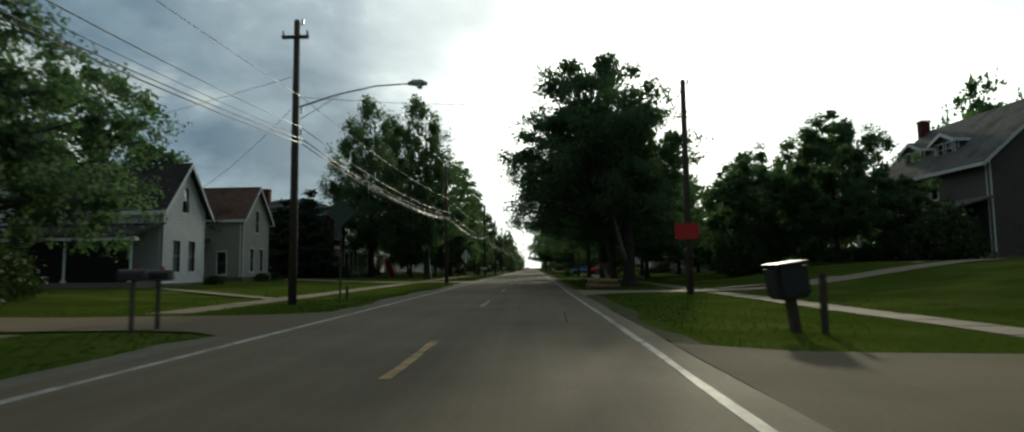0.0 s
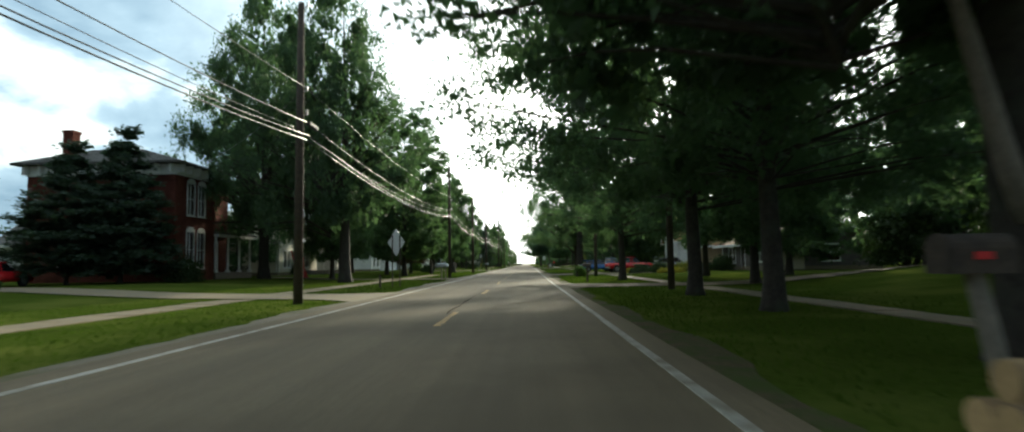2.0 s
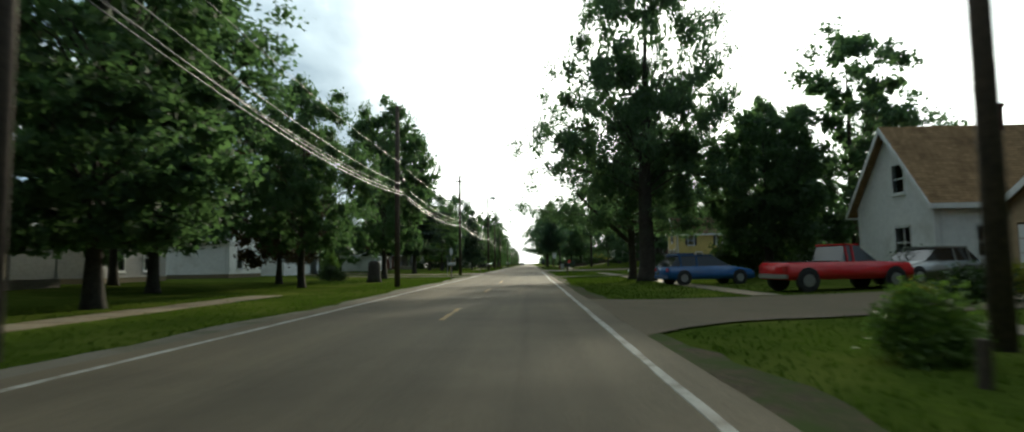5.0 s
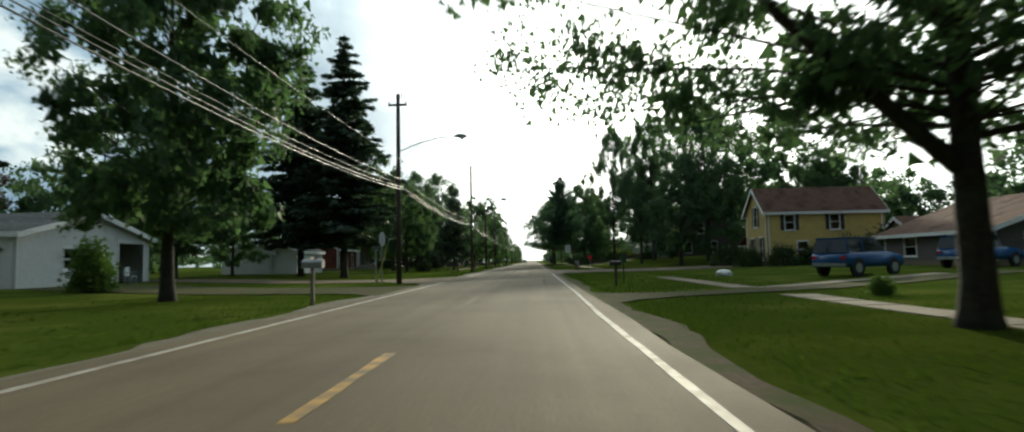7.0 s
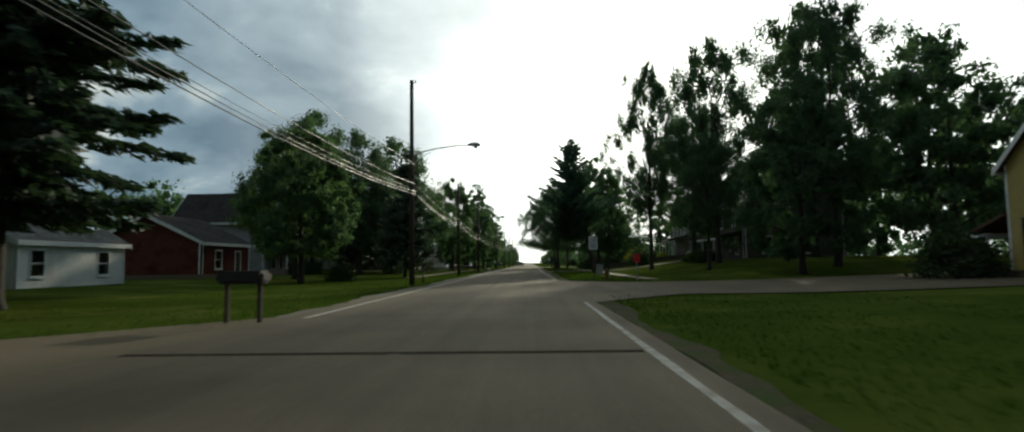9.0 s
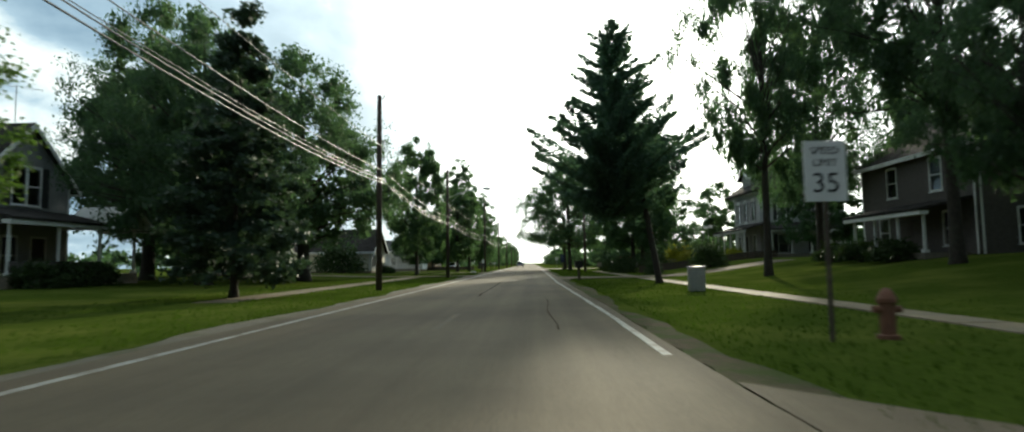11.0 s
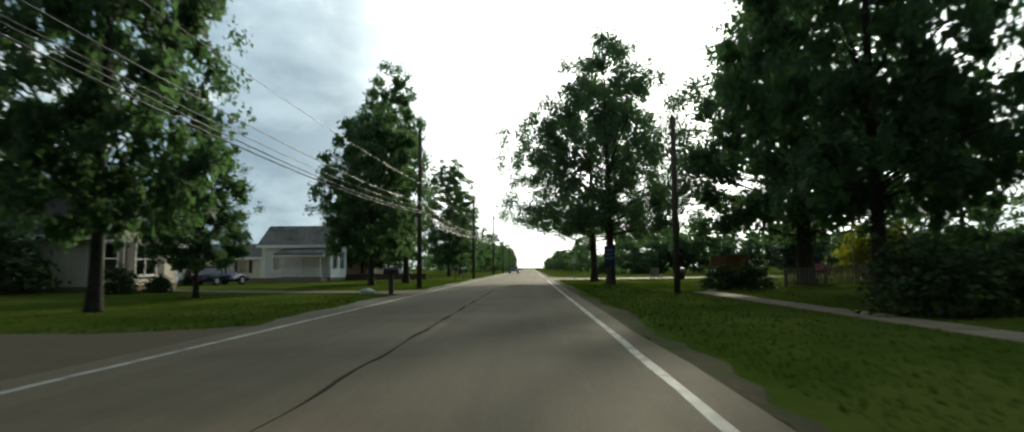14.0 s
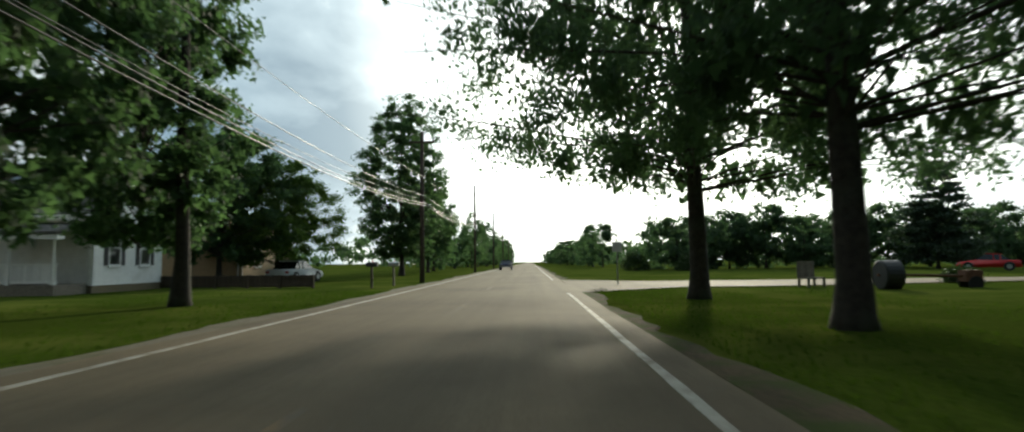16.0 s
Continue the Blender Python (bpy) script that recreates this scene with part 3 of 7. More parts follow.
def make_grass_blades():
    rng = np.random.default_rng(3)
    n = 170000
    s = rng.choice([-1.0, 1.0], n)
    a = 4.3 + 9.0 * rng.random(n) ** 1.5
    y = 2 + 286 * rng.random(n)
    x = s * a
    keep = np.array([not off_grass(px, py) for px, py in zip(x, y)])
    x, y = x[keep], y[keep]
    n = len(x)
    z = np.array([ground_z(px, py) for px, py in zip(x, y)])
    th = rng.random(n) * 6.283
    w = 0.012 + 0.014 * rng.random(n)
    h = 0.035 + 0.06 * rng.random(n) ** 2 + 0.05 * (rng.random(n) > 0.97)
    lean = 0.05 * rng.random((n, 2)) - 0.025
    v = np.empty((n, 3, 3))
    v[:, 0] = np.stack([x - w * np.cos(th), y - w * np.sin(th), z - 0.01], 1)
    v[:, 1] = np.stack([x + w * np.cos(th), y + w * np.sin(th), z - 0.01], 1)
    v[:, 2] = np.stack([x + lean[:, 0], y + lean[:, 1], z + h], 1)
    ob = soup("grass", v.reshape(-1, 3), np.arange(n * 3).reshape(-1, 3), BLADE, tris=True)
    tagged(ob, "short mown grass blades along the verges", "grass", kind="stuff")


make_ground()
make_road()
make_drives()
make_pavements()
make_grass_blades()


# ---- trees and shrubs ----
def leaves(centres, spread, count, size, rng, flat=0.85):
    """Small pointed leaves round clump centres: corners and faces."""
    c = centres[rng.integers(0, len(centres), count)]
    r = spread[rng.integers(0, len(spread), count)][:, None] if hasattr(spread, "__len__") else spread
    d = rng.normal(size=(count, 3))
    d /= np.linalg.norm(d, axis=1)[:, None]
    p = c + d * (rng.random(count) ** 0.62)[:, None] * r * np.array([1, 1, flat])
    a = rng.normal(size=(count, 3)) + np.array([0, 0, -0.35])
    a /= np.linalg.norm(a, axis=1)[:, None]
    b = np.cross(a, rng.normal(size=(count, 3)))
    b /= np.linalg.norm(b, axis=1)[:, None] + 1e-9
    l = (size * (0.6 + 0.8 * rng.random(count)))[:, None]
    v = np.empty((count, 3, 3))
    v[:, 0] = p - a * l * 0.5
    v[:, 1] = p + a * l * 0.5 - b * l * 0.12
    v[:, 2] = p + b * l * 0.62 + np.cross(a, b) * l * 0.1
    return v.reshape(-1, 3), np.arange(count * 3).reshape(-1, 3)


PROFILES = {
    "dome": ((0, 0.55), (0.08, 0.8), (0.3, 1.0), (0.55, 0.95), (0.78, 0.72), (0.92, 0.42), (1, 0.12)),
    "oval": ((0, 0.5), (0.1, 0.82), (0.32, 1.0), (0.55, 0.93), (0.75, 0.72), (0.9, 0.42), (1, 0.1)),
    "spread": ((0, 0.62), (0.07, 0.92), (0.22, 1.0), (0.45, 0.96), (0.68, 0.76), (0.87, 0.46), (1, 0.14)),
    "cone": ((0, 0.75), (0.08, 1.0), (0.3, 0.86), (0.55, 0.6), (0.8, 0.3), (1, 0.05)),
}
SIZES = {}


def broadleaf(kind, label, height, radius, trunk_r, leaf_n, leaf_size, seed, material=None, clear=0.2, clumps=95, gap=0.2, profile="dome", sides=9, limbs=60, clump=0.2, sag=0.0, core=0.75, lift=0.0, fill=0.2):
    """A broadleaf tree: tapered trunk, limbs reaching to clumps of leaves in an uneven crown, coarse foliage deep inside it."""
    rng = np.random.default_rng(seed)
    root = thing("tree", (0, 0, 0), label, "tree")
    SIZES[kind] = (height, radius)
    base = height * clear
    bend = rng.normal(size=2) * 0.018 * height
    zs = [0, 0.25, 0.8, base, base + 0.25 * (height - base), base + 0.55 * (height - base), height * 0.9]
    rr = [trunk_r * k for k in (1.55, 1.2, 1.0, 0.85, 0.62, 0.36, 0.07)]
    spine = [(bend[0] * (z / height) ** 1.5 + 0.05 * math.sin(z), bend[1] * (z / height) ** 1.5, z - (0.15 if z == 0 else 0)) for z in sorted(zs)]
    bm = bmesh.new()
    tube(bm, spine, rr, sides)
    part("trunk", bm, BARK, root, smooth=True)
    px, py = zip(*PROFILES[profile])
    cen, deep = [], []
    ph = rng.random(6) * 6.283
    while len(cen) < clumps:
        u, th = rng.random(), rng.random() * 6.283
        w = float(np.interp(u, px, py))
        if rng.random() > w ** 1.4 + 0.05:
            continue
        t = rng.random() ** 0.42
        lump = 1 + gap * (math.sin(3 * th + ph[0] + 4 * u) * 0.55 + math.sin(5 * th + ph[1] - 9 * u) * 0.45 + math.sin(13 * u + ph[2] + 2 * th) * 0.5) + rng.normal() * 0.05
        f = u * 0.93 + 0.03
        q = np.array([bend[0] * f + math.cos(th) * radius * w * t * lump, bend[1] * f + math.sin(th) * radius * w * t * lump, base + (height - base) * f - sag * t * t * (1 - u) * radius])
        # boughs over the roadway are pruned higher
        if lift:
            q[2] = max(q[2], height * (clear + 0.02 + lift * max(0.0, -q[0] / radius)))
        cen.append(q)
        deep.append(t)
    cen, deep = np.array(cen), np.array(deep)
    bm = bmesh.new()
    for q in cen[np.argsort(-deep)[: int(limbs * 1.6)]][:: 2][:limbs]:
        zz = base * 0.9 + (q[2] - base) * (0.3 + 0.3 * rng.random()) + 0.1
        zz = min(max(zz, base * 0.8), height * 0.8)
        f = zz / height
        s = Vector((bend[0] * f ** 1.5, bend[1] * f ** 1.5, zz))
        e = Vector(q)
        r1, r2 = rng.normal(size=2) * 0.22, rng.normal(size=2) * 0.2
        m1 = s.lerp(e, 0.35) + Vector((r1[0], r1[1], 0.2 + 0.35 * rng.random()))
        m2 = s.lerp(e, 0.7) + Vector((r2[0], r2[1], 0.2 + 0.2 * sag))
        k = trunk_r * (0.08 + 0.13 * rng.random())
        tube(bm, [s, m1, m2, e], [k, k * 0.66, k * 0.4, k * 0.12], 5, False)
    part("branchwork", bm, BARK, root, smooth=True)
    inner = cen[deep < core]
    n1 = int(leaf_n * fill * core)
    v1, f1 = leaves(inner, radius * 0.13 * (0.7 + 0.6 * rng.random(20)), n1, leaf_size * 2.2, rng, 0.8)
    v2, f2 = leaves(cen[deep > 0.35], radius * clump * (0.55 + 0.75 * rng.random(40)), leaf_n - n1, leaf_size, rng, 0.72)
    v, f = np.concatenate([v1, v2]), np.concatenate([f1, f2 + len(v1)])
    # bring the ragged crown back to the height and width that were asked for
    top, wide = np.percentile(v[:, 2], 99.8), np.percentile(np.hypot(v[:, 0], v[:, 1]), 98.5)
    v[:, 2] = base + (v[:, 2] - base) * (height - base) / (top - base)
    v[:, :2] *= radius / wide
    soup("crown", v, f, material or MAPLE, root, tris=True)
    return root


def spruce(kind, label, height, radius, leaf_n, seed, material=None, droop=0.25, clear=0.15, power=0.85, spray=1.0, flat=0.35, name="spruce_tree"):
    """A conifer: straight stem and whorls of boughs set with side sprays of needles."""
    rng = np.random.default_rng(seed)
    root = thing(name, (0, 0, 0), label, "tree")
    SIZES[kind] = (height, radius)
    part("trunk", one_tube([(0, 0, -0.1), (0, 0, 0.3), (0, 0, height * 0.4), (0, 0, height)], [height * 0.021, height * 0.015, height * 0.011, 0.02], 8), BARK, root, smooth=True)
    bm = bmesh.new()
    tips, lens = [], []
    z = height * clear
    while z < height * 0.985:
        f = (z / height - clear) / (0.99 - clear)
        reach = radius * (1 - f) ** power * (0.7 + 0.4 * rng.random()) * min(1, 0.72 + 3 * f) + 0.2
        for k in range(int(6 + 3 * (1 - f))):
            th = rng.random() * 6.283
            r = reach * (0.7 + 0.42 * rng.random())
            d = np.array([math.cos(th), math.sin(th), 0])
            dr = droop * (1 - f) if droop > 0 else droop * (0.55 + 0.45 * f)
            e = np.array([0, 0, z]) + d * r + np.array([0, 0, -dr * r + 0.12 * r * r / radius])
            tube(bm, [(0, 0, z), tuple(np.array([0, 0, z]) + d * r * 0.5 + np.array([0, 0, -dr * r * 0.55])), tuple(e)], [0.035, 0.022, 0.006], 4, False)
            tips.append((np.array([0, 0, z]), e))
            lens.append(r)
        z += height * (0.021 + 0.012 * rng.random())
    part("branchwork", bm, BARK, root)
    lens = np.array(lens)
    pick = rng.choice(len(tips), leaf_n, p=lens ** 1.3 / (lens ** 1.3).sum())
    s = np.array([t[0] for t in tips])[pick]
    e = np.array([t[1] for t in tips])[pick]
    t = (rng.random(leaf_n) ** 0.65)[:, None]
    way = (e - s) / (np.linalg.norm(e - s, axis=1)[:, None] + 1e-9)
    side = np.stack([-way[:, 1], way[:, 0], 0 * way[:, 0]], 1)
    wide = lens[pick][:, None] * flat * (1 - t) ** 0.8 * rng.uniform(-1, 1, (leaf_n, 1))
    p = s + (e - s) * t + side * wide
    p[:, 2] -= 0.22 * np.abs(wide[:, 0]) + 0.16 * rng.random(leaf_n) * spray
    p += rng.normal(size=(leaf_n, 3)) * 0.06
    a = way + side * np.sign(wide) * 0.8 + rng.normal(size=(leaf_n, 3)) * 0.4 + np.array([0, 0, -0.3])
    a /= np.linalg.norm(a, axis=1)[:, None]
    b = np.cross(a, rng.normal(size=(leaf_n, 3)))
    b /= np.linalg.norm(b, axis=1)[:, None] + 1e-9
    l = (0.2 + 0.24 * rng.random(leaf_n))[:, None] * spray * (1 + 0.9 * (rng.random((leaf_n, 1)) * (t < 0.45)))
    v = np.empty((leaf_n, 3, 3))
    v[:, 0], v[:, 1], v[:, 2] = p - a * l * 0.5 - b * l * 0.2, p - a * l * 0.4 + b * l * 0.2, p + a * l * 0.55
    soup("crown", v.reshape(-1, 3), np.arange(leaf_n * 3).reshape(-1, 3), material or NEEDLES, root, tris=True)
    return root


def shrub(label, w, d, h, leaf_n, seed, material, size=0.13, category="bush", name="bush"):
    """A rounded shrub of stems and a leafy shell with lumps."""
    rng = np.random.default_rng(seed)
    root = thing(name, (0, 0, 0), label, category)
    n = 46
    th, ph = rng.random(n) * 6.283, np.arccos(rng.random(n) * 0.98)
    c = np.stack([np.sin(ph) * np.cos(th) * w * 0.5, np.sin(ph) * np.sin(th) * d * 0.5, np.cos(ph) * h * 0.86 + 0.06 * h], 1) * (0.62 + 0.3 * rng.random(n))[:, None]
    bm = bmesh.new()
    for q in c[:14]:
        tube(bm, [(q[0] * 0.1, q[1] * 0.1, -0.05), (q[0] * 0.5, q[1] * 0.5, q[2] * 0.6), tuple(q)], [0.025, 0.016, 0.006], 4, False)
    part("branchwork", bm, BARK, root)
    v, f = leaves(c, np.array([0.17, 0.22, 0.26]) * (w + d + h) / 3 * 1.3, leaf_n, size, rng, 0.8)
    v[:, 2] = np.maximum(v[:, 2], 0.01)
    soup("foliage", v, f, material, root, tris=True)
    return root


KINDS = {}


def tree_kinds():
    def kind(name, *rest, **more):
        KINDS[name] = broadleaf(name, *rest, **more)
    kind("oak", "huge old shade tree with a dense dark green crown", 16, 7.6, 0.46, 46000, 0.182, 21, MAPLE_DARK, 0.15, 400, 0.18, "spread", limbs=80, clump=0.14, sag=0.1, core=0.8, lift=0.18, fill=0.28)
    kind("elder", "huge old maple with a dense high crown", 15.6, 6.0, 0.43, 42000, 0.175, 57, MAPLE_DARK, 0.25, 330, 0.2, "dome", limbs=80, clump=0.15, core=0.8, fill=0.28)
    kind("verge", "spreading shade tree with a lacy hanging crown", 16, 7.2, 0.27, 62000, 0.138, 5, MAPLE_DARK, 0.2, 280, 0.30, "spread", limbs=90, clump=0.13, sag=0.26, core=0.6, lift=0.09, fill=0.16)
    kind("maple", "tall green maple with a dense rounded crown", 15, 5.6, 0.28, 33000, 0.185, 25, MAPLE, 0.13, 300, 0.14, "dome", clump=0.15, core=0.9, fill=0.36)
    kind("maple2", "green shade tree with an uneven leafy crown", 14, 5.4, 0.25, 34000, 0.18, 9, MAPLE, 0.15, 260, 0.2, "dome", clump=0.15, core=0.85, fill=0.3)
    kind("open", "open spreading tree, sky showing between its limbs", 14, 6.6, 0.27, 33000, 0.16, 14, MAPLE_DARK, 0.25, 150, 0.36, "dome", limbs=80, clump=0.15)
    kind("column", "tall narrow tree with a dense oval crown", 15, 2.9, 0.22, 36000, 0.145, 31, MAPLE, 0.08, 330, 0.08, "oval", clump=0.2)
    kind("light", "bright green rounded tree with low branches", 13, 4.8, 0.24, 38000, 0.16, 41, MAPLE_LIGHT, 0.12, 240, 0.14, "dome", clump=0.16)
    kind("russet", "bronze-leaved ornamental tree", 10, 3.4, 0.18, 20000, 0.145, 51, RUSSET, 0.1, 150, 0.14, "oval", clump=0.18)
    kind("mid", "leafy green tree behind the houses", 15, 5.6, 0.28, 12000, 0.29, 45, MAPLE, 0.1, 150, 0.2, "dome", sides=7, limbs=24, clump=0.16)
    kind("mid2", "dark leafy tree behind the houses", 15, 5.6, 0.28, 12000, 0.29, 46, MAPLE_DARK, 0.08, 150, 0.18, "spread", sides=7, limbs=24, clump=0.16)
    kind("far", "distant green tree beyond the houses", 13, 5.2, 0.3, 3000, 0.48, 61, MAPLE, 0.04, 90, 0.2, "dome", sides=6, limbs=10, clump=0.27)
    kind("far2", "distant dark green tree beyond the houses", 14, 4.6, 0.3, 3000, 0.48, 67, MAPLE_DARK, 0.04, 90, 0.2, "oval", sides=6, limbs=10, clump=0.28)
    kind("arbor", "narrow dark evergreen clipped by age", 12, 2.1, 0.16, 20000, 0.16, 81, NEEDLES, 0.03, 260, 0.06, "cone", limbs=30, clump=0.2)
    KINDS["spruce"] = spruce("spruce", "tall dark spruce with drooping boughs", 19, 4.3, 38000, 71, spray=1.0)
    KINDS["fir"] = spruce("fir", "big feathery tree with layered upswept boughs", 15, 6.2, 44000, 77, NEEDLES_BLUE, droop=-0.45, clear=0.25, power=0.75, spray=0.9, flat=0.36)


tree_kinds()
USED = set()


def plant(kind, x, y, height, width=None, turn=None, label="", girth=1.0):
    """A tree of a kind, scaled to its height and crown width."""
    src = KINDS[kind]
    rng = random.Random(int(x * 31 + y * 17))
    nominal = SIZES[kind]
    sz = height / nominal[0]
    sx = sz if width is None else width / nominal[1]
    m = Matrix.LocRotScale((x, y, ground_z(x, y)), Euler((0, 0, rng.uniform(0, 6.28) if turn is None else turn)), (sx, sx, sz))
    if kind in USED:
        ob = copy_thing(src, m @ Matrix.Diagonal((*(1 / k for k in src.scale), 1)))
    else:
        USED.add(kind)
        ob = src
        ob.matrix_basis = m
    # a wide crown doesn't thicken its trunk
    for c in ob.children:
        if c.name.startswith("trunk"):
            k = min(1.0, sz / sx) * girth
            c.scale = (k, k, 1)
    if label:
        tagged(ob, label)
    return ob


def bough(tree, points, radii, material, label=""):
    """One heavy limb of a tree, given in place."""
    ob = part("limb", one_tube(points, radii, 9), material, tree, label, smooth=True)
    ob.matrix_parent_inverse = tree.matrix_basis.inverted()


def make_trees():
    # west side of the road, in the order in which the camera comes to them
    plant("oak", -18.4, 20.4, 12.5, 6.4, label="dense tree in front of the white gabled house's porch")
    plant("mid2", -34.5, 48.5, 18.5, 8.2, label="large dark tree behind the white gabled house")
    plant("mid", -50, 66, 13, 6)
    plant("arbor", -26.8, 69.0, 9.0, 3.8)
    plant("arbor", -24.6, 70.8, 10.3, 3.6, label="dense dark evergreen in front of the brick house")
    tall = plant("oak", -11.6, 76.5, 22.5, 7.0, turn=math.pi, label="very tall maple on the lawn beside the brick house")
    for c in tall.children:
        if not c.name.startswith("trunk"):
            c.location.x += 1.2
    plant("oak", -20.2, 82.5, 24, 7.2, label="huge dark tree in front of the brick house")
    plant("maple", -15.6, 86.0, 11.5, 4.2, label="low-branched dark tree shading the cream house")
    plant("mid2", -27, 92, 13, 5.0)
    plant("mid2", -21.5, 113, 15, 5.0)
    plant("column", -11.4, 97.5, 18.5, 5.4, label="tall conical dark tree beside the cream house")
    plant("maple", -15.5, 107, 14, 6.0)
    plant("maple2", -11.0, 113.5, 12, 4.2)
    plant("russet", -15.0, 120, 11, 4.2, label="tall bronze-leaved tree on the lawn")
    plant("spruce", -18.0, 131.5, 12.3, 2.3, label="slender spruce beside a white house")
    plant("maple", -11.0, 133.2, 15.8, 4.7, label="dense green tree with a bare earth ring at its foot")
    plant("russet", -37, 152, 9, 3.6)
    plant("mid", -33, 141, 9, 4)
    plant("maple2", -25.5, 158, 10.2, 5.2, label="round dark tree across the side street")
    plant("spruce", -18.6, 165.4, 20.5, 6.0)
    plant("spruce", -14.0, 163.0, 21, 6.2)
    plant("mid", -26, 168, 8, 3.6)
    plant("maple2", -13.5, 186, 11, 4.2)
    plant("light", -17, 194, 12, 4.6)
    plant("oak", -25.8, 222, 20.5, 7.4, label="tall dark tree behind the grey gabled house")
    plant("arbor", -21.5, 229, 7.5, 3.4, label="broad dark evergreen beside the tall white house")
    plant("mid2", -29, 231, 15, 6.5)
    plant("mid2", -30.5, 240, 9.5, 5.0)
    plant("arbor", -9.9, 202.5, 11.8, 2.8, label="narrow conical evergreen near a utility pole")
    plant("oak", -17.6, 214.5, 16, 6.4, label="large dark tree shading the lawn")
    plant("oak", -15.2, 224, 17, 8.0, turn=2.8, label="spreading tree with dark limbs on the lawn")
    plant("maple", -11.0, 246.3, 14.8, 4.1, turn=0.2, label="shade tree with a dense crown beside the white farmhouse")
    plant("maple2", -12.6, 254.7, 6.8, 2.7, label="small leafy tree beside a gravel drive")
    plant("maple", -9.7, 272.6, 13.0, 4.4, label="dense low-branched tree near the farmhouse porch")
    leaning = plant("column", -8.6, 279.4, 18.4, 3.3, turn=0.0, label="tall leafy tree leaning away from the road")
    for c in leaning.children:
        if not c.name.startswith("trunk"):
            c.location.x -= 1.1
    plant("arbor", -45, 288, 6, 2.0)
    plant("column", -10.5, 320, 17.4, 4.7, label="tall ragged leafy tree beside the road")
    plant("maple", -18, 300, 10.5, 5.2)
    plant("light", -15.5, 303, 8.5, 4.4)
    plant("maple", -11.0, 338, 12, 4.0)
    # east side
    old = plant("elder", 7.6, 38.7, 14.4, 6.5, turn=0.0, label="huge old maple with a thick trunk above a pile of logs")
    for c in old.children:
        if not c.name.startswith("trunk"):
            c.location.x -= 1.9
    bough(old, [(7.45, 38.5, 1.6), (7.22, 38.45, 2.3), (6.98, 38.4, 3.2), (6.74, 38.38, 4.2), (6.68, 38.36, 4.5)], [0.14, 0.13, 0.11, 0.085, 0.03], DEAD_WOOD, "pale bare broken limb")
    plant("verge", 7.6, 46.2, 14.6, 7.8, turn=-0.20)
    plant("verge", 7.7, 53.4, 15.2, 8.0, turn=-0.20)
    plant("mid", 24, 84.5, 12, 5)
    plant("verge", 8.2, 73.2, 14.5, 6.6, turn=-0.20, label="tree with a leaning trunk beside the pavement")
    plant("maple2", 24.5, 47, 11.2, 5.6)
    plant("maple", 19.5, 51, 9.0, 4.6)
    plant("maple2", 29.8, 46.8, 6.4, 3.4)
    plant("maple", 31.5, 62.5, 13.5, 4.6)
    plant("mid2", 26, 66, 13, 6.0)
    plant("mid", 30, 78, 9.5, 5.0)
    plant("mid2", 39, 90, 11, 6.0)
    plant("far", 58, 78, 24, 6.5)
    plant("mid2", 18, 70, 12, 4.6)
    plant("mid", 30, 74, 12, 5)
    plant("maple", 13, 62, 12, 5.0)
    plant("maple2", 15.5, 79, 13.5, 5.4)
    plant("open", 9.2, 117.8, 20, 7.6, turn=0.15, girth=1.6, label="huge old tree with a massive trunk near the pavement")
    long_limbed = plant("verge", 9.0, 122.0, 15.5, 8.3, turn=-0.20, label="spreading shade tree with a long side limb")
    bough(long_limbed, [(8.95, 122.0, 2.5), (8.2, 121.95, 3.15), (7.2, 121.9, 4.1), (6.1, 121.9, 5.1), (5.2, 121.8, 6.1)], [0.17, 0.15, 0.13, 0.1, 0.05], BARK)
    bough(long_limbed, [(8.95, 122.0, 4.7), (8.3, 121.7, 5.3), (7.5, 121.3, 5.7), (6.6, 120.9, 6.5)], [0.12, 0.1, 0.08, 0.04], BARK)
    plant("maple", 17.2, 119.2, 11, 4.2)
    plant("maple2", 19.5, 124.5, 13, 4.6)
    plant("mid2", 22.5, 118.5, 16, 6.6)
    plant("mid2", 35, 100, 15, 6.5)
    plant("open", 24, 190.5, 19.5, 6.0)
    plant("open", 26.8, 200, 22.3, 8.0, label="tall forked tree, bright sky between its stems")
    plant("verge", 22.4, 223.4, 22, 6.6, label="tall dark tree at the corner of the shaded house")
    plant("mid2", 37, 200, 20.5, 7.0)
    plant("mid", 36, 186, 13.5, 4.5)
    plant("far", 45, 190, 11, 6)
    plant("open", 16.8, 197.5, 11.5, 3.8)
    plant("open", 20.2, 206, 22, 6.5, label="tall tree in front of the shaded house")
    plant("maple2", 34.0, 178, 12, 4.6)
    plant("mid2", 19.5, 186, 13, 4.8)
    plant("mid", 26, 181, 13, 5.0)
    plant("mid2", -31, 158, 13, 5.2, label="tall dark tree beyond the side street")
    plant("maple", 33.5, 226.5, 15, 5.0, label="dark tree between two tall houses")
    swept = plant("fir", 8.7, 212.6, 15.0, 4.9, turn=0.0, label="big feathery dark tree leaning out over the verge")
    for c in swept.children:
        if c.name.startswith("trunk"):
            c.rotation_euler.y = -0.2
        else:
            c.location.x -= 2.9
    plant("open", 15.3, 214.5, 23, 5.2, label="tall slender tree in front of the shaded house")
    plant("maple", 13.2, 249, 18.0, 5.4, label="tall dark tree beside the porch house's drive")
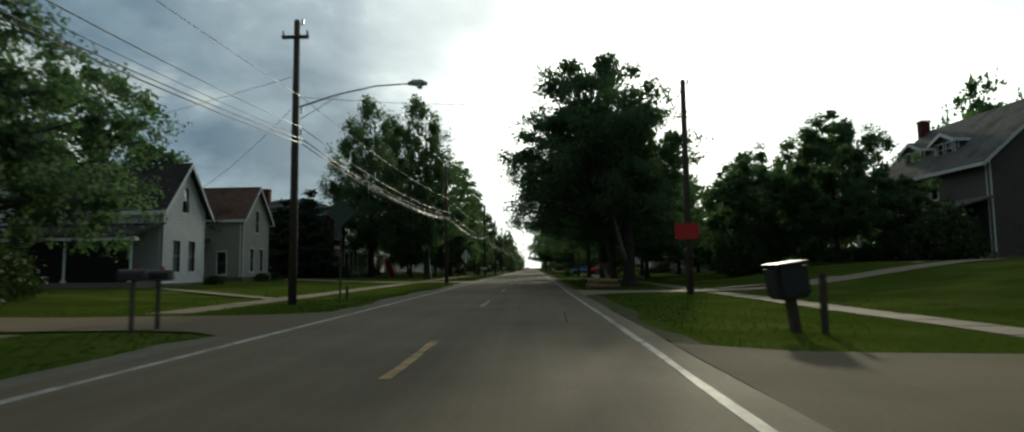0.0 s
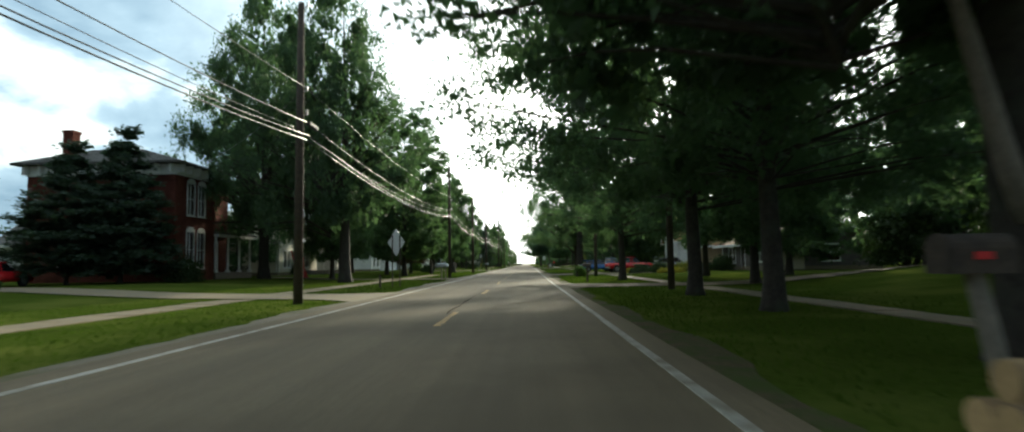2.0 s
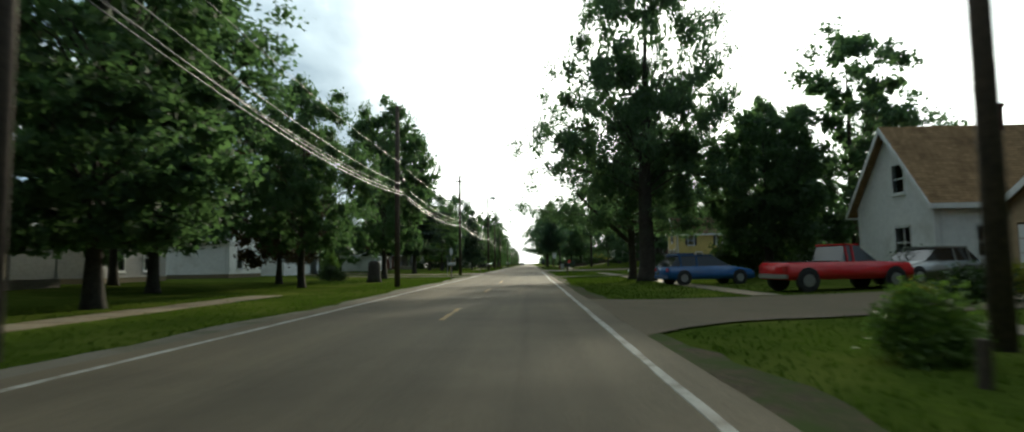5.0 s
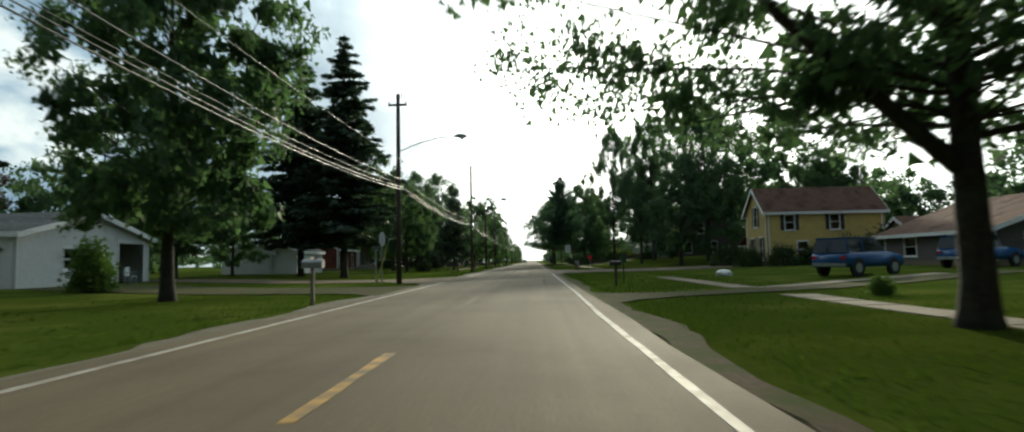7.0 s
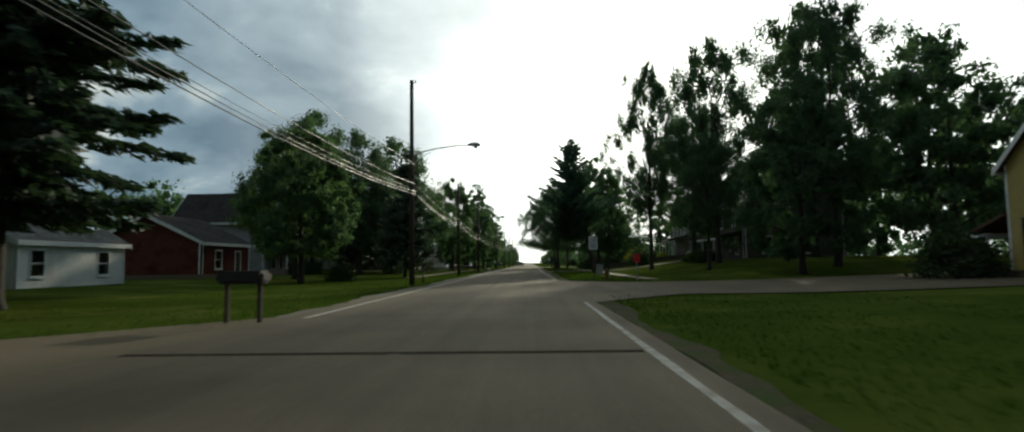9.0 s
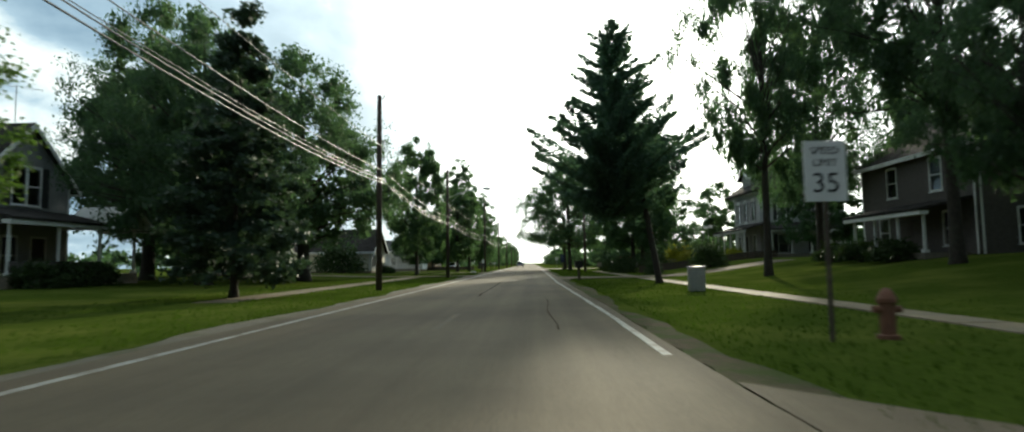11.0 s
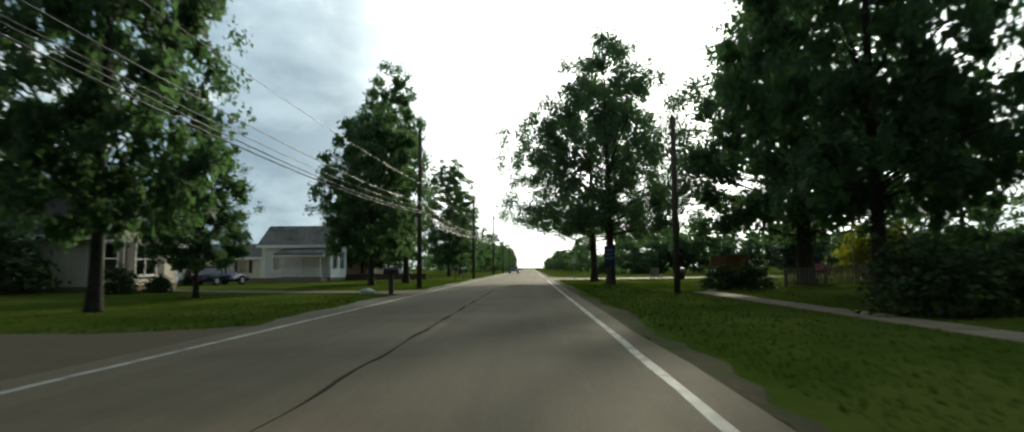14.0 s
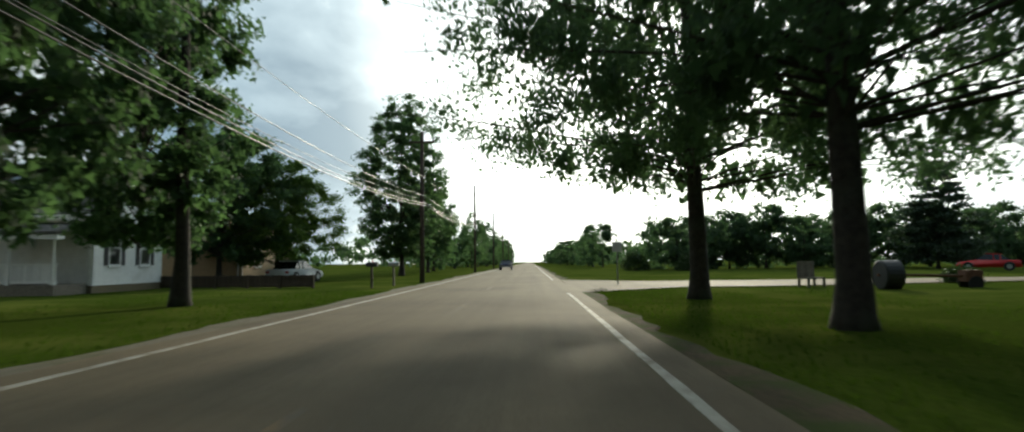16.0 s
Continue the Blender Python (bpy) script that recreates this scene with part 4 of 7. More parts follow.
    plant("mid2", 30.5, 240.3, 12.5, 4.8, label="dark tree beside the tall white house")
    plant("oak", 16.9, 262.8, 16, 8.4, label="broad dark tree over a picket fence")
    plant("mid", 29, 268, 12, 5.2)
    plant("verge", 7.4, 272.0, 17.5, 7.8, turn=-0.20, label="shade tree with a straight trunk on the verge")
    plant("verge", 7.1, 280.6, 17, 8.2, turn=-0.20, label="shade tree with a straight trunk on the verge")
    plant("arbor", 44.5, 327, 12.6, 4.4, label="broad dark conifer on open ground")
    for x, y, h, w in [(20 + 4.0 * k, 338 + (k * 7) % 9, 6.6 + (k * 5) % 4 * 0.6, 4.2) for k in range(19)]:
        plant("far2", x, y, h, w)
    # rows along the road further on
    rng = random.Random(6)
    for k in range(24):
        y = 352 + k * 15
        plant(rng.choice(("far", "far2")), -10.5 - rng.uniform(0, 3.5), y + rng.uniform(-4, 4), rng.uniform(9, 13), rng.uniform(3.2, 4.6))
    for k in range(20):
        y = 372 + k * 17
        plant(rng.choice(("far", "far2")), 12 + rng.uniform(0, 5), y + rng.uniform(-4, 4), rng.uniform(6, 9), rng.uniform(3, 4.4))
    # trees behind the houses
    for k in range(34):
        y = -10 + k * 8
        if not 236 < y < 300:
            plant(rng.choice(("far", "far2")), -46 - rng.uniform(0, 16), y + rng.uniform(-3, 3), rng.uniform(9, 14), rng.uniform(4.2, 6))
    for k in range(36):
        y = -5 + k * 8
        plant(rng.choice(("far", "far2")), 46 + rng.uniform(0, 14), y + rng.uniform(-3, 3), rng.uniform(10, 16) * (0.6 if y > 255 else 1), rng.uniform(4.4, 6.4))


make_trees()
for spare in [k for k in KINDS if k not in USED]:
    for o in (*KINDS[spare].children_recursive, KINDS[spare]):
        bpy.data.objects.remove(o)


def far_woods():
    """Low belts of woodland on the horizon, one mass of leaves."""
    rng = np.random.default_rng(8)
    c = []
    for x0, x1, y0, y1, h, n in ((25, 300, 380, 420, 9, 260), (-300, -70, 470, 520, 9, 240), (-160, -60, 300, 420, 7, 60), (14, 60, 420, 700, 8, 160), (-60, -12, 420, 700, 9, 150), (90, 300, 100, 380, 9, 160)):
        for _ in range(n):
            c.append((rng.uniform(x0, x1), rng.uniform(y0, y1), rng.uniform(0.5, h) * (0.7 + 0.3 * rng.random())))
    v, f = leaves(np.array(c), np.array([2.0, 2.6, 3.2]), 52000, 1.2, rng, 0.7)
    v[:, 2] = np.maximum(v[:, 2], 0.0)
    tagged(soup("far_woods", v, f, MAPLE_DARK, tris=True), "distant belt of green woodland on the horizon", "woods", kind="stuff")


far_woods()


def hedgerow():
    """A tall unkempt hedge across the far side of the open ground."""
    rng = np.random.default_rng(18)
    n = 420
    x = 17 + 95 * rng.random(n)
    h = 5.4 + 1.2 * np.sin(x * 0.45) + 0.8 * np.sin(x * 1.3 + 1)
    c = np.stack([x, 340 + 5 * rng.random(n), h * rng.random(n) ** 0.7], 1)
    v, f = leaves(c, np.array([0.8, 1.1, 1.5]), 46000, 0.42, rng, 0.8)
    v[:, 2] = np.maximum(v[:, 2], 0.0)
    tagged(soup("hedgerow", v, f, MAPLE_DARK, tris=True), "tall dark green hedgerow across open ground", "hedge", kind="stuff")


hedgerow()


# ---- houses ----
def courses(bm, face, pos, a0, a1, z0, top, holes, step, thick, tilt):
    """A wall of lapped courses on one face (E, W, N, S), with openings cut through; top(a) is its upper edge. The courses hang together as one wall."""
    out = {"E": 1, "W": -1, "N": 1, "S": -1}[face]
    along_y = face in "EW"

    def put(a, z, off):
        return bm.verts.new((pos + out * off, a, z) if along_y else (a, pos + out * off, z))
    grid = [a0 + (a1 - a0) * k / 240 for k in range(241)]
    peak = max(top(a) for a in grid)

    def reach(z):
        inside = [a for a in grid if top(a) >= z - 1e-6]
        return (inside[0], inside[-1]) if inside else ((a0 + a1) / 2,) * 2
    cuts = sorted({a0, a1, *(h for r in holes for h in r[:2] if a0 < h < a1)})
    z = z0
    while z < peak - 0.01:
        zt = min(z + step, peak)
        zm = (z + zt) / 2
        (l0, r0), (l1, r1) = reach(z), reach(zt)
        rows = []
        for c0, c1 in zip(cuts, cuts[1:]):
            p = [min(max(c, l0), r0) for c in (c0, c1)] + [min(max(c, l1), r1) for c in (c0, c1)]
            gone = any(h[0] - 1e-6 <= c0 and c1 <= h[1] + 1e-6 and h[2] - 0.01 < zm < h[3] + 0.01 for h in holes)
            rows.append(None if gone or (p[1] - p[0] < 0.01 and p[3] - p[2] < 0.01) else p)
        for i, p in enumerate(rows):
            if p is None:
                continue
            f = [put(p[0], z, tilt), put(p[1], z, tilt), put(p[3], zt, 0.0), put(p[2], zt, 0.0)]
            b = [put(p[0], z, -thick), put(p[1], z, -thick), put(p[3], zt, -thick), put(p[2], zt, -thick)]
            quads = [(f[0], f[1], f[2], f[3]), (b[3], b[2], b[1], b[0]), (f[1], f[0], b[0], b[1]), (f[3], f[2], b[2], b[3])]
            if i == 0 or rows[i - 1] is None:
                quads.append((f[0], f[3], b[3], b[0]))
            if i == len(rows) - 1 or rows[i + 1] is None:
                quads.append((f[2], f[1], b[1], b[2]))
            for q in quads:
                bm.faces.new(q)
        z = zt
    bmesh.ops.remove_doubles(bm, verts=bm.verts[:], dist=0.002)
    bmesh.ops.dissolve_degenerate(bm, edges=bm.edges[:], dist=0.001)


def face_box(bm, face, pos, a0, a1, z0, z1, o0, o1):
    """A box on a face, from offset o0 to o1 outwards."""
    s = 1 if face in "EN" else -1
    p, q = sorted((pos + s * o0, pos + s * o1))
    if face in "EW":
        box(bm, p, q, a0, a1, z0, z1)
    else:
        box(bm, a0, a1, p, q, z0, z1)


def window(house, face, pos, a0, a1, z0, z1, shutters=False, arched=False, curtain=False, bars=1):
    """A sash window with casing, sill and panes, and shutters where the house has them."""
    bm = bmesh.new()
    w = 0.09
    face_box(bm, face, pos, a0 - w, a0, z0 - w, z1 + w, -0.1, 0.05)
    face_box(bm, face, pos, a1, a1 + w, z0 - w, z1 + w, -0.1, 0.05)
    face_box(bm, face, pos, a0, a1, z1, z1 + w * 1.4, -0.1, 0.06)
    face_box(bm, face, pos, a0, a1, z0 - w, z0, -0.1, 0.05)
    zm = (z0 + z1) / 2
    face_box(bm, face, pos, a0, a1, zm - 0.03, zm + 0.03, -0.08, 0.0)
    for k in range(1, bars):
        am = a0 + (a1 - a0) * k / bars
        face_box(bm, face, pos, am - 0.025, am + 0.025, z0, zm - 0.03, -0.08, -0.005)
        face_box(bm, face, pos, am - 0.025, am + 0.025, zm + 0.03, z1, -0.08, -0.005)
    if arched:
        am, r = (a0 + a1) / 2, (a1 - a0) / 2 + w
        pts = [(am + r * math.cos(t * math.pi / 8), z1 + w + r * 0.55 * math.sin(t * math.pi / 8)) for t in range(9)]
        s = 1 if face in "EN" else -1
        prism(bm, pts, "x" if face in "EW" else "y", pos - s * 0.03, pos + s * 0.06)
    fr = part("window", bm, TRIM, house)
    for za, zb in ((z0, zm - 0.03), (zm + 0.03, z1)):
        bm = bmesh.new()
        face_box(bm, face, pos, a0, a1, za, zb, -0.06, -0.052)
        pane = part("pane", bm, GLASS, fr)
        pane.visible_shadow = False
    bm = bmesh.new()
    face_box(bm, face, pos, a0 - w - 0.04, a1 + w + 0.04, z0 - w - 0.05, z0 - w, -0.05, 0.11)
    part("sill", bm, TRIM, fr)
    if curtain:
        bm = bmesh.new()
        face_box(bm, face, pos, a0, a0 + (a1 - a0) * 0.32, z0, z1, -0.2, -0.17)
        face_box(bm, face, pos, a1 - (a1 - a0) * 0.32, a1, z0, z1, -0.2, -0.17)
        part("curtain", bm, CURTAIN, fr)
    if shutters:
        sw = (a1 - a0) * 0.42
        for b0, b1 in ((a0 - w - sw, a0 - w - 0.01), (a1 + w + 0.01, a1 + w + sw)):
            bm = bmesh.new()
            face_box(bm, face, pos, b0, b1, z0 - 0.05, z1 + 0.05, 0.02, 0.045)
            n = 9
            for k in range(n):
                zz = z0 + (z1 - z0) * (k + 0.2) / n
                face_box(bm, face, pos, b0 + 0.05, b1 - 0.05, zz, zz + (z1 - z0) / n * 0.6, 0.045, 0.06)
            part("shutter", bm, SHUTTER, fr)


def door(house, face, pos, a0, a1, z0, z1, material=None):
    bm = bmesh.new()
    for b0, b1, c0, c1 in ((a0 - 0.1, a0, z0, z1 + 0.1), (a1, a1 + 0.1, z0, z1 + 0.1), (a0, a1, z1, z1 + 0.1)):
        face_box(bm, face, pos, b0, b1, c0, c1, -0.1, 0.05)
    fr = part("door_frame", bm, TRIM, house)
    bm = bmesh.new()
    face_box(bm, face, pos, a0, a1, z0, z1, -0.09, -0.05)
    for k, (p, q) in enumerate(((0.08, 0.44), (0.52, 0.93))):
        for u0, u1 in ((0.12, 0.45), (0.55, 0.88)):
            face_box(bm, face, pos, a0 + (a1 - a0) * u0, a0 + (a1 - a0) * u1, z0 + (z1 - z0) * p, z0 + (z1 - z0) * q, -0.05, -0.035)
    part("door_leaf", bm, material or DOOR_PAINT, fr)


def shell(house, x0, x1, y0, y1, z0, eave, rise, ridge, wall_mat, roof_mat, openings=None, over=0.4, tilt=0.022, step=0.16, base=0.35, skip=""):
    """Four walls and a gable roof; ridge along x or y. openings: face -> (a0, a1, z0, z1, kind) rows."""
    openings = openings or {}
    thick = 0.16
    for face in "EWNS":
        if face in skip:
            continue
        pos = {"E": x1, "W": x0, "N": y1, "S": y0}[face]
        a0, a1 = (y0, y1) if face in "EW" else (x0 + thick, x1 - thick)
        gable = (ridge == "x" and face in "EW") or (ridge == "y" and face in "NS")
        mid, half = (a0 + a1) / 2, (a1 - a0) / 2
        top = (lambda a: eave + rise * (1 - abs(a - mid) / half)) if gable else (lambda a: eave)
        rows = openings.get(face, ())
        bm = bmesh.new()
        courses(bm, face, pos, a0, a1, z0 + base, top, [r[:4] for r in rows], step, thick, tilt)
        wall = part("wall", bm, wall_mat, house)
        for a in (a0, a1 - 0.12):
            bm = bmesh.new()
            face_box(bm, face, pos, a, a + 0.12, z0 + base, eave, 0.0, tilt + 0.012)
            part("corner_board", bm, TRIM, wall)
        bm = bmesh.new()
        face_box(bm, face, pos, a0, a1, z0 - 1.0, z0 + base, -thick, 0.0)
        part("foundation", bm, CONCRETE, wall)
        for r in rows:
            kind = r[4] if len(r) > 4 else ""
            if kind == "door":
                door(house, face, pos, *r[:4])
            elif kind == "open":
                pass
            else:
                window(house, face, pos, *r[:4], shutters="s" in kind, arched="a" in kind, curtain="c" in kind, bars=2 if "b" in kind else 1)
    gable_roof(house, x0, x1, y0, y1, eave, rise, ridge, roof_mat, over)


def gable_roof(house, x0, x1, y0, y1, eave, rise, ridge, roof_mat, over=0.4, t=0.14):
    a0, a1 = (y0, y1) if ridge == "x" else (x0, x1)
    b0, b1 = (x0, x1) if ridge == "x" else (y0, y1)
    mid, half = (a0 + a1) / 2, (a1 - a0) / 2
    k = rise / half
    for s in (-1, 1):
        e = mid + s * (half + over)
        ze = eave - k * over
        bm = bmesh.new()
        prism(bm, [(mid, eave + rise + 0.02), (mid, eave + rise + t + 0.02), (e, ze + t), (e, ze)], ridge, b0 - over, b1 + over)
        slope = part("roof", bm, roof_mat, house)
        for end, d in ((b0 - over, -1), (b1 + over, 1)):
            bm = bmesh.new()
            prism(bm, [(mid, eave + rise - 0.16), (mid, eave + rise + t), (e, ze + t - 0.02), (e, ze - 0.16)], ridge, end + d * 0.004, end + d * 0.045)
            part("barge_board", bm, TRIM, slope)
        bm = bmesh.new()
        f0, f1 = sorted((e + s * 0.004, e + s * 0.04))
        prism(bm, [(f0, ze - 0.1), (f1, ze - 0.1), (f1, ze + t), (f0, ze + t)], ridge, b0 - over, b1 + over)
        part("fascia", bm, TRIM, slope)


def hip_roof(house, x0, x1, y0, y1, eave, rise, roof_mat, over=0.6, flat=0.35, cornice=0.0):
    """Four slopes up to a short ridge or deck."""
    X0, X1, Y0, Y1 = x0 - over, x1 + over, y0 - over, y1 + over
    cx, cy = (X0 + X1) / 2, (Y0 + Y1) / 2
    ux, uy = (X1 - X0) / 2 * flat, (Y1 - Y0) / 2 * flat
    bm = bmesh.new()
    lo = [bm.verts.new(p) for p in ((X0, Y0, eave), (X1, Y0, eave), (X1, Y1, eave), (X0, Y1, eave))]
    up = [bm.verts.new((p.co.x, p.co.y, eave + 0.16)) for p in lo]
    hi = [bm.verts.new((cx + a * ux, cy + b * uy, eave + 0.16 + rise)) for a, b in ((-1, -1), (1, -1), (1, 1), (-1, 1))]
    bm.faces.new(lo[::-1])
    bm.faces.new(hi)
    for i in range(4):
        j = (i + 1) % 4
        bm.faces.new((lo[i], lo[j], up[j], up[i]))
        bm.faces.new((up[i], up[j], hi[j], hi[i]))
    roof = part("roof", bm, roof_mat, house)
    if cornice:
        for face, pos, a0, a1 in (("E", x1, y0 - over, y1 + over), ("W", x0, y0 - over, y1 + over), ("S", y0, x0 - over, x1 + over), ("N", y1, x0 - over, x1 + over)):
            bm = bmesh.new()
            face_box(bm, face, pos, a0 + over, a1 - over, eave - cornice, eave - 0.01, 0.0, 0.1)
            part("cornice", bm, TRIM, roof)
            n = max(3, int((a1 - a0) / 1.1))
            for i in range(n):
                a = a0 + over + 0.1 + (a1 - a0 - 2 * over - 0.3) * i / (n - 1)
                bm = bmesh.new()
                face_box(bm, face, pos, a, a + 0.12, eave - cornice * 0.8, eave - 0.01, 0.1, over * 0.75)
                part("bracket", bm, TRIM, roof)


def porch(house, face, pos, a0, a1, depth, z0, roof_z, drop, roof_mat, posts=4, post_r=0.09, rail=False, post_mat=None, square=False, deck=0.45):
    """A porch along a face: deck, posts, sloping roof and, where there is one, a railing."""
    s = 1 if face in "EN" else -1
    ax = "x" if face in "EW" else "y"
    bm = bmesh.new()
    face_box(bm, face, pos, a0, a1, z0 - 0.5, z0 + deck, 0.02, depth)
    part("porch_deck", bm, OLD_WOOD, house)
    bm = bmesh.new()
    o0, o1 = pos + s * 0.02, pos + s * (depth + 0.35)
    prism(bm, [(o0, roof_z - 0.02), (o0, roof_z + 0.12), (o1, roof_z - drop + 0.12), (o1, roof_z - drop - 0.02)], "y" if face in "EW" else "x", a0 - 0.3, a1 + 0.3)
    roof = part("porch_roof", bm, roof_mat, house)
    bm = bmesh.new()
    face_box(bm, face, pos, a0 - 0.3, a1 + 0.3, roof_z - drop - 0.22, roof_z - drop - 0.03, depth - 0.15, depth + 0.3)
    part("fascia", bm, TRIM, roof)
    top = roof_z - drop * 0.85 - 0.1
    for i in range(posts):
        a = a0 + 0.15 + (a1 - a0 - 0.3) * i / max(1, posts - 1)
        p = (pos + s * (depth - 0.15), a) if face in "EW" else (a, pos + s * (depth - 0.15))
        bm = bmesh.new()
        r = post_r
        if square:
            box(bm, p[0] - r, p[0] + r, p[1] - r, p[1] + r, z0 + deck, top)
        else:
            tube(bm, [(p[0], p[1], z0 + deck), (p[0], p[1], top)], [r, r * 0.85], 10)
        box(bm, p[0] - r * 1.5, p[0] + r * 1.5, p[1] - r * 1.5, p[1] + r * 1.5, z0 + deck, z0 + deck + 0.16)
        box(bm, p[0] - r * 1.6, p[0] + r * 1.6, p[1] - r * 1.6, p[1] + r * 1.6, top - 0.14, top)
        part("porch_post", bm, post_mat or TRIM, house)
    if rail:
        for za, zb in ((0.85, 0.92), (0.1, 0.16)):
            bm = bmesh.new()
            face_box(bm, face, pos, a0, a1, z0 + deck + za, z0 + deck + zb, depth - 0.2, depth - 0.12)
            part("rail", bm, TRIM, house)
        n = int((a1 - a0) / 0.13)
        for i in range(n):
            a = a0 + (a1 - a0) * (i + 0.5) / n
            bm = bmesh.new()
            face_box(bm, face, pos, a - 0.018, a + 0.018, z0 + deck + 0.16, z0 + deck + 0.85, depth - 0.18, depth - 0.14)
            part("baluster", bm, TRIM, house)


def chimney(house, x, y, z0, z1, w=0.6, material=None):
    bm = bmesh.new()
    box(bm, x - w / 2, x + w / 2, y - w / 2, y + w / 2, z0, z1 - 0.2)
    box(bm, x - w / 2 - 0.06, x + w / 2 + 0.06, y - w / 2 - 0.06, y + w / 2 + 0.06, z1 - 0.2, z1)
    part("chimney", bm, material or BRICK, house)


def house(label, category="house"):
    return thing("house", (0, 0, 0), label, category)


def white_gabled_house():
    h = house("white clapboard two-storey house with a steep gable")
    shell(h, -31.5, -21.9, 38.2, 43.1, 0.15, 5.5, 2.95, "x", WHITE_SIDING, ROOF_DARK,
          {"E": [(39.4, 40.15, 1.25, 3.3, "c"), (41.2, 41.95, 1.25, 3.3, "c"), (40.3, 41.05, 5.2, 6.9, "a")], "S": [(-26, -25.2, 4.4, 5.2, "")]}, 0.45, tilt=0.06, step=0.22)
    porch(h, "S", 38.4, -30.5, -22.1, 2.8, 0.2, 4.3, 0.95, ROOF_DARK, 3, 0.07)
    # dark panels added between the posts, painting the open porch's shade
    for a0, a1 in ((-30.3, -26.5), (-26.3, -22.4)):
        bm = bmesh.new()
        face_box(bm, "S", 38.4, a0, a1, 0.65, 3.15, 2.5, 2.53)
        part("porch_screen", bm, PORCH_SHADE, h, "dark panel standing in for the open porch's shade")
    shell(h, -41, -31.5, 33, 43, 0.2, 4.2, 3.4, "x", WHITE_SIDING, ROOF_DARK, {"S": [(-37, -36.2, 1.3, 3.0, "")]}, 0.4)
    bm = one_tube([(-21.93, 38.6, 0.4), (-21.93, 38.6, 5.2)], 0.045, 8)
    part("downpipe", bm, STEEL, h)


def beige_house():
    h = house("beige two-storey gabled house with a brown shingle roof")
    shell(h, -31.6, -24.7, 54.9, 60.2, 0.35, 6.2, 2.9, "x", BEIGE_SIDING, ROOF_BROWN,
          {"E": [(57.3, 58.0, 4.9, 6.9, "c"), (56.3, 57.0, 1.2, 3.3, "c"), (58.3, 59.0, 1.2, 3.3, "c")], "S": [(-27.0, -26.2, 1.0, 3.0, ""), (-29.4, -28.6, 4.3, 5.6, "")]}, 0.4)
    porch(h, "S", 54.9, -31.4, -28.0, 2.4, 0.35, 4.1, 1.0, ROOF_BROWN, 3, 0.07)
    b = thing("air_conditioner", (-23.4, 56.6, ground_z(-23.4, 56.6)), "grey air conditioner box beside the beige house", "air conditioner")
    part("casing", one_box(-0.45, 0.45, -0.4, 0.4, 0, 0.75, 0.03), STEEL, b)
    bm = bmesh.new()
    for i in range(8):
        box(bm, 0.45, 0.465, -0.34, 0.34, 0.1 + i * 0.075, 0.13 + i * 0.075)
    part("grille", bm, BLACK, b)


def brick_house():
    h = house("two-storey red brick house with white cornice and tall paired windows")
    z = 0.35
    pair = [(76.0, 76.9, 1.3, 3.9, "ab"), (77.5, 78.4, 1.3, 3.9, "ab"), (76.0, 76.9, 5.2, 7.5, "ab"), (77.5, 78.4, 5.2, 7.5, "ab")]
    shell_flat(h, -34, -23.2, 74.4, 80.0, z, 8.7, BRICK, {"E": pair, "S": [(-27.5, -26.6, 1.3, 3.9, "a"), (-27.5, -26.6, 5.2, 7.5, "a"), (-31.5, -30.6, 1.3, 3.9, "a")]})
    hip_roof(h, -34, -23.2, 74.4, 80.0, 8.7, 1.3, ROOF_GREY, 0.75, 0.3, 0.75)
    shell_flat(h, -34, -25.6, 80.0, 87.0, z, 8.5, BRICK, {"E": [(81.3, 82.1, 1.0, 3.3, "ab"), (84.4, 85.2, 1.0, 3.3, "ab"), (82.6, 83.6, 0.8, 3.1, "door"), (82.8, 83.5, 5.3, 7.3, "a")]})
    hip_roof(h, -34, -25.6, 80.02, 87.0, 8.5, 1.2, ROOF_GREY, 0.7, 0.3, 0.7)
    porch(h, "E", -25.6, 80.2, 86.6, 2.5, z, 4.3, 0.35, ROOF_GREY, 4, 0.1, deck=0.5)
    chimney(h, -31.5, 75.2, 8.0, 11.4, 0.75)


def shell_flat(h, x0, x1, y0, y1, z0, eave, mat, openings):
    """Plain walls with openings, for brick under a hip roof."""
    for face in "EWNS":
        pos = {"E": x1, "W": x0, "N": y1, "S": y0}[face]
        a0, a1 = (y0, y1) if face in "EW" else (x0 + 0.3, x1 - 0.3)
        rows = openings.get(face, ())
        bm = bmesh.new()
        courses(bm, face, pos, a0, a1, z0 - 0.6, lambda a: eave, [r[:4] for r in rows], 0.3, 0.3, 0.0)
        part("wall", bm, mat, h)
        for r in rows:
            if r[4] == "door":
                door(h, face, pos, *r[:4])
            else:
                window(h, face, pos, *r[:4], arched="a" in r[4], bars=2 if "b" in r[4] else 1, curtain="c" in r[4], shutters="s" in r[4])


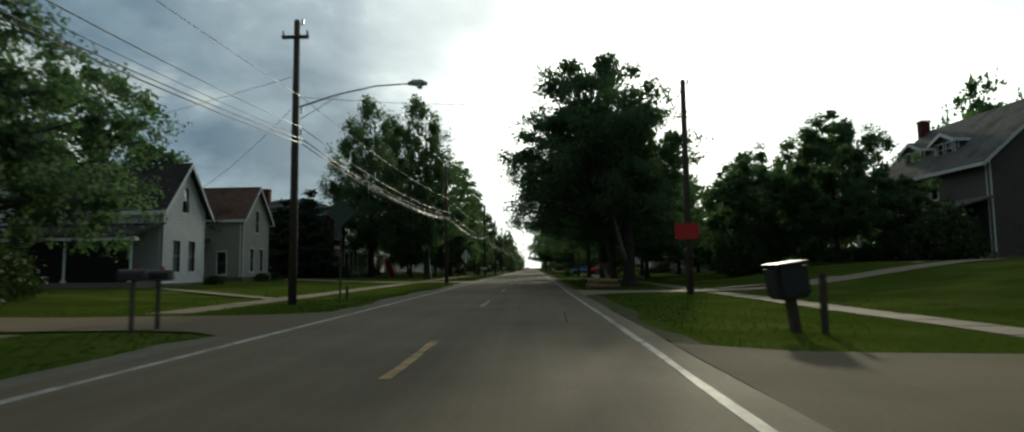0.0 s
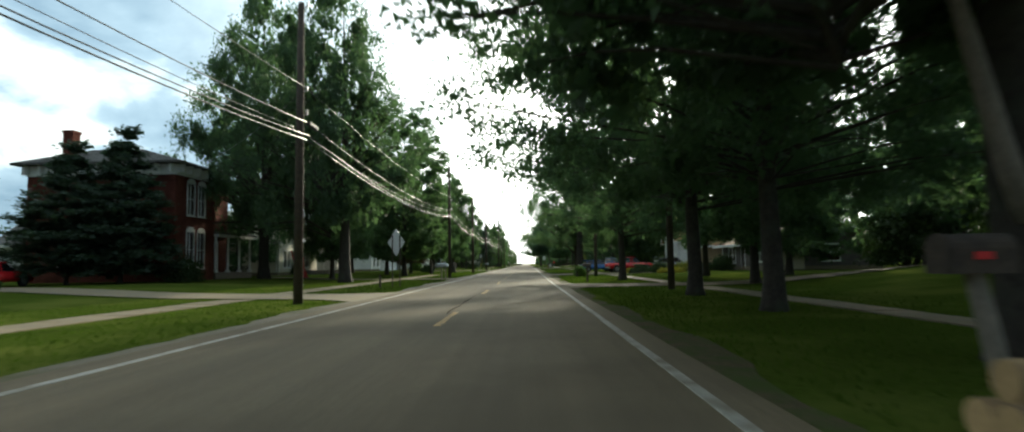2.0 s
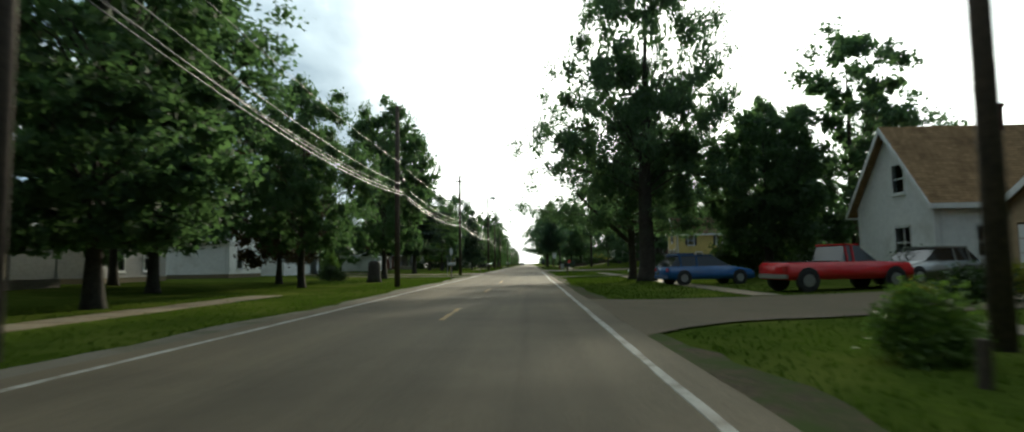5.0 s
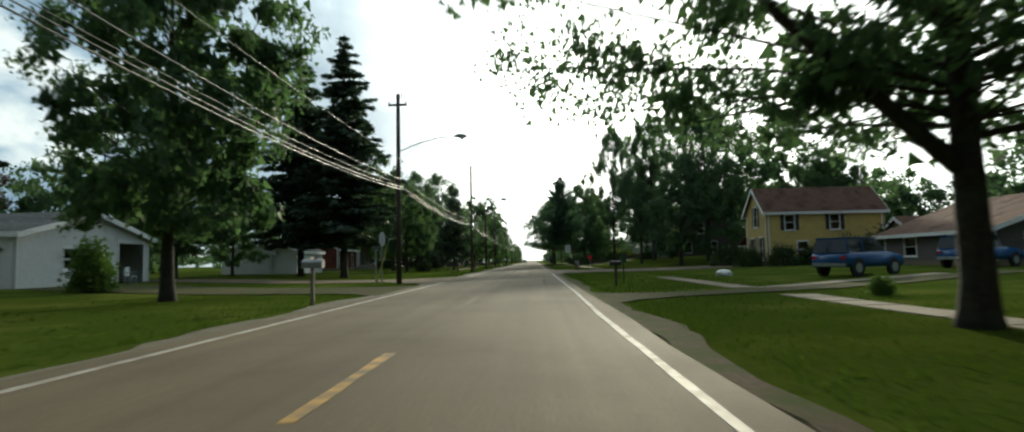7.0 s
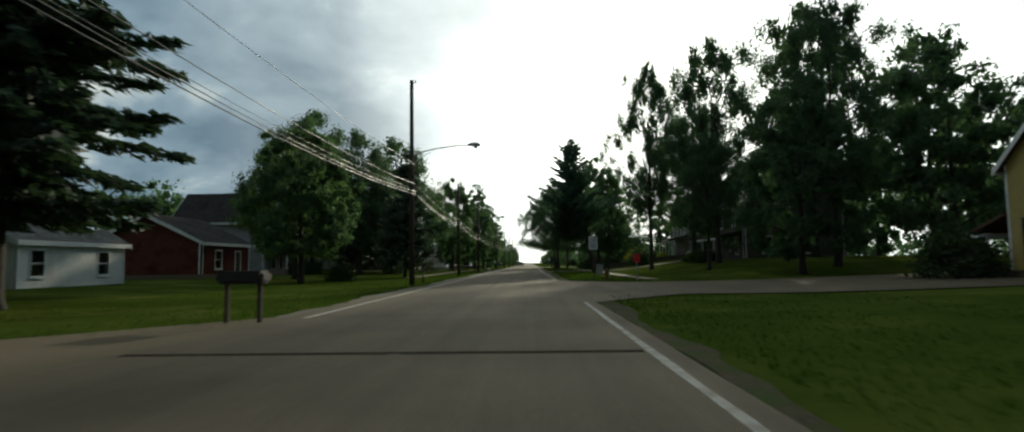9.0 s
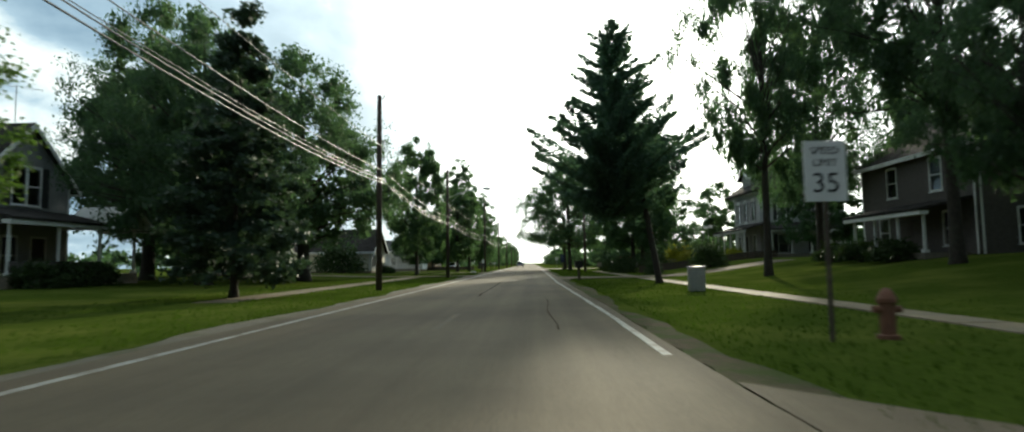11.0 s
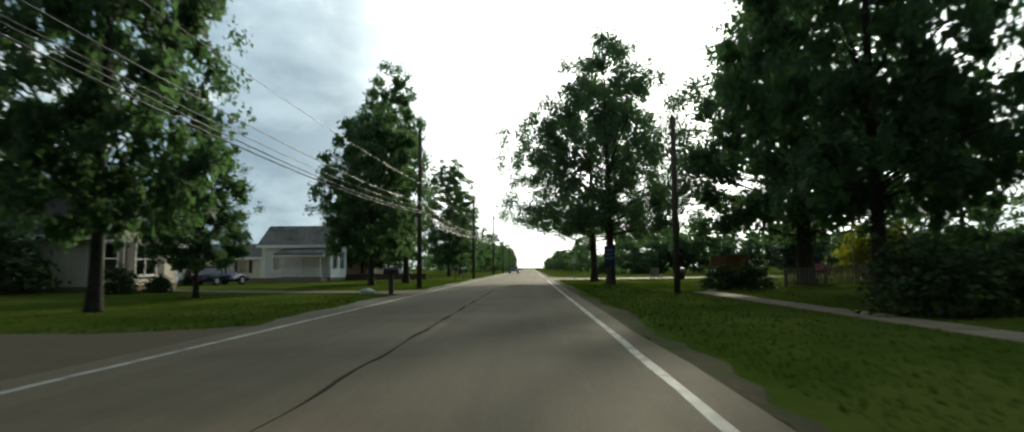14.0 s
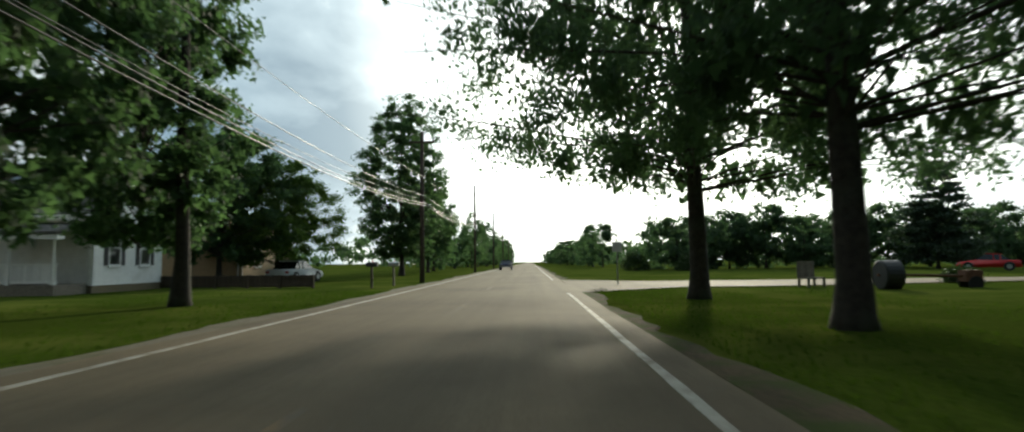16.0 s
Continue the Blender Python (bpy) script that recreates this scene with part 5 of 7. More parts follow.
def cream_house():
    h = house("cream storey-and-a-half house with pale metal roof and awning")
    z = 0.3
    shell(h, -35, -24.2, 95.3, 100.5, z, 4.3, 3.0, "x", CREAM_SIDING, ROOF_METAL, {"E": [(96.6, 97.3, 1.2, 2.9, ""), (97.7, 98.4, 1.2, 2.9, "")]}, 0.5)
    shell(h, -35, -25.4, 100.5, 110.5, z, 4.0, 3.4, "y", CREAM_SIDING, ROOF_METAL, {"E": [(101.4, 103.0, 1.1, 2.9, "cb"), (103.4, 104.1, 0.7, 2.8, "door"), (105.4, 107.4, 1.2, 2.9, "b")]}, 0.5)
    # dormer
    shell(h, -29.5, -26.6, 104.6, 107.4, 4.2, 6.3, 1.2, "x", CREAM_SIDING, ROOF_BROWN, {"E": [(105.6, 106.4, 5.0, 6.2, "")]}, 0.35, base=0.0)
    porch(h, "E", -25.4, 104.0, 110.0, 3.2, z, 4.1, 0.9, ROOF_METAL, 3, 0.05, post_mat=STEEL)


def small_white_house(x0, x1, y0, y1, z0, eave, rise, ridge, openings, label, mat=None, roof=None):
    h = house(label)
    shell(h, x0, x1, y0, y1, z0, eave, rise, ridge, mat or WHITE_SIDING, roof or ROOF_GREY, openings, 0.35)
    return h


def white_garage():
    h = thing("garage", (0, 0, 0), "white garage with a dark open doorway", "garage")
    shell(h, -34, -23.0, 140.6, 150.8, 0.3, 3.0, 1.3, "x", WHITE_SIDING, ROOF_GREY, {"E": [(147.9, 150.2, 0.3, 2.75, "open"), (143.6, 145.0, 1.2, 2.3, "")]}, 0.35, base=0.0)
    bm = bmesh.new()
    for b0, b1, c0, c1 in ((147.78, 147.9, 0.3, 2.87), (150.2, 150.32, 0.3, 2.87), (147.9, 150.2, 2.75, 2.87)):
        face_box(bm, "E", -23.0, b0, b1, c0, c1, -0.1, 0.05)
    part("door_frame", bm, TRIM, h)


def low_white_building():
    h = house("low white building with gable end and plain doors", "building")
    shell(h, -29.7, -24.6, 173.2, 181.5, 0.25, 2.5, 1.1, "y", WHITE_SIDING, ROOF_GREY, {"S": [(-28.6, -28.0, 1.1, 2.1, "")], "E": [(174.0, 174.8, 0.9, 2.0, "")]}, 0.3, base=0.1)
    shell(h, -24.55, -22.1, 173.3, 180.9, 0.1, 2.6, 0.7, "y", WHITE_SIDING, ROOF_GREY, {"E": [(174.1, 174.9, 0.9, 2.1, ""), (178.7, 179.5, 0.9, 2.1, "")]}, 0.25, base=0.1)


def grey_porch_house():
    h = house("grey clapboard gabled house with a deep shaded porch")
    z = 0.3
    shell(h, -35, -25.4, 207.6, 213.8, z, 6.0, 3.0, "x", GREY_SIDING, ROOF_DARK, {"E": [(209.8, 210.6, 4.7, 6.7, ""), (210.8, 211.6, 4.7, 6.7, ""), (209.3, 210.2, 1.0, 2.9, ""), (211.2, 212.1, 0.8, 2.9, "door")]}, 0.4)
    for a0, a1 in ((209.2, 209.68), (211.75, 212.2)):
        bm = bmesh.new()
        face_box(bm, "E", -25.4, a0, a1, 4.6, 6.8, 0.03, 0.06)
        part("shutter", bm, SHUTTER, h)
    porch(h, "E", -25.4, 206.6, 216.0, 2.8, z, 4.3, 0.7, ROOF_DARK, 4, 0.09, deck=0.6)
    bm = bmesh.new()
    prism(bm, [(213.2, 3.55), (216.4, 3.55), (214.8, 4.75)], "x", -25.3, -22.1)
    part("porch_gable", bm, GREY_SIDING, h)
    bm = bmesh.new()
    for s in (-1, 1):
        prism(bm, [(214.8, 4.75), (214.8, 4.9), (214.8 + s * 1.9, 3.55), (214.8 + s * 1.9, 3.4)], "x", -25.3, -21.9)
    part("porch_gable_trim", bm, TRIM, h)
    bm = bmesh.new()
    face_box(bm, "E", -25.4, 206.7, 213.0, 0.4, 1.6, 2.5, 2.75)
    part("porch_wall", bm, DARK_SIDING, h)
    bm = bmesh.new()
    tube(bm, [(-26.2, 210.7, 8.6), (-26.2, 210.7, 11.3)], 0.025, 6)
    tube(bm, [(-26.9, 209.9, 11.15), (-25.4, 211.6, 11.2)], 0.014, 5)
    for k in range(6):
        t = k / 5
        x, y, r = -26.85 + 1.4 * t, 209.95 + 1.6 * t, 0.7 - 0.4 * t
        tube(bm, [(x - r * 0.75, y + r * 0.66, 11.17), (x + r * 0.75, y - r * 0.66, 11.17)], 0.009, 4)
    part("antenna", bm, STEEL, h, "thin metal television antenna on the roof")


def farm_houses():
    small_white_house(-34, -26.0, 239.8, 246.4, 0.3, 6.6, 2.6, "x", {"E": [(241, 241.9, 1.2, 3.1, "s"), (243.4, 244.3, 1.2, 3.1, "s"), (241, 241.9, 4.4, 6.0, "s"), (243.4, 244.3, 4.4, 6.0, "s")]}, "tall white clapboard house with dark shutters", roof=ROOF_DARK)
    h = house("cream-white farmhouse with a low dark-roofed wing")
    shell(h, -42.5, -29.0, 259.7, 266.6, 0.1, 6.2, 3.2, "x", CREAM_SIDING, ROOF_DARK, {"S": [(-32.3, -31.5, 3.9, 5.6, ""), (-32.3, -31.5, 1.0, 2.6, "")], "E": [(260.6, 261.3, 4.3, 5.7, "")]}, 0.35)
    shell(h, -28.9, -18.8, 256.8, 263.8, 0.1, 3.1, 2.7, "x", CREAM_SIDING, ROOF_DARK, {"S": [(-28.2, -27.4, 1.0, 2.6, "")], "E": [(257.6, 258.5, 1.0, 2.6, "s"), (260.0, 261.7, 1.0, 2.6, "sb")]}, 0.45)
    h = house("low white farmhouse with grey roof and railed corner porch")
    shell(h, -24.8, -18.0, 288.6, 293.8, 0, 3.7, 1.8, "x", WHITE_SIDING, ROOF_GREY, {"S": [(-23.7, -22.8, 1.1, 2.5, "")], "E": [(289.7, 290.4, 1.3, 2.9, "s"), (292.0, 292.7, 1.3, 2.9, "s")]}, 0.4)
    shell(h, -33.7, -24.95, 289.2, 293.4, 0, 2.5, 1.2, "x", CREAM_SIDING, ROOF_GREY, {"S": [(-32.2, -31.3, 0.9, 2.1, "s"), (-29.4, -28.5, 0.3, 2.2, "door"), (-27.4, -26.5, 0.9, 2.1, "s")]}, 0.35)
    porch(h, "S", 288.6, -22.4, -18.2, 2.0, 0, 3.1, 0.5, ROOF_GREY, 3, 0.06, rail=True)
    h = house("white farmhouse with a grey roof far across the fields")
    shell(h, -62.4, -54.5, 326, 334, 0, 6.4, 2.9, "x", WHITE_SIDING, ROOF_GREY, {"S": [(-61.4, -60.6, 3.8, 5.4, ""), (-57.6, -56.8, 3.8, 5.4, "")], "E": [(329.4, 330.3, 4.1, 5.2, "")]}, 0.4)
    h = small_white_house(-32, -24.6, 270.0, 274.6, 0.1, 3.0, 1.7, "y", {"E": [(271.4, 272.3, 1.1, 2.4, "s"), (273, 273.9, 1.1, 2.4, "s")], "S": [(-26.6, -25.7, 1.1, 2.4, "s")]}, "low white clapboard house with dark shutters")
    h = thing("shed", (0, 0, 0), "small white gabled shed behind a picket fence", "shed")
    shell(h, -37, -33.5, 284, 287.5, 0, 2.3, 1.3, "y", WHITE_SIDING, ROOF_GREY, None, 0.3, base=0.0)
    h = house("tan house half hidden by trees", "house")
    shell(h, -27, -18, 303, 312, 0, 3.2, 2.0, "y", TAN_SIDING, ROOF_BROWN, {"E": [(305, 306, 1.1, 2.5, ""), (309, 310, 1.1, 2.5, "")]}, 0.4)


def silo():
    s = thing("silo", (-82, 375, 0), "tall brown silo with a pale metal dome", "silo")
    part("barrel", one_tube([(0, 0, -0.2), (0, 0, 16.8)], 2.15, 28), SILO_WALL, s, smooth=False)
    for i in range(12):
        part("hoop", one_tube([(0, 0, 1 + i * 1.35), (0, 0, 1.04 + i * 1.35)], 2.17, 28), RUST, s)
    part("dome", one_tube([(0, 0, 16.8)] + [(0, 0, 16.8 + 2.1 * math.sin(k * math.pi / 12)) for k in range(1, 7)], [2.2] + [2.2 * math.cos(k * math.pi / 12) + 0.02 for k in range(1, 7)], 28), STEEL, s, smooth=True)


def east_houses():
    h = house("large dark shingled house with dormers and a white-columned porch")
    z = 1.3
    shell(h, 34.8, 45.8, 45.5, 60.0, z, 8.9, 4.9, "y", DARK_SIDING, ROOF_GREY, {"W": [(56.2, 57.0, 6.4, 8.2, ""), (57.2, 58.0, 6.4, 8.2, ""), (51.0, 51.8, 6.4, 8.2, ""), (52.1, 52.9, 6.4, 8.2, ""), (56.6, 57.6, 1.9, 4.4, ""), (53.6, 54.6, 1.9, 4.4, ""), (50.5, 51.5, 1.9, 4.4, "")]}, 0.7)
    for y in (55.0, 50.6):
        shell(h, 36.2, 39.8, y, y + 2.6, 9.9, 11.3, 0.6, "x", DARK_SIDING, ROOF_GREY, {"W": [(y + 0.4, y + 1.1, 10.2, 11.1, ""), (y + 1.5, y + 2.2, 10.2, 11.1, "")]}, 0.35, base=0.0)
    porch(h, "W", 34.8, 45.0, 61.0, 3.6, z, 5.9, 1.1, ROOF_GREY, 5, 0.14, square=True, deck=0.6)
    chimney(h, 40.0, 60.45, 1, 15.0, 0.75)
    h = house("brown low house with a wide porch roof")
    shell(h, 22.5, 32, 84.5, 97, 0.28, 2.9, 1.9, "y", DARK_SIDING, ROOF_BROWN, {"W": [(86, 87.6, 1.1, 2.4, "b"), (90.4, 91.3, 0.5, 2.5, "door"), (93, 95, 1.0, 2.4, "b")], "S": [(27, 28.4, 1.1, 2.4, "")]}, 0.8)
    bm = bmesh.new()
    face_box(bm, "S", 84.5, 22.75, 25.4, 0.35, 2.55, 0.03, 0.06)
    part("side_panel", bm, CREAM_SIDING, h, "plain cream-painted side panel")
    h = house("white-sided house with a broad tan shingle roof")
    shell(h, 20.2, 32, 107.2, 113.6, 0.25, 4.0, 3.7, "x", WHITE_SIDING, ROOF_TAN, {"W": [(109.0, 110.2, 1.2, 2.7, "b"), (109.3, 110.2, 4.4, 5.8, "")], "S": [(22.0, 23.0, 1.2, 2.6, "")]}, 0.45)
    chimney(h, 25.5, 110.4, 7.0, 8.9, 0.55)
    h = thing("garage", (0, 0, 0), "tan garage with a white roll door", "garage")
    shell(h, 20.6, 28, 99.4, 104.1, 0.25, 2.9, 1.35, "x", TAN_SIDING, ROOF_TAN, {"W": [(100.4, 103.1, 0.25, 2.45, "open")]}, 0.3, base=0.0)
    bm = bmesh.new()
    for k in range(4):
        face_box(bm, "W", 20.6, 100.4, 103.1, 0.26 + k * 0.547, 0.25 + (k + 1) * 0.547 - 0.02, -0.08, -0.03)
    part("roll_door", bm, TRIM, h, "white panelled roll door")
    h = house("yellow clapboard house with dark shutters and brown roof")
    shell(h, 22.9, 33.4, 167.9, 173.0, 0.25, 5.2, 2.2, "x", YELLOW_SIDING, ROOF_BROWN, {"W": [(170.0, 170.8, 3.9, 5.7, "s"), (168.9, 169.7, 0.9, 2.8, "s"), (171.0, 171.8, 0.9, 2.8, "s")], "S": [(24.6, 25.4, 3.5, 4.8, "s"), (28.6, 29.4, 3.5, 4.8, "s"), (25.6, 26.5, 1.0, 2.4, ""), (29.6, 30.5, 1.0, 2.4, "")]}, 0.3)
    porch(h, "N", 173.0, 23.0, 28, 1.8, 0.25, 3.0, 0.7, ROOF_BROWN, 3, 0.07)
    h = house("low dark house with a broad brown roof behind parked vehicles")
    shell(h, 30, 43, 150.5, 162, 0.28, 2.7, 2.4, "y", DARK_SIDING, ROOF_BROWN, {"W": [(153, 154.4, 1.0, 2.3, ""), (158, 159.4, 1.0, 2.3, "")], "S": [(32, 33.2, 1.0, 2.3, ""), (37, 38.2, 1.0, 2.3, "")]}, 0.7)
    shell(h, 33.2, 41, 163.0, 168, 0.28, 2.7, 1.5, "x", TAN_SIDING, ROOF_BROWN, None, 0.4)
    h = house("dark brown house with white trim deep in tree shade")
    z = 1.0
    shell(h, 24, 34.5, 210, 220.5, z, 7.2, 3.4, "y", DARK_SIDING, ROOF_DARK, {"W": [(211.6, 212.5, 1.9, 3.6, ""), (217.6, 218.5, 1.9, 3.6, ""), (212.5, 213.4, 4.9, 6.6, ""), (216.6, 217.5, 4.9, 6.6, "")], "S": [(26, 26.9, 1.9, 3.6, ""), (30, 30.9, 1.9, 3.6, ""), (28, 28.9, 4.9, 6.6, "")]}, 0.45)
    porch(h, "W", 24, 210.5, 217.5, 2.4, z, 4.2, 0.6, ROOF_DARK, 4, 0.09)
    chimney(h, 29.2, 216.0, 9.6, 11.8)
    h = house("tall white house with dormer, chimney and wrap-round porch")
    z = 1.35
    shell_flat(h, 27.6, 37, 249, 257.6, z, 9.0, GREY_WHITE_SIDING, {"W": [(250.6, 251.5, 5.7, 8.0, "as"), (253.1, 254.0, 5.7, 8.0, "as"), (255.5, 256.4, 5.7, 8.0, "as"), (250.4, 251.4, 1.9, 4.0, ""), (252.9, 253.9, 1.8, 4.0, "door"), (255.4, 256.4, 1.9, 4.0, "")], "S": [(29.6, 30.5, 5.7, 8.0, "as"), (33.4, 34.3, 5.7, 8.0, "as"), (29.6, 30.6, 2.0, 4.0, "s"), (33.4, 34.4, 2.0, 4.0, "s")]})
    hip_roof(h, 27.6, 37, 249, 257.6, 9.0, 3.5, ROOF_DARK, 0.75, 0.25, 0.35)
    shell(h, 27.9, 32.5, 252.5, 255.1, 9.3, 11.2, 0.9, "x", GREY_WHITE_SIDING, ROOF_DARK, {"W": [(253.0, 253.6, 10.0, 11.0, ""), (254.0, 254.6, 10.0, 11.0, "")]}, 0.5, base=0.0)
    porch(h, "W", 27.6, 246.2, 255.8, 2.9, z, 5.3, 0.9, ROOF_DARK, 5, 0.1, deck=0.5)
    porch(h, "S", 249, 27.75, 36.5, 2.6, z, 5.25, 0.8, ROOF_DARK, 5, 0.1, deck=0.48)
    chimney(h, 29.0, 257.2, 9.0, 12.2, 0.6, DARK_SIDING)


white_gabled_house()
beige_house()
brick_house()
cream_house()
white_garage()
low_white_building()
grey_porch_house()
farm_houses()
silo()
east_houses()
small_white_house(-45, -39.5, 84.5, 90.5, 0.3, 3.6, 2.0, "x", {"E": [(86.4, 87.2, 1.6, 2.6, "")]}, "small white house behind the brick one")
small_white_house(-31.5, -23.2, 129.6, 135.8, 0.3, 3.6, 2.1, "x", {"E": [(131, 131.9, 1.1, 2.7, ""), (133.6, 134.5, 1.1, 2.7, "")]}, "white house shaded by a tall bronze tree")
small_white_house(-33, -24, 193, 201, 0.3, 3.2, 2.2, "y", {"E": [(195, 196, 1.1, 2.5, ""), (198.4, 199.3, 0.5, 2.5, "door")]}, "dark reddish-brown low house under trees", BRICK, ROOF_DARK)
small_white_house(-32, -24.5, 116, 123, 0.3, 4.0, 2.6, "x", {"E": [(117.4, 118.3, 1.1, 2.8, ""), (120.4, 121.3, 1.1, 2.8, "")]}, "grey house deep behind trees", GREY_SIDING, ROOF_DARK)


# ---- poles and wires ----
def utility_pole(x, y, height, label, arm=0.0, lamp=None, pots=0, lean=0.0):
    p = thing("utility_pole", (x, y, ground_z(x, y)), label, "utility pole", "poles along the road")
    part("pole", one_tube([(0, 0, -0.3), (0, 0, height * 0.5), (lean, 0, height)], [0.155, 0.135, 0.105], 12), POLE_WOOD, p, smooth=True)
    for z in (height - 0.15, 7.0 if height > 8 else height - 0.8, 6.2 if height > 7 else height - 1.2):
        bm = bmesh.new()
        tube(bm, [(0.1, 0, z), (0.22, 0, z), (0.22, 0, z + 0.16)], [0.025, 0.03, 0.05], 8)
        part("insulator", bm, STEEL, p)
    if arm:
        bm = one_box(-arm / 2, arm / 2, -0.2, -0.1, height - 0.75, height - 0.63, 0.01)
        a = part("crossarm", bm, POLE_WOOD, p)
        for sx in (-0.45, 0.45):
            part("insulator", one_tube([(arm * sx, -0.15, height - 0.63), (arm * sx, -0.15, height - 0.45)], [0.05, 0.03], 8), STEEL, a)
    if lamp:
        reach, z0, z1 = lamp
        bm = one_tube([(0.1, 0, z0), (reach * 0.35, 0, z0 + (z1 - z0) * 0.55), (reach * 0.7, 0, z1 - 0.06), (reach, 0, z1)], [0.035, 0.032, 0.03, 0.028], 8)
        a = part("lamp_arm", bm, STEEL, p, smooth=True)
        part("lamp_brace", one_tube([(0.1, 0, z0 - 0.5), (reach * 0.4, 0, z0 + (z1 - z0) * 0.6)], 0.012, 6), STEEL, a)
        bm = bmesh.new()
        tube(bm, [(reach - 0.1, 0, z1), (reach + 0.1, 0, z1 + 0.03), (reach + 0.4, 0, z1 + 0.02), (reach + 0.62, 0, z1 - 0.02)], [0.05, 0.12, 0.13, 0.06], 12)
        hd = part("lamp_head", bm, STEEL, p, "grey street-lamp head", smooth=True)
        part("lens", one_tube([(reach + 0.35, 0, z1 - 0.05), (reach + 0.35, 0, z1 - 0.2)], [0.13, 0.08], 12), LAMP_GLASS, hd, smooth=True)
    for k in range(pots):
        zz = 6.0 - 0.42 * k
        part("splice_case", one_tube([(0.15, 0.35, zz), (0.15, 1.1, zz - 0.03)], 0.09, 10), BLACK, p, "black cable splice case")
    return p


POLES = ((-6.3, -13.5, 10.4), (-7.0, 21.9, 10.5), (-5.6, 51.2, 10.0), (-5.2, 87.0, 10.2), (-5.3, 112.3, 10.0), (-5.85, 147.1, 11.1), (-5.0, 180.6, 12.0),
         (-5.5, 207.8, 9.4), (-5.6, 232.3, 9.5), (-4.93, 265.6, 9.8), (-4.8, 299.0, 9.4), (-4.8, 335, 10.5), (-4.8, 372, 10), (-4.8, 410, 10), (-4.9, 450, 10), (-4.9, 490, 10))
EXTRA = {1: dict(arm=1.0, lamp=(4.25, 7.2, 8.0)), 2: dict(pots=1), 3: dict(pots=0), 4: dict(pots=1), 5: dict(arm=1.1, lamp=(3.4, 7.7, 8.5)), 6: dict(lamp=(3.4, 7.6, 8.1)),
         8: dict(arm=0.0, lamp=(3.2, 7.0, 7.75), pots=2), 10: dict(arm=1.6)}
for i, (px, py, ph) in enumerate(POLES):
    utility_pole(px, py, ph, "weathered wooden utility pole carrying a street lamp" if "lamp" in EXTRA.get(i, {}) else "weathered wooden utility pole on the grass verge", **EXTRA.get(i, {}))
utility_pole(8.3, 26.5, 9.3, "brown wooden utility pole with a red sign board")
utility_pole(8.0, 58.2, 8.5, "slim wooden pole among the trees")
utility_pole(8.0, 87.2, 8.8, "brown wooden pole beside the pavement")
utility_pole(8.4, 256.5, 8.1, "dark wooden pole beside a picket fence")


g = thing("guy_wire", (-7.15, 147.0, 0), "slanting steel guy wire with a yellow sleeve beside a pole", "guy wire")
part("cable", one_tube([(0, 0, -0.1), (1.28, 0.08, 4.4)], 0.01, 6), STEEL, g)
part("sleeve", one_tube([(0.02, 0, 0.08), (0.6, 0.04, 2.1)], 0.03, 8), YELLOW_PLASTIC, g)
part("anchor", one_tube([(-0.02, 0, -0.1), (0.02, 0, 0.1)], 0.02, 6), STEEL, g)


def wire(a, b, sag, r, label="sagging black overhead cable", steps=14):
    a, b = Vector(a), Vector(b)
    pts = [a.lerp(b, k / steps) - Vector((0, 0, sag * 4 * (k / steps) * (1 - k / steps))) for k in range(steps + 1)]
    ob = part("overhead_wire", one_tube(pts, r, 5), WIRE, smooth=True)
    tagged(ob, label, "wire", "wires along the road")


def string_wires():
    sets = ((0.2, -2.7, 0.010, 0.6), (-0.2, -4.0, 0.010, 0.8), (0.22, -3.85, 0.014, 0.85), (0.24, -4.45, 0.018, 0.95), (0.30, -4.3, 0.015, 1.05))
    for k, ((x0, y0, h0), (x1, y1, h1)) in enumerate(zip(POLES[:11], POLES[1:12])):
        for dx, dz, r, sag in sets:
            drop0, drop1 = [{0: 0.2, 1: 0.2, 2: 0.2, 3: 0.2, 4: 0.5, 5: 1.2, 6: 2.3, 7: -0.15, 8: 0.4, 9: 0.8}.get(j, 0.2) for j in (k, k + 1)]
            wire((x0 + dx, y0, h0 + dz - drop0), (x1 + dx, y1, h1 + dz - drop1), sag * (y1 - y0) / 33 * (0.55 if k > 3 else 0.7), r)
    for (x0, y0, h0), (x1, y1, h1) in zip(POLES[11:15], POLES[12:]):
        wire((x0 + 0.2, y0, h0 - 3.5), (x1 + 0.2, y1, h1 - 3.5), 0.6, 0.03)
    # drops to houses and across the road
    for a, b, s in (((-7.0, 21.9, 7.3), (-22.2, 40.0, 5.9), 0.5), ((-7.0, 21.9, 7.6), (8.3, 26.5, 8.6), 0.35), ((-7.0, 21.9, 8.4), (-40, 33.5, 6.5), 0.6), ((8.3, 26.5, 8.4), (34, 57, 8.4), 0.8),
                    ((-5.6, 51.2, 6.9), (-23.3, 75, 8.2), 0.5), ((-5.85, 147.1, 8.3), (22.6, 169, 5.5), 1.0), ((-5.5, 207.8, 7.4), (-25.2, 210.8, 8.4), 0.5), ((-5.6, 232.3, 7.0), (-29, 263, 8.6), 0.7), ((-4.93, 265.6, 6.8), (8.4, 256.5, 7.8), 0.4)):
        wire(a, b, s, 0.009, "thin service wire from a pole to a building")


string_wires()


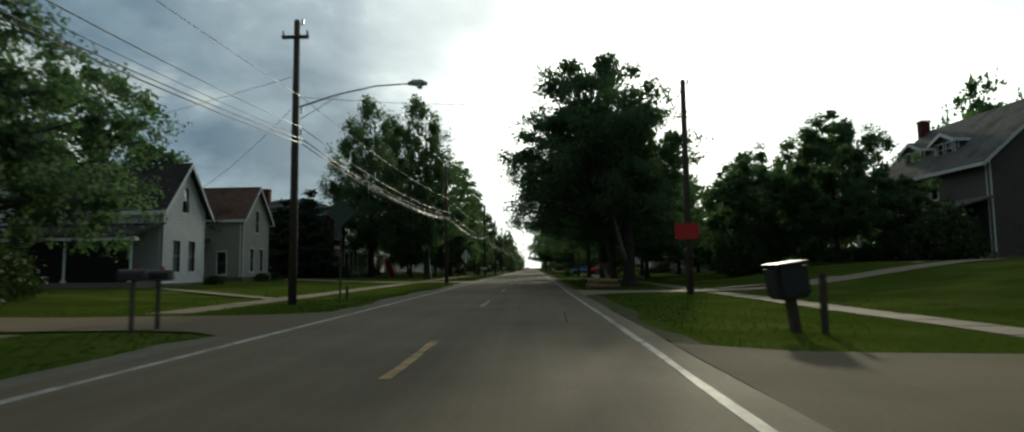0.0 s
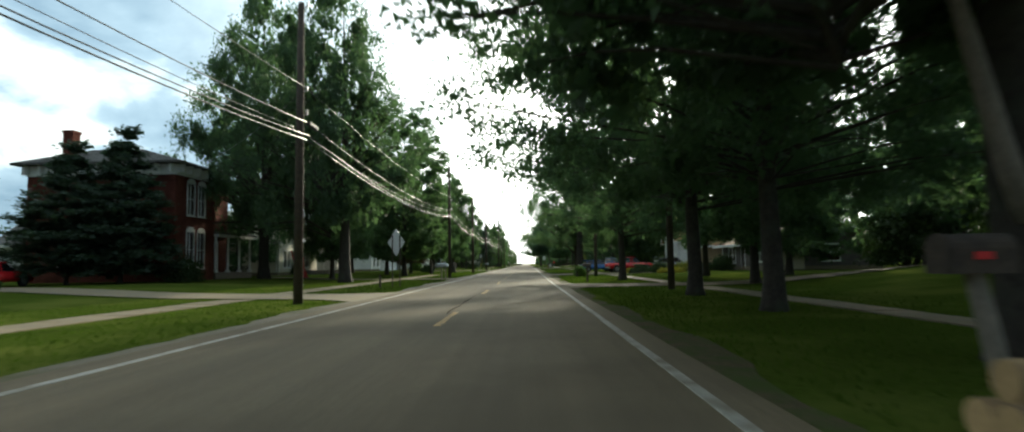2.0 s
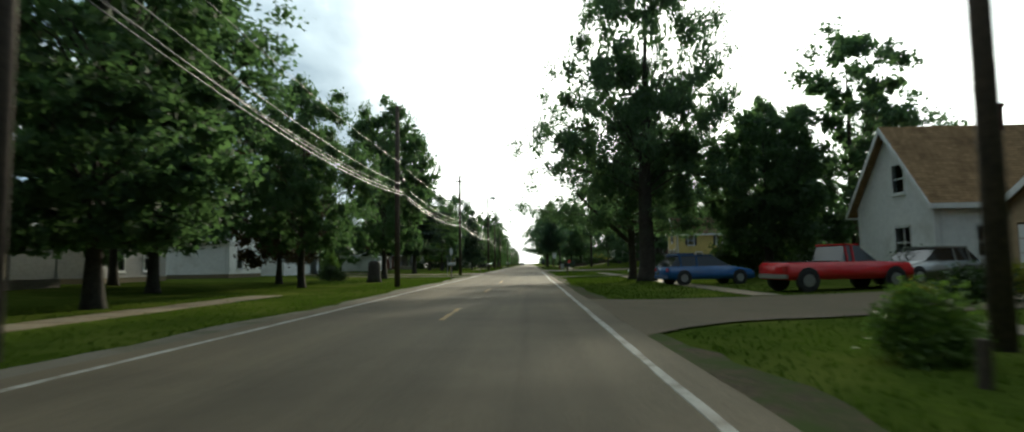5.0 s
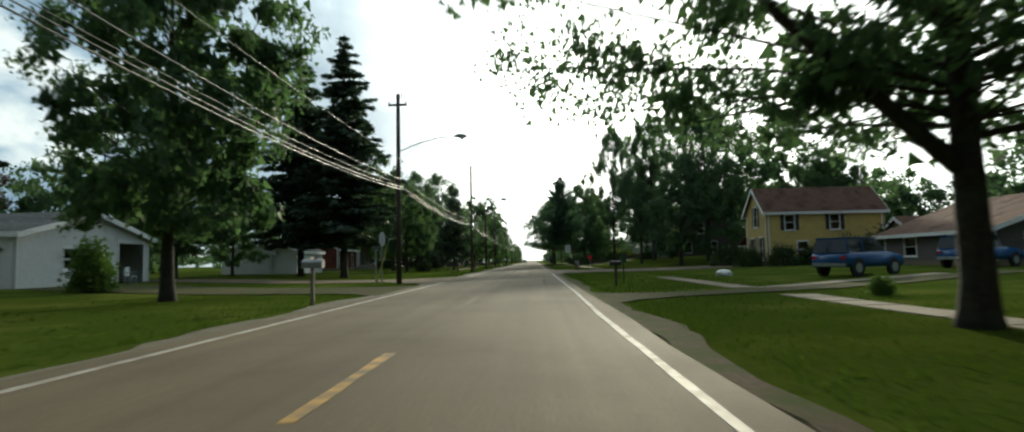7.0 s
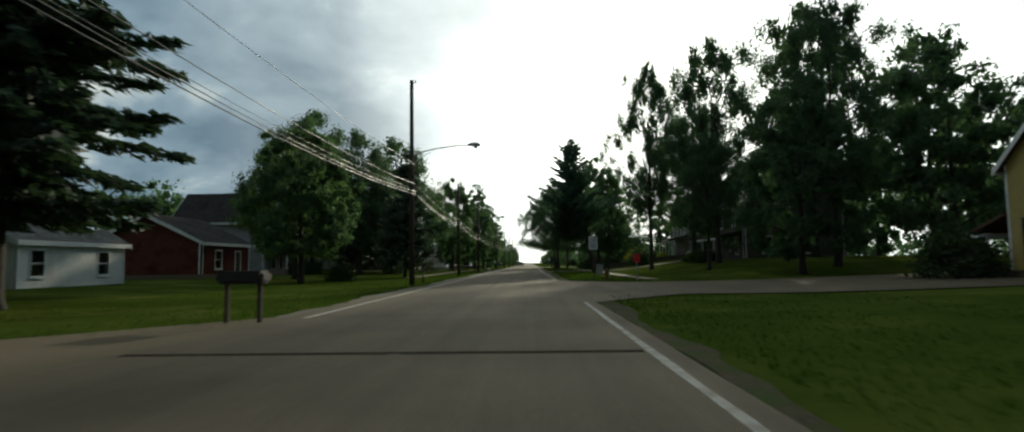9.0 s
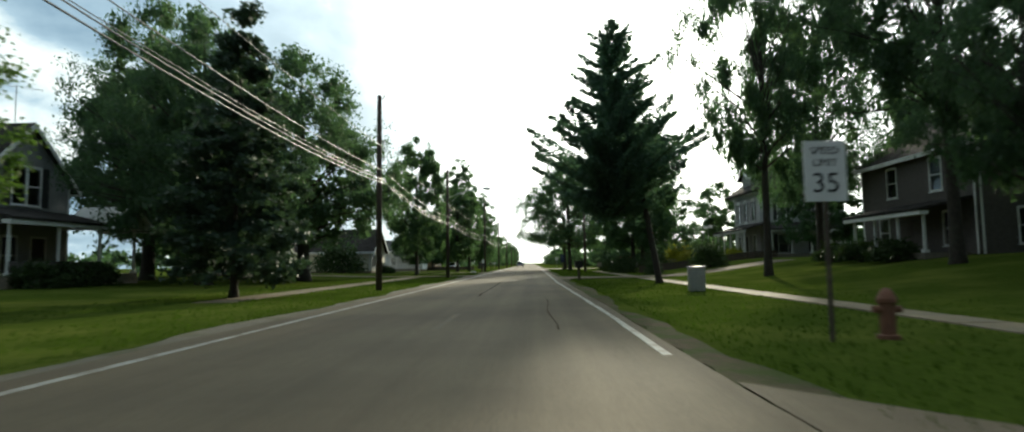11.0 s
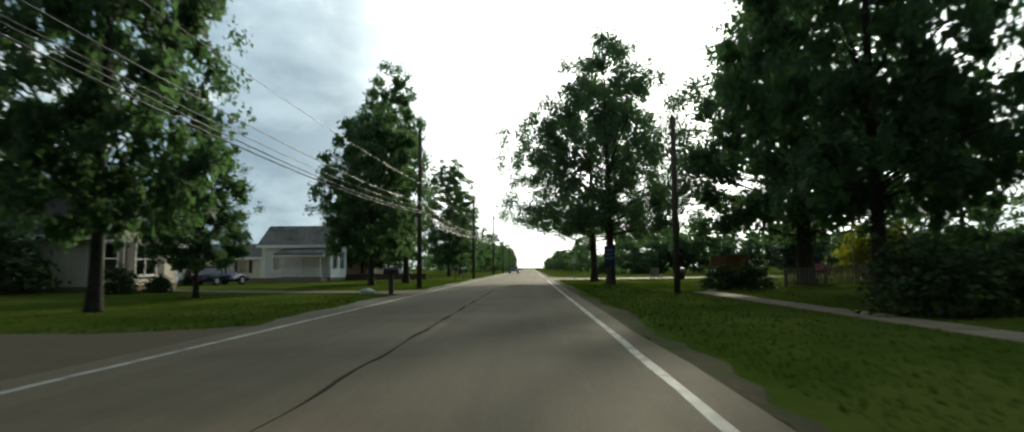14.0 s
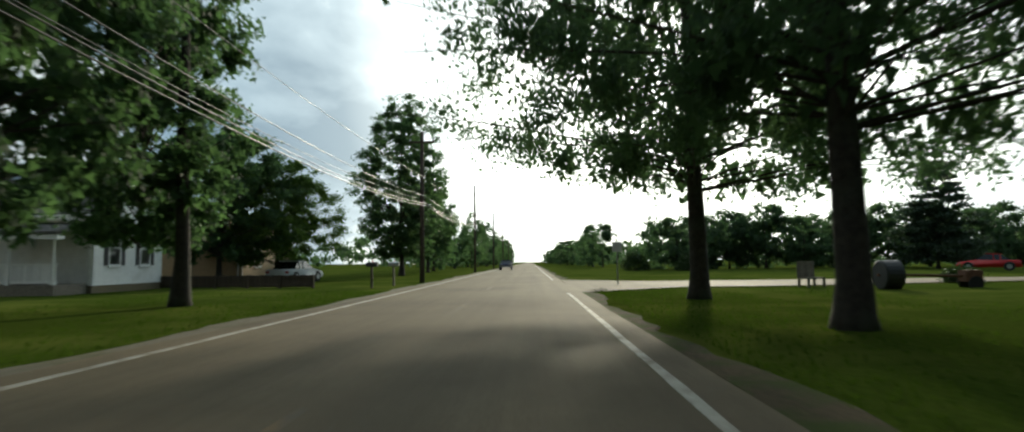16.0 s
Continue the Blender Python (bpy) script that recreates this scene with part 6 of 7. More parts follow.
# ---- roadside things ----
def mailbox(x, y, label, turn=90.0, size=1.0, body=None, post=None, post_w=0.05, height=1.05, flag=True):
    """A domed mailbox on a post: body with door and flag."""
    m = thing("mailbox", (x, y, ground_z(x, y)), label, "mailbox", "mailboxes", turn)
    part("post", one_box(-post_w, post_w, -post_w, post_w, -0.2, height, 0.008), post or OLD_WOOD, m)
    w, l, h = 0.1 * size, 0.27 * size, 0.13 * size
    prof = [(-w, 0), (w, 0), (w, h)] + [(w * math.cos(t * math.pi / 8), h + w * math.sin(t * math.pi / 8)) for t in range(1, 8)] + [(-w, h)]
    bm = bmesh.new()
    prism(bm, [(p, q + height) for p, q in prof], "x", -l, l)
    b = part("box", bm, body or STEEL, m)
    bm = bmesh.new()
    prism(bm, [(p * 1.05, q * 1.02 + height) for p, q in prof], "x", l, l + 0.02)
    part("lid", bm, body or STEEL, b)
    if flag:
        part("flag", one_box(-0.02, 0.06, w + 0.004, w + 0.012, height + h * 0.6, height + h + 0.16), RED, b, "small red flag")
    return m


def post_and_box(x, y, label, w, z0, z1, post_to, material, turn=0.0, lean=0.0):
    """A large boxed newspaper and letter stand on a thick post."""
    m = thing("mailbox", (x, y, ground_z(x, y)), label, "mailbox", "mailboxes", turn)
    m.rotation_euler.y = radians(lean)
    part("post", one_box(-0.08, 0.08, -0.08, 0.08, -0.2, post_to, 0.01), POLE_WOOD, m)
    part("box", one_box(-w / 2, w / 2, -0.3, 0.3, z0, z1, 0.05), material, m)
    part("roof", one_box(-w / 2 - 0.03, w / 2 + 0.03, -0.34, 0.34, z1, z1 + 0.04, 0.01), SHUTTER, m)
    part("lid", one_box(-w / 2 - 0.012, -w / 2 - 0.002, -0.2, 0.2, z0 + 0.08, z1 - 0.08), material, m)


def road_sign(x, y, w, h, z, face, label, shape="rect", posts=1, turn=0.0, post_h=None, bars=0, post_mat=None):
    s = thing("road_sign", (x, y, ground_z(x, y)), label, "sign", turn=turn)
    if shape == "diamond":
        pts = [(0, z - h / 2), (w / 2, z), (0, z + h / 2), (-w / 2, z)]
    elif shape == "octagon":
        pts = [(w / 2 * math.cos((k + 0.5) * math.pi / 4) * 1.08, z + h / 2 * math.sin((k + 0.5) * math.pi / 4) * 1.08) for k in range(8)]
    else:
        pts = [(-w / 2, z - h / 2), (w / 2, z - h / 2), (w / 2, z + h / 2), (-w / 2, z + h / 2)]
    bm = bmesh.new()
    prism(bm, pts, "y", -0.012, 0.012)
    pl = part("plate", bm, face, s)
    offs = (0,) if posts == 1 else (-w * 0.22, w * 0.22)
    for o in offs:
        bm = bmesh.new()
        y0, y1 = (0.016, 0.05) if posts == 1 else (-0.05, -0.014)
        box(bm, o - 0.03, o + 0.03, y0, y1, -0.3, post_h or z + h * 0.3)
        part("post", bm, post_mat or STEEL, s)
    for k in range(bars):
        zz = z + h * 0.3 - k * h * 0.2
        part("lettering", one_box(-w * 0.36, w * (0.36 - 0.12 * (k % 2)), -0.018, -0.013, zz - h * 0.05, zz + h * 0.05), SIGN_MARK, pl, "pale unreadable lettering bar")
    return s


def roadside():
    mailbox(-6.5, 12.3, "metal mailbox on a thin dark post", 0, 1.0, BLACK, POLE_WOOD, 0.035)
    mailbox(-6.15, 12.6, "second metal mailbox on a thin dark post", 0, 0.9, BLACK, POLE_WOOD, 0.035)
    mailbox(-4.75, 78.6, "pale grey mailbox on a wooden post", 0, 1.25, STEEL)
    mailbox(-4.6, 79.5, "smaller white mailbox on a wooden post", 0, 0.85, WHITE_PLASTIC)
    mailbox(-4.6, 129.8, "grey mailbox on a pale wooden post", 0, 1.1, STEEL, OLD_WOOD, 0.05, 1.1)
    mailbox(-4.7, 257.2, "black mailbox on a thick dark post", 0, 1.3, BLACK, POLE_WOOD, 0.1, 0.95)
    mailbox(-5.4, 293.8, "pale mailbox on a post", 0, 1.0, STEEL)
    mailbox(-5.9, 291.2, "black mailbox on a post", 0, 1.0, BLACK, POLE_WOOD)
    mailbox(5.45, 69.1, "dark brown mailbox on a wooden post", 180, 0.85, POLE_WOOD, POLE_WOOD, 0.05, 0.95, False)
    mailbox(5.5, 139.0, "dark mailbox on a wooden post", 180, 0.9, BLACK, POLE_WOOD, 0.05, 0.9, False)
    post_and_box(6.35, 11.3, "large dark mailbox stand on a leaning post", 0.56, 0.62, 1.22, 0.7, BLACK, 4, -8)
    post_and_box(4.9, 220.3, "large black mailbox stand on a thick post", 0.52, 0.82, 1.24, 0.9, BLACK, 3)
    m = thing("mailbox", (5.95, 37.3, ground_z(5.95, 37.3)), "worn grey mailbox on a leaning post behind cut logs", "mailbox", "mailboxes")
    part("post", one_tube([(0.25, 0, -0.2), (0.0, 0, 1.1)], [0.1, 0.085], 8), OLD_WOOD, m)
    prof = [(-0.17, 1.05), (0.17, 1.05), (0.17, 1.28)] + [(0.17 * math.cos(k * math.pi / 8), 1.28 + 0.14 * math.sin(k * math.pi / 8)) for k in range(1, 8)] + [(-0.17, 1.28)]
    bm = bmesh.new()
    prism(bm, prof, "x", -0.3, 0.3)
    b = part("box", bm, POLE_WOOD, m)
    bm = bmesh.new()
    prism(bm, [(q * 1.04, 1.05 + (z - 1.05) * 1.03) for q, z in prof], "x", -0.325, -0.302)
    part("lid", bm, POLE_WOOD, b)
    part("flag", one_box(-0.1, 0.06, -0.19, -0.175, 1.18, 1.25), RED, b, "small red flag")
    # long newspaper and mailbox rack
    r = thing("mailbox", (-4.2, 158.2, 0), "wide dark mailbox rack on two posts", "mailbox", "mailboxes")
    for o in (-0.35, 0.35):
        part("post", one_box(o - 0.04, o + 0.04, -0.04, 0.04, -0.2, 0.9), POLE_WOOD, r)
    part("box", one_box(-0.5, 0.5, -0.25, 0.25, 0.85, 1.12, 0.06), BLACK, r)
    # signs
    road_sign(-5.5, 22.6, 1.12, 1.12, 3.35, GREEN_SIGN, "dark back of a diamond warning sign on one post", "diamond", turn=8, post_mat=POLE_WOOD)
    road_sign(-5.62, 66.2, 0.97, 1.58, 2.5, SIGN_BACK, "bare aluminium back of a diamond sign on two posts", "diamond", 2, post_h=2.9, post_mat=POLE_WOOD)
    # red board propped on the lawn
    b = thing("leaning_board", (-18.5, 86.0, ground_z(-18.5, 86.0)), "tall bright red board leaning beside a dark tree trunk", "board", turn=25)
    bm = bmesh.new()
    prism(bm, [(-0.05, -0.05), (0.72, -0.05), (0.62, 0.35), (0.1, 2.0), (-0.12, 2.42), (-0.78, 2.46), (-0.74, 2.1)], "y", -0.04, 0.04)
    part("panel", bm, RED, b)
    for p, q in ((-0.05, -0.78), (0.72, -0.08)):
        bm = bmesh.new()
        prism(bm, [(p - 0.03, -0.05), (p + 0.03, -0.05), (q + 0.03, 2.4), (q - 0.03, 2.4)], "y", -0.09, -0.042)
        part("rim", bm, RED, b)
    part("prop", one_box(-0.5, -0.42, 0.045, 0.12, -0.1, 1.75), POLE_WOOD, b, "dark wooden prop")
    road_sign(-6.9, 147.4, 0.42, 0.8, 2.6, SIGN_BACK, "pale back of a small rounded sign by the side street", "octagon", turn=50)
    road_sign(-7.3, 147.6, 0.62, 0.2, 2.1, GREEN_SIGN, "small green street sign on a thin post", turn=50, bars=1, post_h=2.0)
    road_sign(8.2, 26.3, 1.0, 0.66, 2.68, RED, "plain bright red board fixed to a utility pole", post_h=2.6, post_mat=POLE_WOOD)
    road_sign(6.3, 142.2, 0.3, 0.42, 1.2, GREEN_SIGN, "small dark sign on a thin post", post_mat=POLE_WOOD)
    limit = road_sign(6.15, 187.9, 0.61, 0.9, 2.5, WHITE_PLASTIC, "white speed limit sign reading 35 on a thin dark post", post_mat=POLE_WOOD)
    plate = next(c for c in limit.children if c.name.startswith("plate"))
    for words, size, dz in (("SPEED", 0.155, 0.3), ("LIMIT", 0.155, 0.12), ("35", 0.42, -0.19)):
        curve = bpy.data.curves.new("lettering", "FONT")
        curve.body, curve.size, curve.extrude = words, size, 0.002
        curve.align_x, curve.align_y = "CENTER", "CENTER"
        curve.materials.append(BLACK)
        ob = new("lettering", curve)
        ob.parent = plate
        ob.matrix_basis = pose(0, -0.016, 2.5 + dz, 90)
    road_sign(8.5, 184.3, 0.4, 0.5, 1.4, RED, "small red board on a low post")
    road_sign(5.65, 258.5, 0.52, 1.0, 1.73, BLUE_SIGN, "dark blue sign with pale lettering on a post", bars=3, post_mat=POLE_WOOD)
    road_sign(-5.3, 268.0, 0.4, 0.55, 1.5, WHITE_PLASTIC, "small white sign on a post by a narrow tree")
    road_sign(6.2, 292, 0.5, 0.5, 1.9, SIGN_BACK, "pale road sign at the side street")
    for x, y, h, lab in ((6.7, 10.95, 1.05, "low wooden post beside a mailbox stand"), (-5.9, 24.8, 0.55, "short dark marker post on the verge"), (-5.1, 184.8, 1.0, "thin dark post on the verge"),
                         (6.1, 84.9, 0.45, "short wooden stump post on the verge"), (-6.2, 64.8, 0.7, "dark marker post on the verge")):
        ob = part("marker_post", one_box(-0.05, 0.05, -0.05, 0.05, -0.2, h, 0.01), POLE_WOOD)
        ob.location = (x, y, 0)
        tagged(ob, lab, "post")
    # stump
    s = part("tree_stump", one_tube([(0, 0, -0.1), (0, 0, 0.3), (0.02, 0, 1.35), (0.02, 0.02, 1.4)], [0.62, 0.48, 0.44, 0.36], 14), BARK, smooth=True)
    s.location = (-9.3, 123, 0)
    tagged(s, "thick bark-covered tree stump on the lawn", "stump")
    # log pile
    rng = random.Random(2)
    for k, (x0, x1, y, z, r) in enumerate(((4.95, 6.6, 35.9, 0.14, 0.15), (4.8, 6.3, 36.25, 0.15, 0.16), (5.25, 6.45, 35.95, 0.41, 0.14), (4.85, 6.2, 36.6, 0.14, 0.14), (4.9, 6.1, 36.4, 0.42, 0.14))):
        lg = thing("log", (-0.1, -0.95, 0), "pale cut log lying in a pile on the grass", "log", "logs in the pile")
        dy = rng.uniform(-0.12, 0.12)
        part("stem", one_tube([(x0, y, z), ((x0 + x1) / 2, y + dy * 0.5, z + 0.01), (x1, y + dy, z)], [r, r * 0.97, r * 0.92], 12), LOG_BARK, lg, smooth=True)
        for x, yy, rr, d in ((x0, y, r, -1), (x1, y + dy, r * 0.92, 1)):
            part("cut_end", one_tube([(x + d * 0.002, yy, z), (x + d * 0.012, yy, z)], rr * 0.96, 12), LOG_END, lg)
    # red slide
    s = thing("play_slide", (-18.8, 86.8, ground_z(-18.8, 86.8)), "red plastic children's slide with a pale top", "slide", turn=-20)
    part("chute", one_tube([(0.2, 0, 0.12), (-0.1, 0.3, 0.8), (-0.5, 0.7, 1.75), (-0.7, 0.95, 1.95)], [0.26, 0.28, 0.28, 0.26], 8), RED, s)
    part("top_panel", one_box(-1.0, -0.5, 0.7, 1.2, 1.6, 2.2, 0.05), WHITE_PLASTIC, s)
    for o in (0.75, 1.15):
        part("ladder_leg", one_tube([(-0.95, o, 0), (-0.7, o, 1.8)], 0.03, 6), STEEL, s)
    # grey cabinet, hydrant
    c = thing("utility_cabinet", (8.3, 203.5, ground_z(8.3, 203.5)), "grey metal utility cabinet on the lawn", "cabinet")
    part("casing", one_box(-0.29, 0.29, -0.25, 0.25, 0, 0.92, 0.02), STEEL, c)
    part("lid", one_box(-0.32, 0.32, -0.28, 0.28, 0.92, 0.98, 0.01), STEEL, c)
    hy = thing("fire_hydrant", (7.1, 188.2, 0), "dull red fire hydrant on the verge", "hydrant")
    part("barrel", one_tube([(0, 0, 0), (0, 0, 0.06), (0, 0, 0.07), (0, 0, 0.52), (0, 0, 0.54), (0, 0, 0.6), (0, 0, 0.7), (0, 0, 0.76)], [0.16, 0.16, 0.11, 0.11, 0.14, 0.14, 0.09, 0.03], 14), RUST, hy, smooth=False)
    for d in (-1, 1):
        part("nozzle", one_tube([(d * 0.09, 0, 0.44), (d * 0.2, 0, 0.44)], 0.055, 10), RUST, hy)
    # boulder and white scraps
    for x, y, r, mt, nm, lab in ((-5.75, 257.0, 0.27, STONE, "boulder", "white boulder at the edge of a drive"), (13.6, 150.2, 0.36, WHITE_PLASTIC, "tarpaulin", "crumpled white sheet lying on the grass")):
        bm = bmesh.new()
        bmesh.ops.create_icosphere(bm, subdivisions=3, radius=1.0)
        for v in bm.verts:
            k = 1 + 0.28 * noise.noise(v.co * 1.7 + Vector((x, y, 0))) + 0.08 * noise.noise(v.co * 5)
            v.co = Vector((v.co.x * r * 1.35, v.co.y * r, max(v.co.z, -0.55) * r * 0.75)) * k
        ob = part(nm, bm, mt, smooth=True)
        ob.location = (x, y, r * 0.35)
        tagged(ob, lab, nm)
    # white garden chair
    c = thing("garden_chair", (-21.6, 147.0, ground_z(-21.6, 147)), "white plastic garden chair by the open doorway", "chair", turn=90)
    part("seat", one_box(-0.24, 0.24, -0.24, 0.24, 0.42, 0.46, 0.015), WHITE_PLASTIC, c)
    bm = bmesh.new()
    for k in range(5):
        box(bm, -0.22 + k * 0.095, -0.16 + k * 0.095, 0.22, 0.25, 0.46, 0.9)
    box(bm, -0.24, 0.24, 0.215, 0.255, 0.88, 0.95)
    part("backrest", bm, WHITE_PLASTIC, c)
    for a in (-0.21, 0.21):
        for b in (-0.21, 0.21):
            part("leg", one_tube([(a, b, 0), (a, b, 0.43)], 0.02, 6), WHITE_PLASTIC, c)
        part("armrest", one_box(a - 0.03, a + 0.03, -0.24, 0.24, 0.64, 0.67, 0.008), WHITE_PLASTIC, c)
    # wooden chairs, planter and barrel on the open lawn
    for x, y in ((13.7, 287.6),):
        c = thing("garden_chair", (x, y, 0), "dark wooden lawn chair standing on the grass", "chair", turn=20)
        part("seat", one_box(-0.45, 0.45, -0.3, 0.3, 0.36, 0.42, 0.01), OLD_WOOD, c)
        for k in range(5):
            part("back_slat", one_box(-0.45 + k * 0.185, -0.29 + k * 0.185, 0.28, 0.32, 0.42, 1.1), OLD_WOOD, c)
        for a in (-0.4, 0.4):
            for b in (-0.26, 0.26):
                part("leg", one_box(a - 0.04, a + 0.04, b - 0.04, b + 0.04, 0, 0.38), OLD_WOOD, c)
    # old land roller: a fat drum, its frame and a long drawbar with a box at the end
    p = thing("land_roller", (15.2, 284.6, 0), "old dark land roller with a long drawbar on the lawn", "farm roller")
    part("drum", one_tube([(-0.34, 0, 0.56), (-0.3, 0, 0.56), (0.3, 0, 0.56), (0.34, 0, 0.56)], [0.5, 0.56, 0.56, 0.5], 22), BLACK, p, smooth=False)
    part("axle", one_tube([(-0.42, 0, 0.56), (0.46, 0, 0.56)], 0.05, 8), RUST, p)
    part("drawbar", one_tube([(0.44, 0, 0.56), (2.8, -0.25, 0.5)], 0.045, 8), RUST, p)
    part("seat_box", one_box(2.5, 3.1, -0.5, 0.0, 0.3, 0.72, 0.03), RUST, p, "low brown wooden box")
    for d in (-0.52, 0.02):
        part("small_wheel", one_tube([(2.8, d - 0.04, 0.24), (2.8, d + 0.04, 0.24)], 0.26, 16), RUBBER, p)
    # farm wagon
    w = thing("farm_wagon", (15.75, 272.3, 0), "old rust-brown farm wagon on large dark wheels", "wagon", turn=98)
    part("bed", one_box(-1.2, 1.2, -0.8, 0.8, 0.95, 1.05, 0.02), RUST, w)
    for d in (-0.82, 0.76):
        part("side_board", one_box(-1.2, 1.2, d, d + 0.06, 1.05, 1.95), RUST, w)
    for d in (-1.2, 1.14):
        part("end_board", one_box(d, d + 0.06, -0.76, 0.76, 1.05, 1.95), RUST, w)
    for a in (-0.8, 0.85):
        for b in (-0.95, 0.95):
            wheel = part("wheel", one_tube([(a, b - 0.09, 0.55), (a, b + 0.09, 0.55)], 0.55, 20), RUBBER, w)
            part("hub", one_tube([(a, b - 0.11, 0.55), (a, b + 0.11, 0.55)], 0.16, 12), RUST, wheel)
    part("drawbar", one_tube([(-1.2, 0, 0.7), (-2.6, 0, 0.45)], 0.05, 6), RUST, w)
    # cutting of flags
    for x, y, z, mt, lab in ((17.0, 258.0, 0, RED, "small red flag on a tall thin pole"), (23.3, 256.5, 3.6, WHITE_PLASTIC, "small pale flag on a porch rail pole"), (23.4, 254.8, 3.6, WHITE_PLASTIC, "second pale flag on a porch rail pole")):
        zz = ground_z(x, y) if z == 0 else z
        top = 4.6 if z == 0 else 2.0
        f = thing("flag", (x, y, zz), lab, "flag")
        part("staff", one_tube([(0, 0, -0.1), (0, 0, top)], 0.02, 6), STEEL, f)
        bm = bmesh.new()
        n = 8
        vs = [[bm.verts.new((0.02 + 0.55 * k / n, 0.06 * math.sin(k * 1.3), top - 0.05 - j * 0.36 - 0.05 * k / n)) for k in range(n + 1)] for j in range(2)]
        for k in range(n):
            bm.faces.new((vs[0][k], vs[0][k + 1], vs[1][k + 1], vs[1][k]))
        bmesh.ops.solidify(bm, geom=bm.faces[:], thickness=0.008)
        part("cloth", bm, mt, f)


roadside()


def fence(x0, y0, x1, y1, label, height=1.0, gap=0.14, wdt=0.08, material=None, pointed=True):
    f = thing("fence", (x0, y0, 0), label, "fence", turn=math.degrees(math.atan2(y1 - y0, x1 - x0)))
    L = math.hypot(x1 - x0, y1 - y0)
    mt = material or OLD_WOOD

    def gz(s):
        return ground_z(x0 + (x1 - x0) * s / L, y0 + (y1 - y0) * s / L)
    n = int(L / 2.2) + 1
    for k in range(n + 1):
        s = L * k / n
        ob = part("post", one_box(-0.05, 0.05, 0.03, 0.13, -0.3, height * 0.95), mt, f)
        ob.location = (s, 0, gz(s))
    for zz in (0.25, 0.75):
        bm = bmesh.new()
        for k in range(n):
            s0, s1 = L * k / n, L * (k + 1) / n
            tube(bm, [(s0, 0.02, gz(s0) + height * zz), (s1, 0.02, gz(s1) + height * zz)], 0.035, 4)
        part("rail", bm, mt, f)
    me = None
    m = int(L / gap)
    rng = random.Random(int(x0 * 3 + y0))
    for k in range(min(m, 280)):
        if me is None:
            bm = bmesh.new()
            out = [(-wdt / 2, 0.05), (wdt / 2, 0.05), (wdt / 2, height * 0.92), (0, height if pointed else height * 0.92), (-wdt / 2, height * 0.92)]
            prism(bm, out, "y", -0.02, 0.0)
            ob = part("picket", bm, mt, f)
            me = ob.data
        else:
            ob = new("picket", me)
            ob.parent = f
        s = gap * (k + 0.5)
        ob.matrix_basis = pose(s, 0, gz(s) + rng.uniform(-0.02, 0.02), 0, rng.uniform(-1.2, 1.2), 0)


fence(14.8, 260.4, 24.5, 259.6, "weathered pale picket fence under dark trees", 0.95, 0.15, 0.09)
fence(12.5, 240.8, 25.5, 239.2, "low dark board fence along a lawn", 0.8, 0.16, 0.15, POLE_WOOD, False)
fence(-9.1, 292.2, -18.3, 293.8, "low dark board fence round a front lawn", 0.72, 0.16, 0.15, POLE_WOOD, False)
fence(-25.5, 91.5, -32, 91.6, "dark picket fence between two houses", 1.1, 0.15, 0.08, SHUTTER)
fence(-24.5, 278.6, -33.0, 279.0, "dark picket fence beside a low white house", 1.2, 0.15, 0.09, POLE_WOOD)


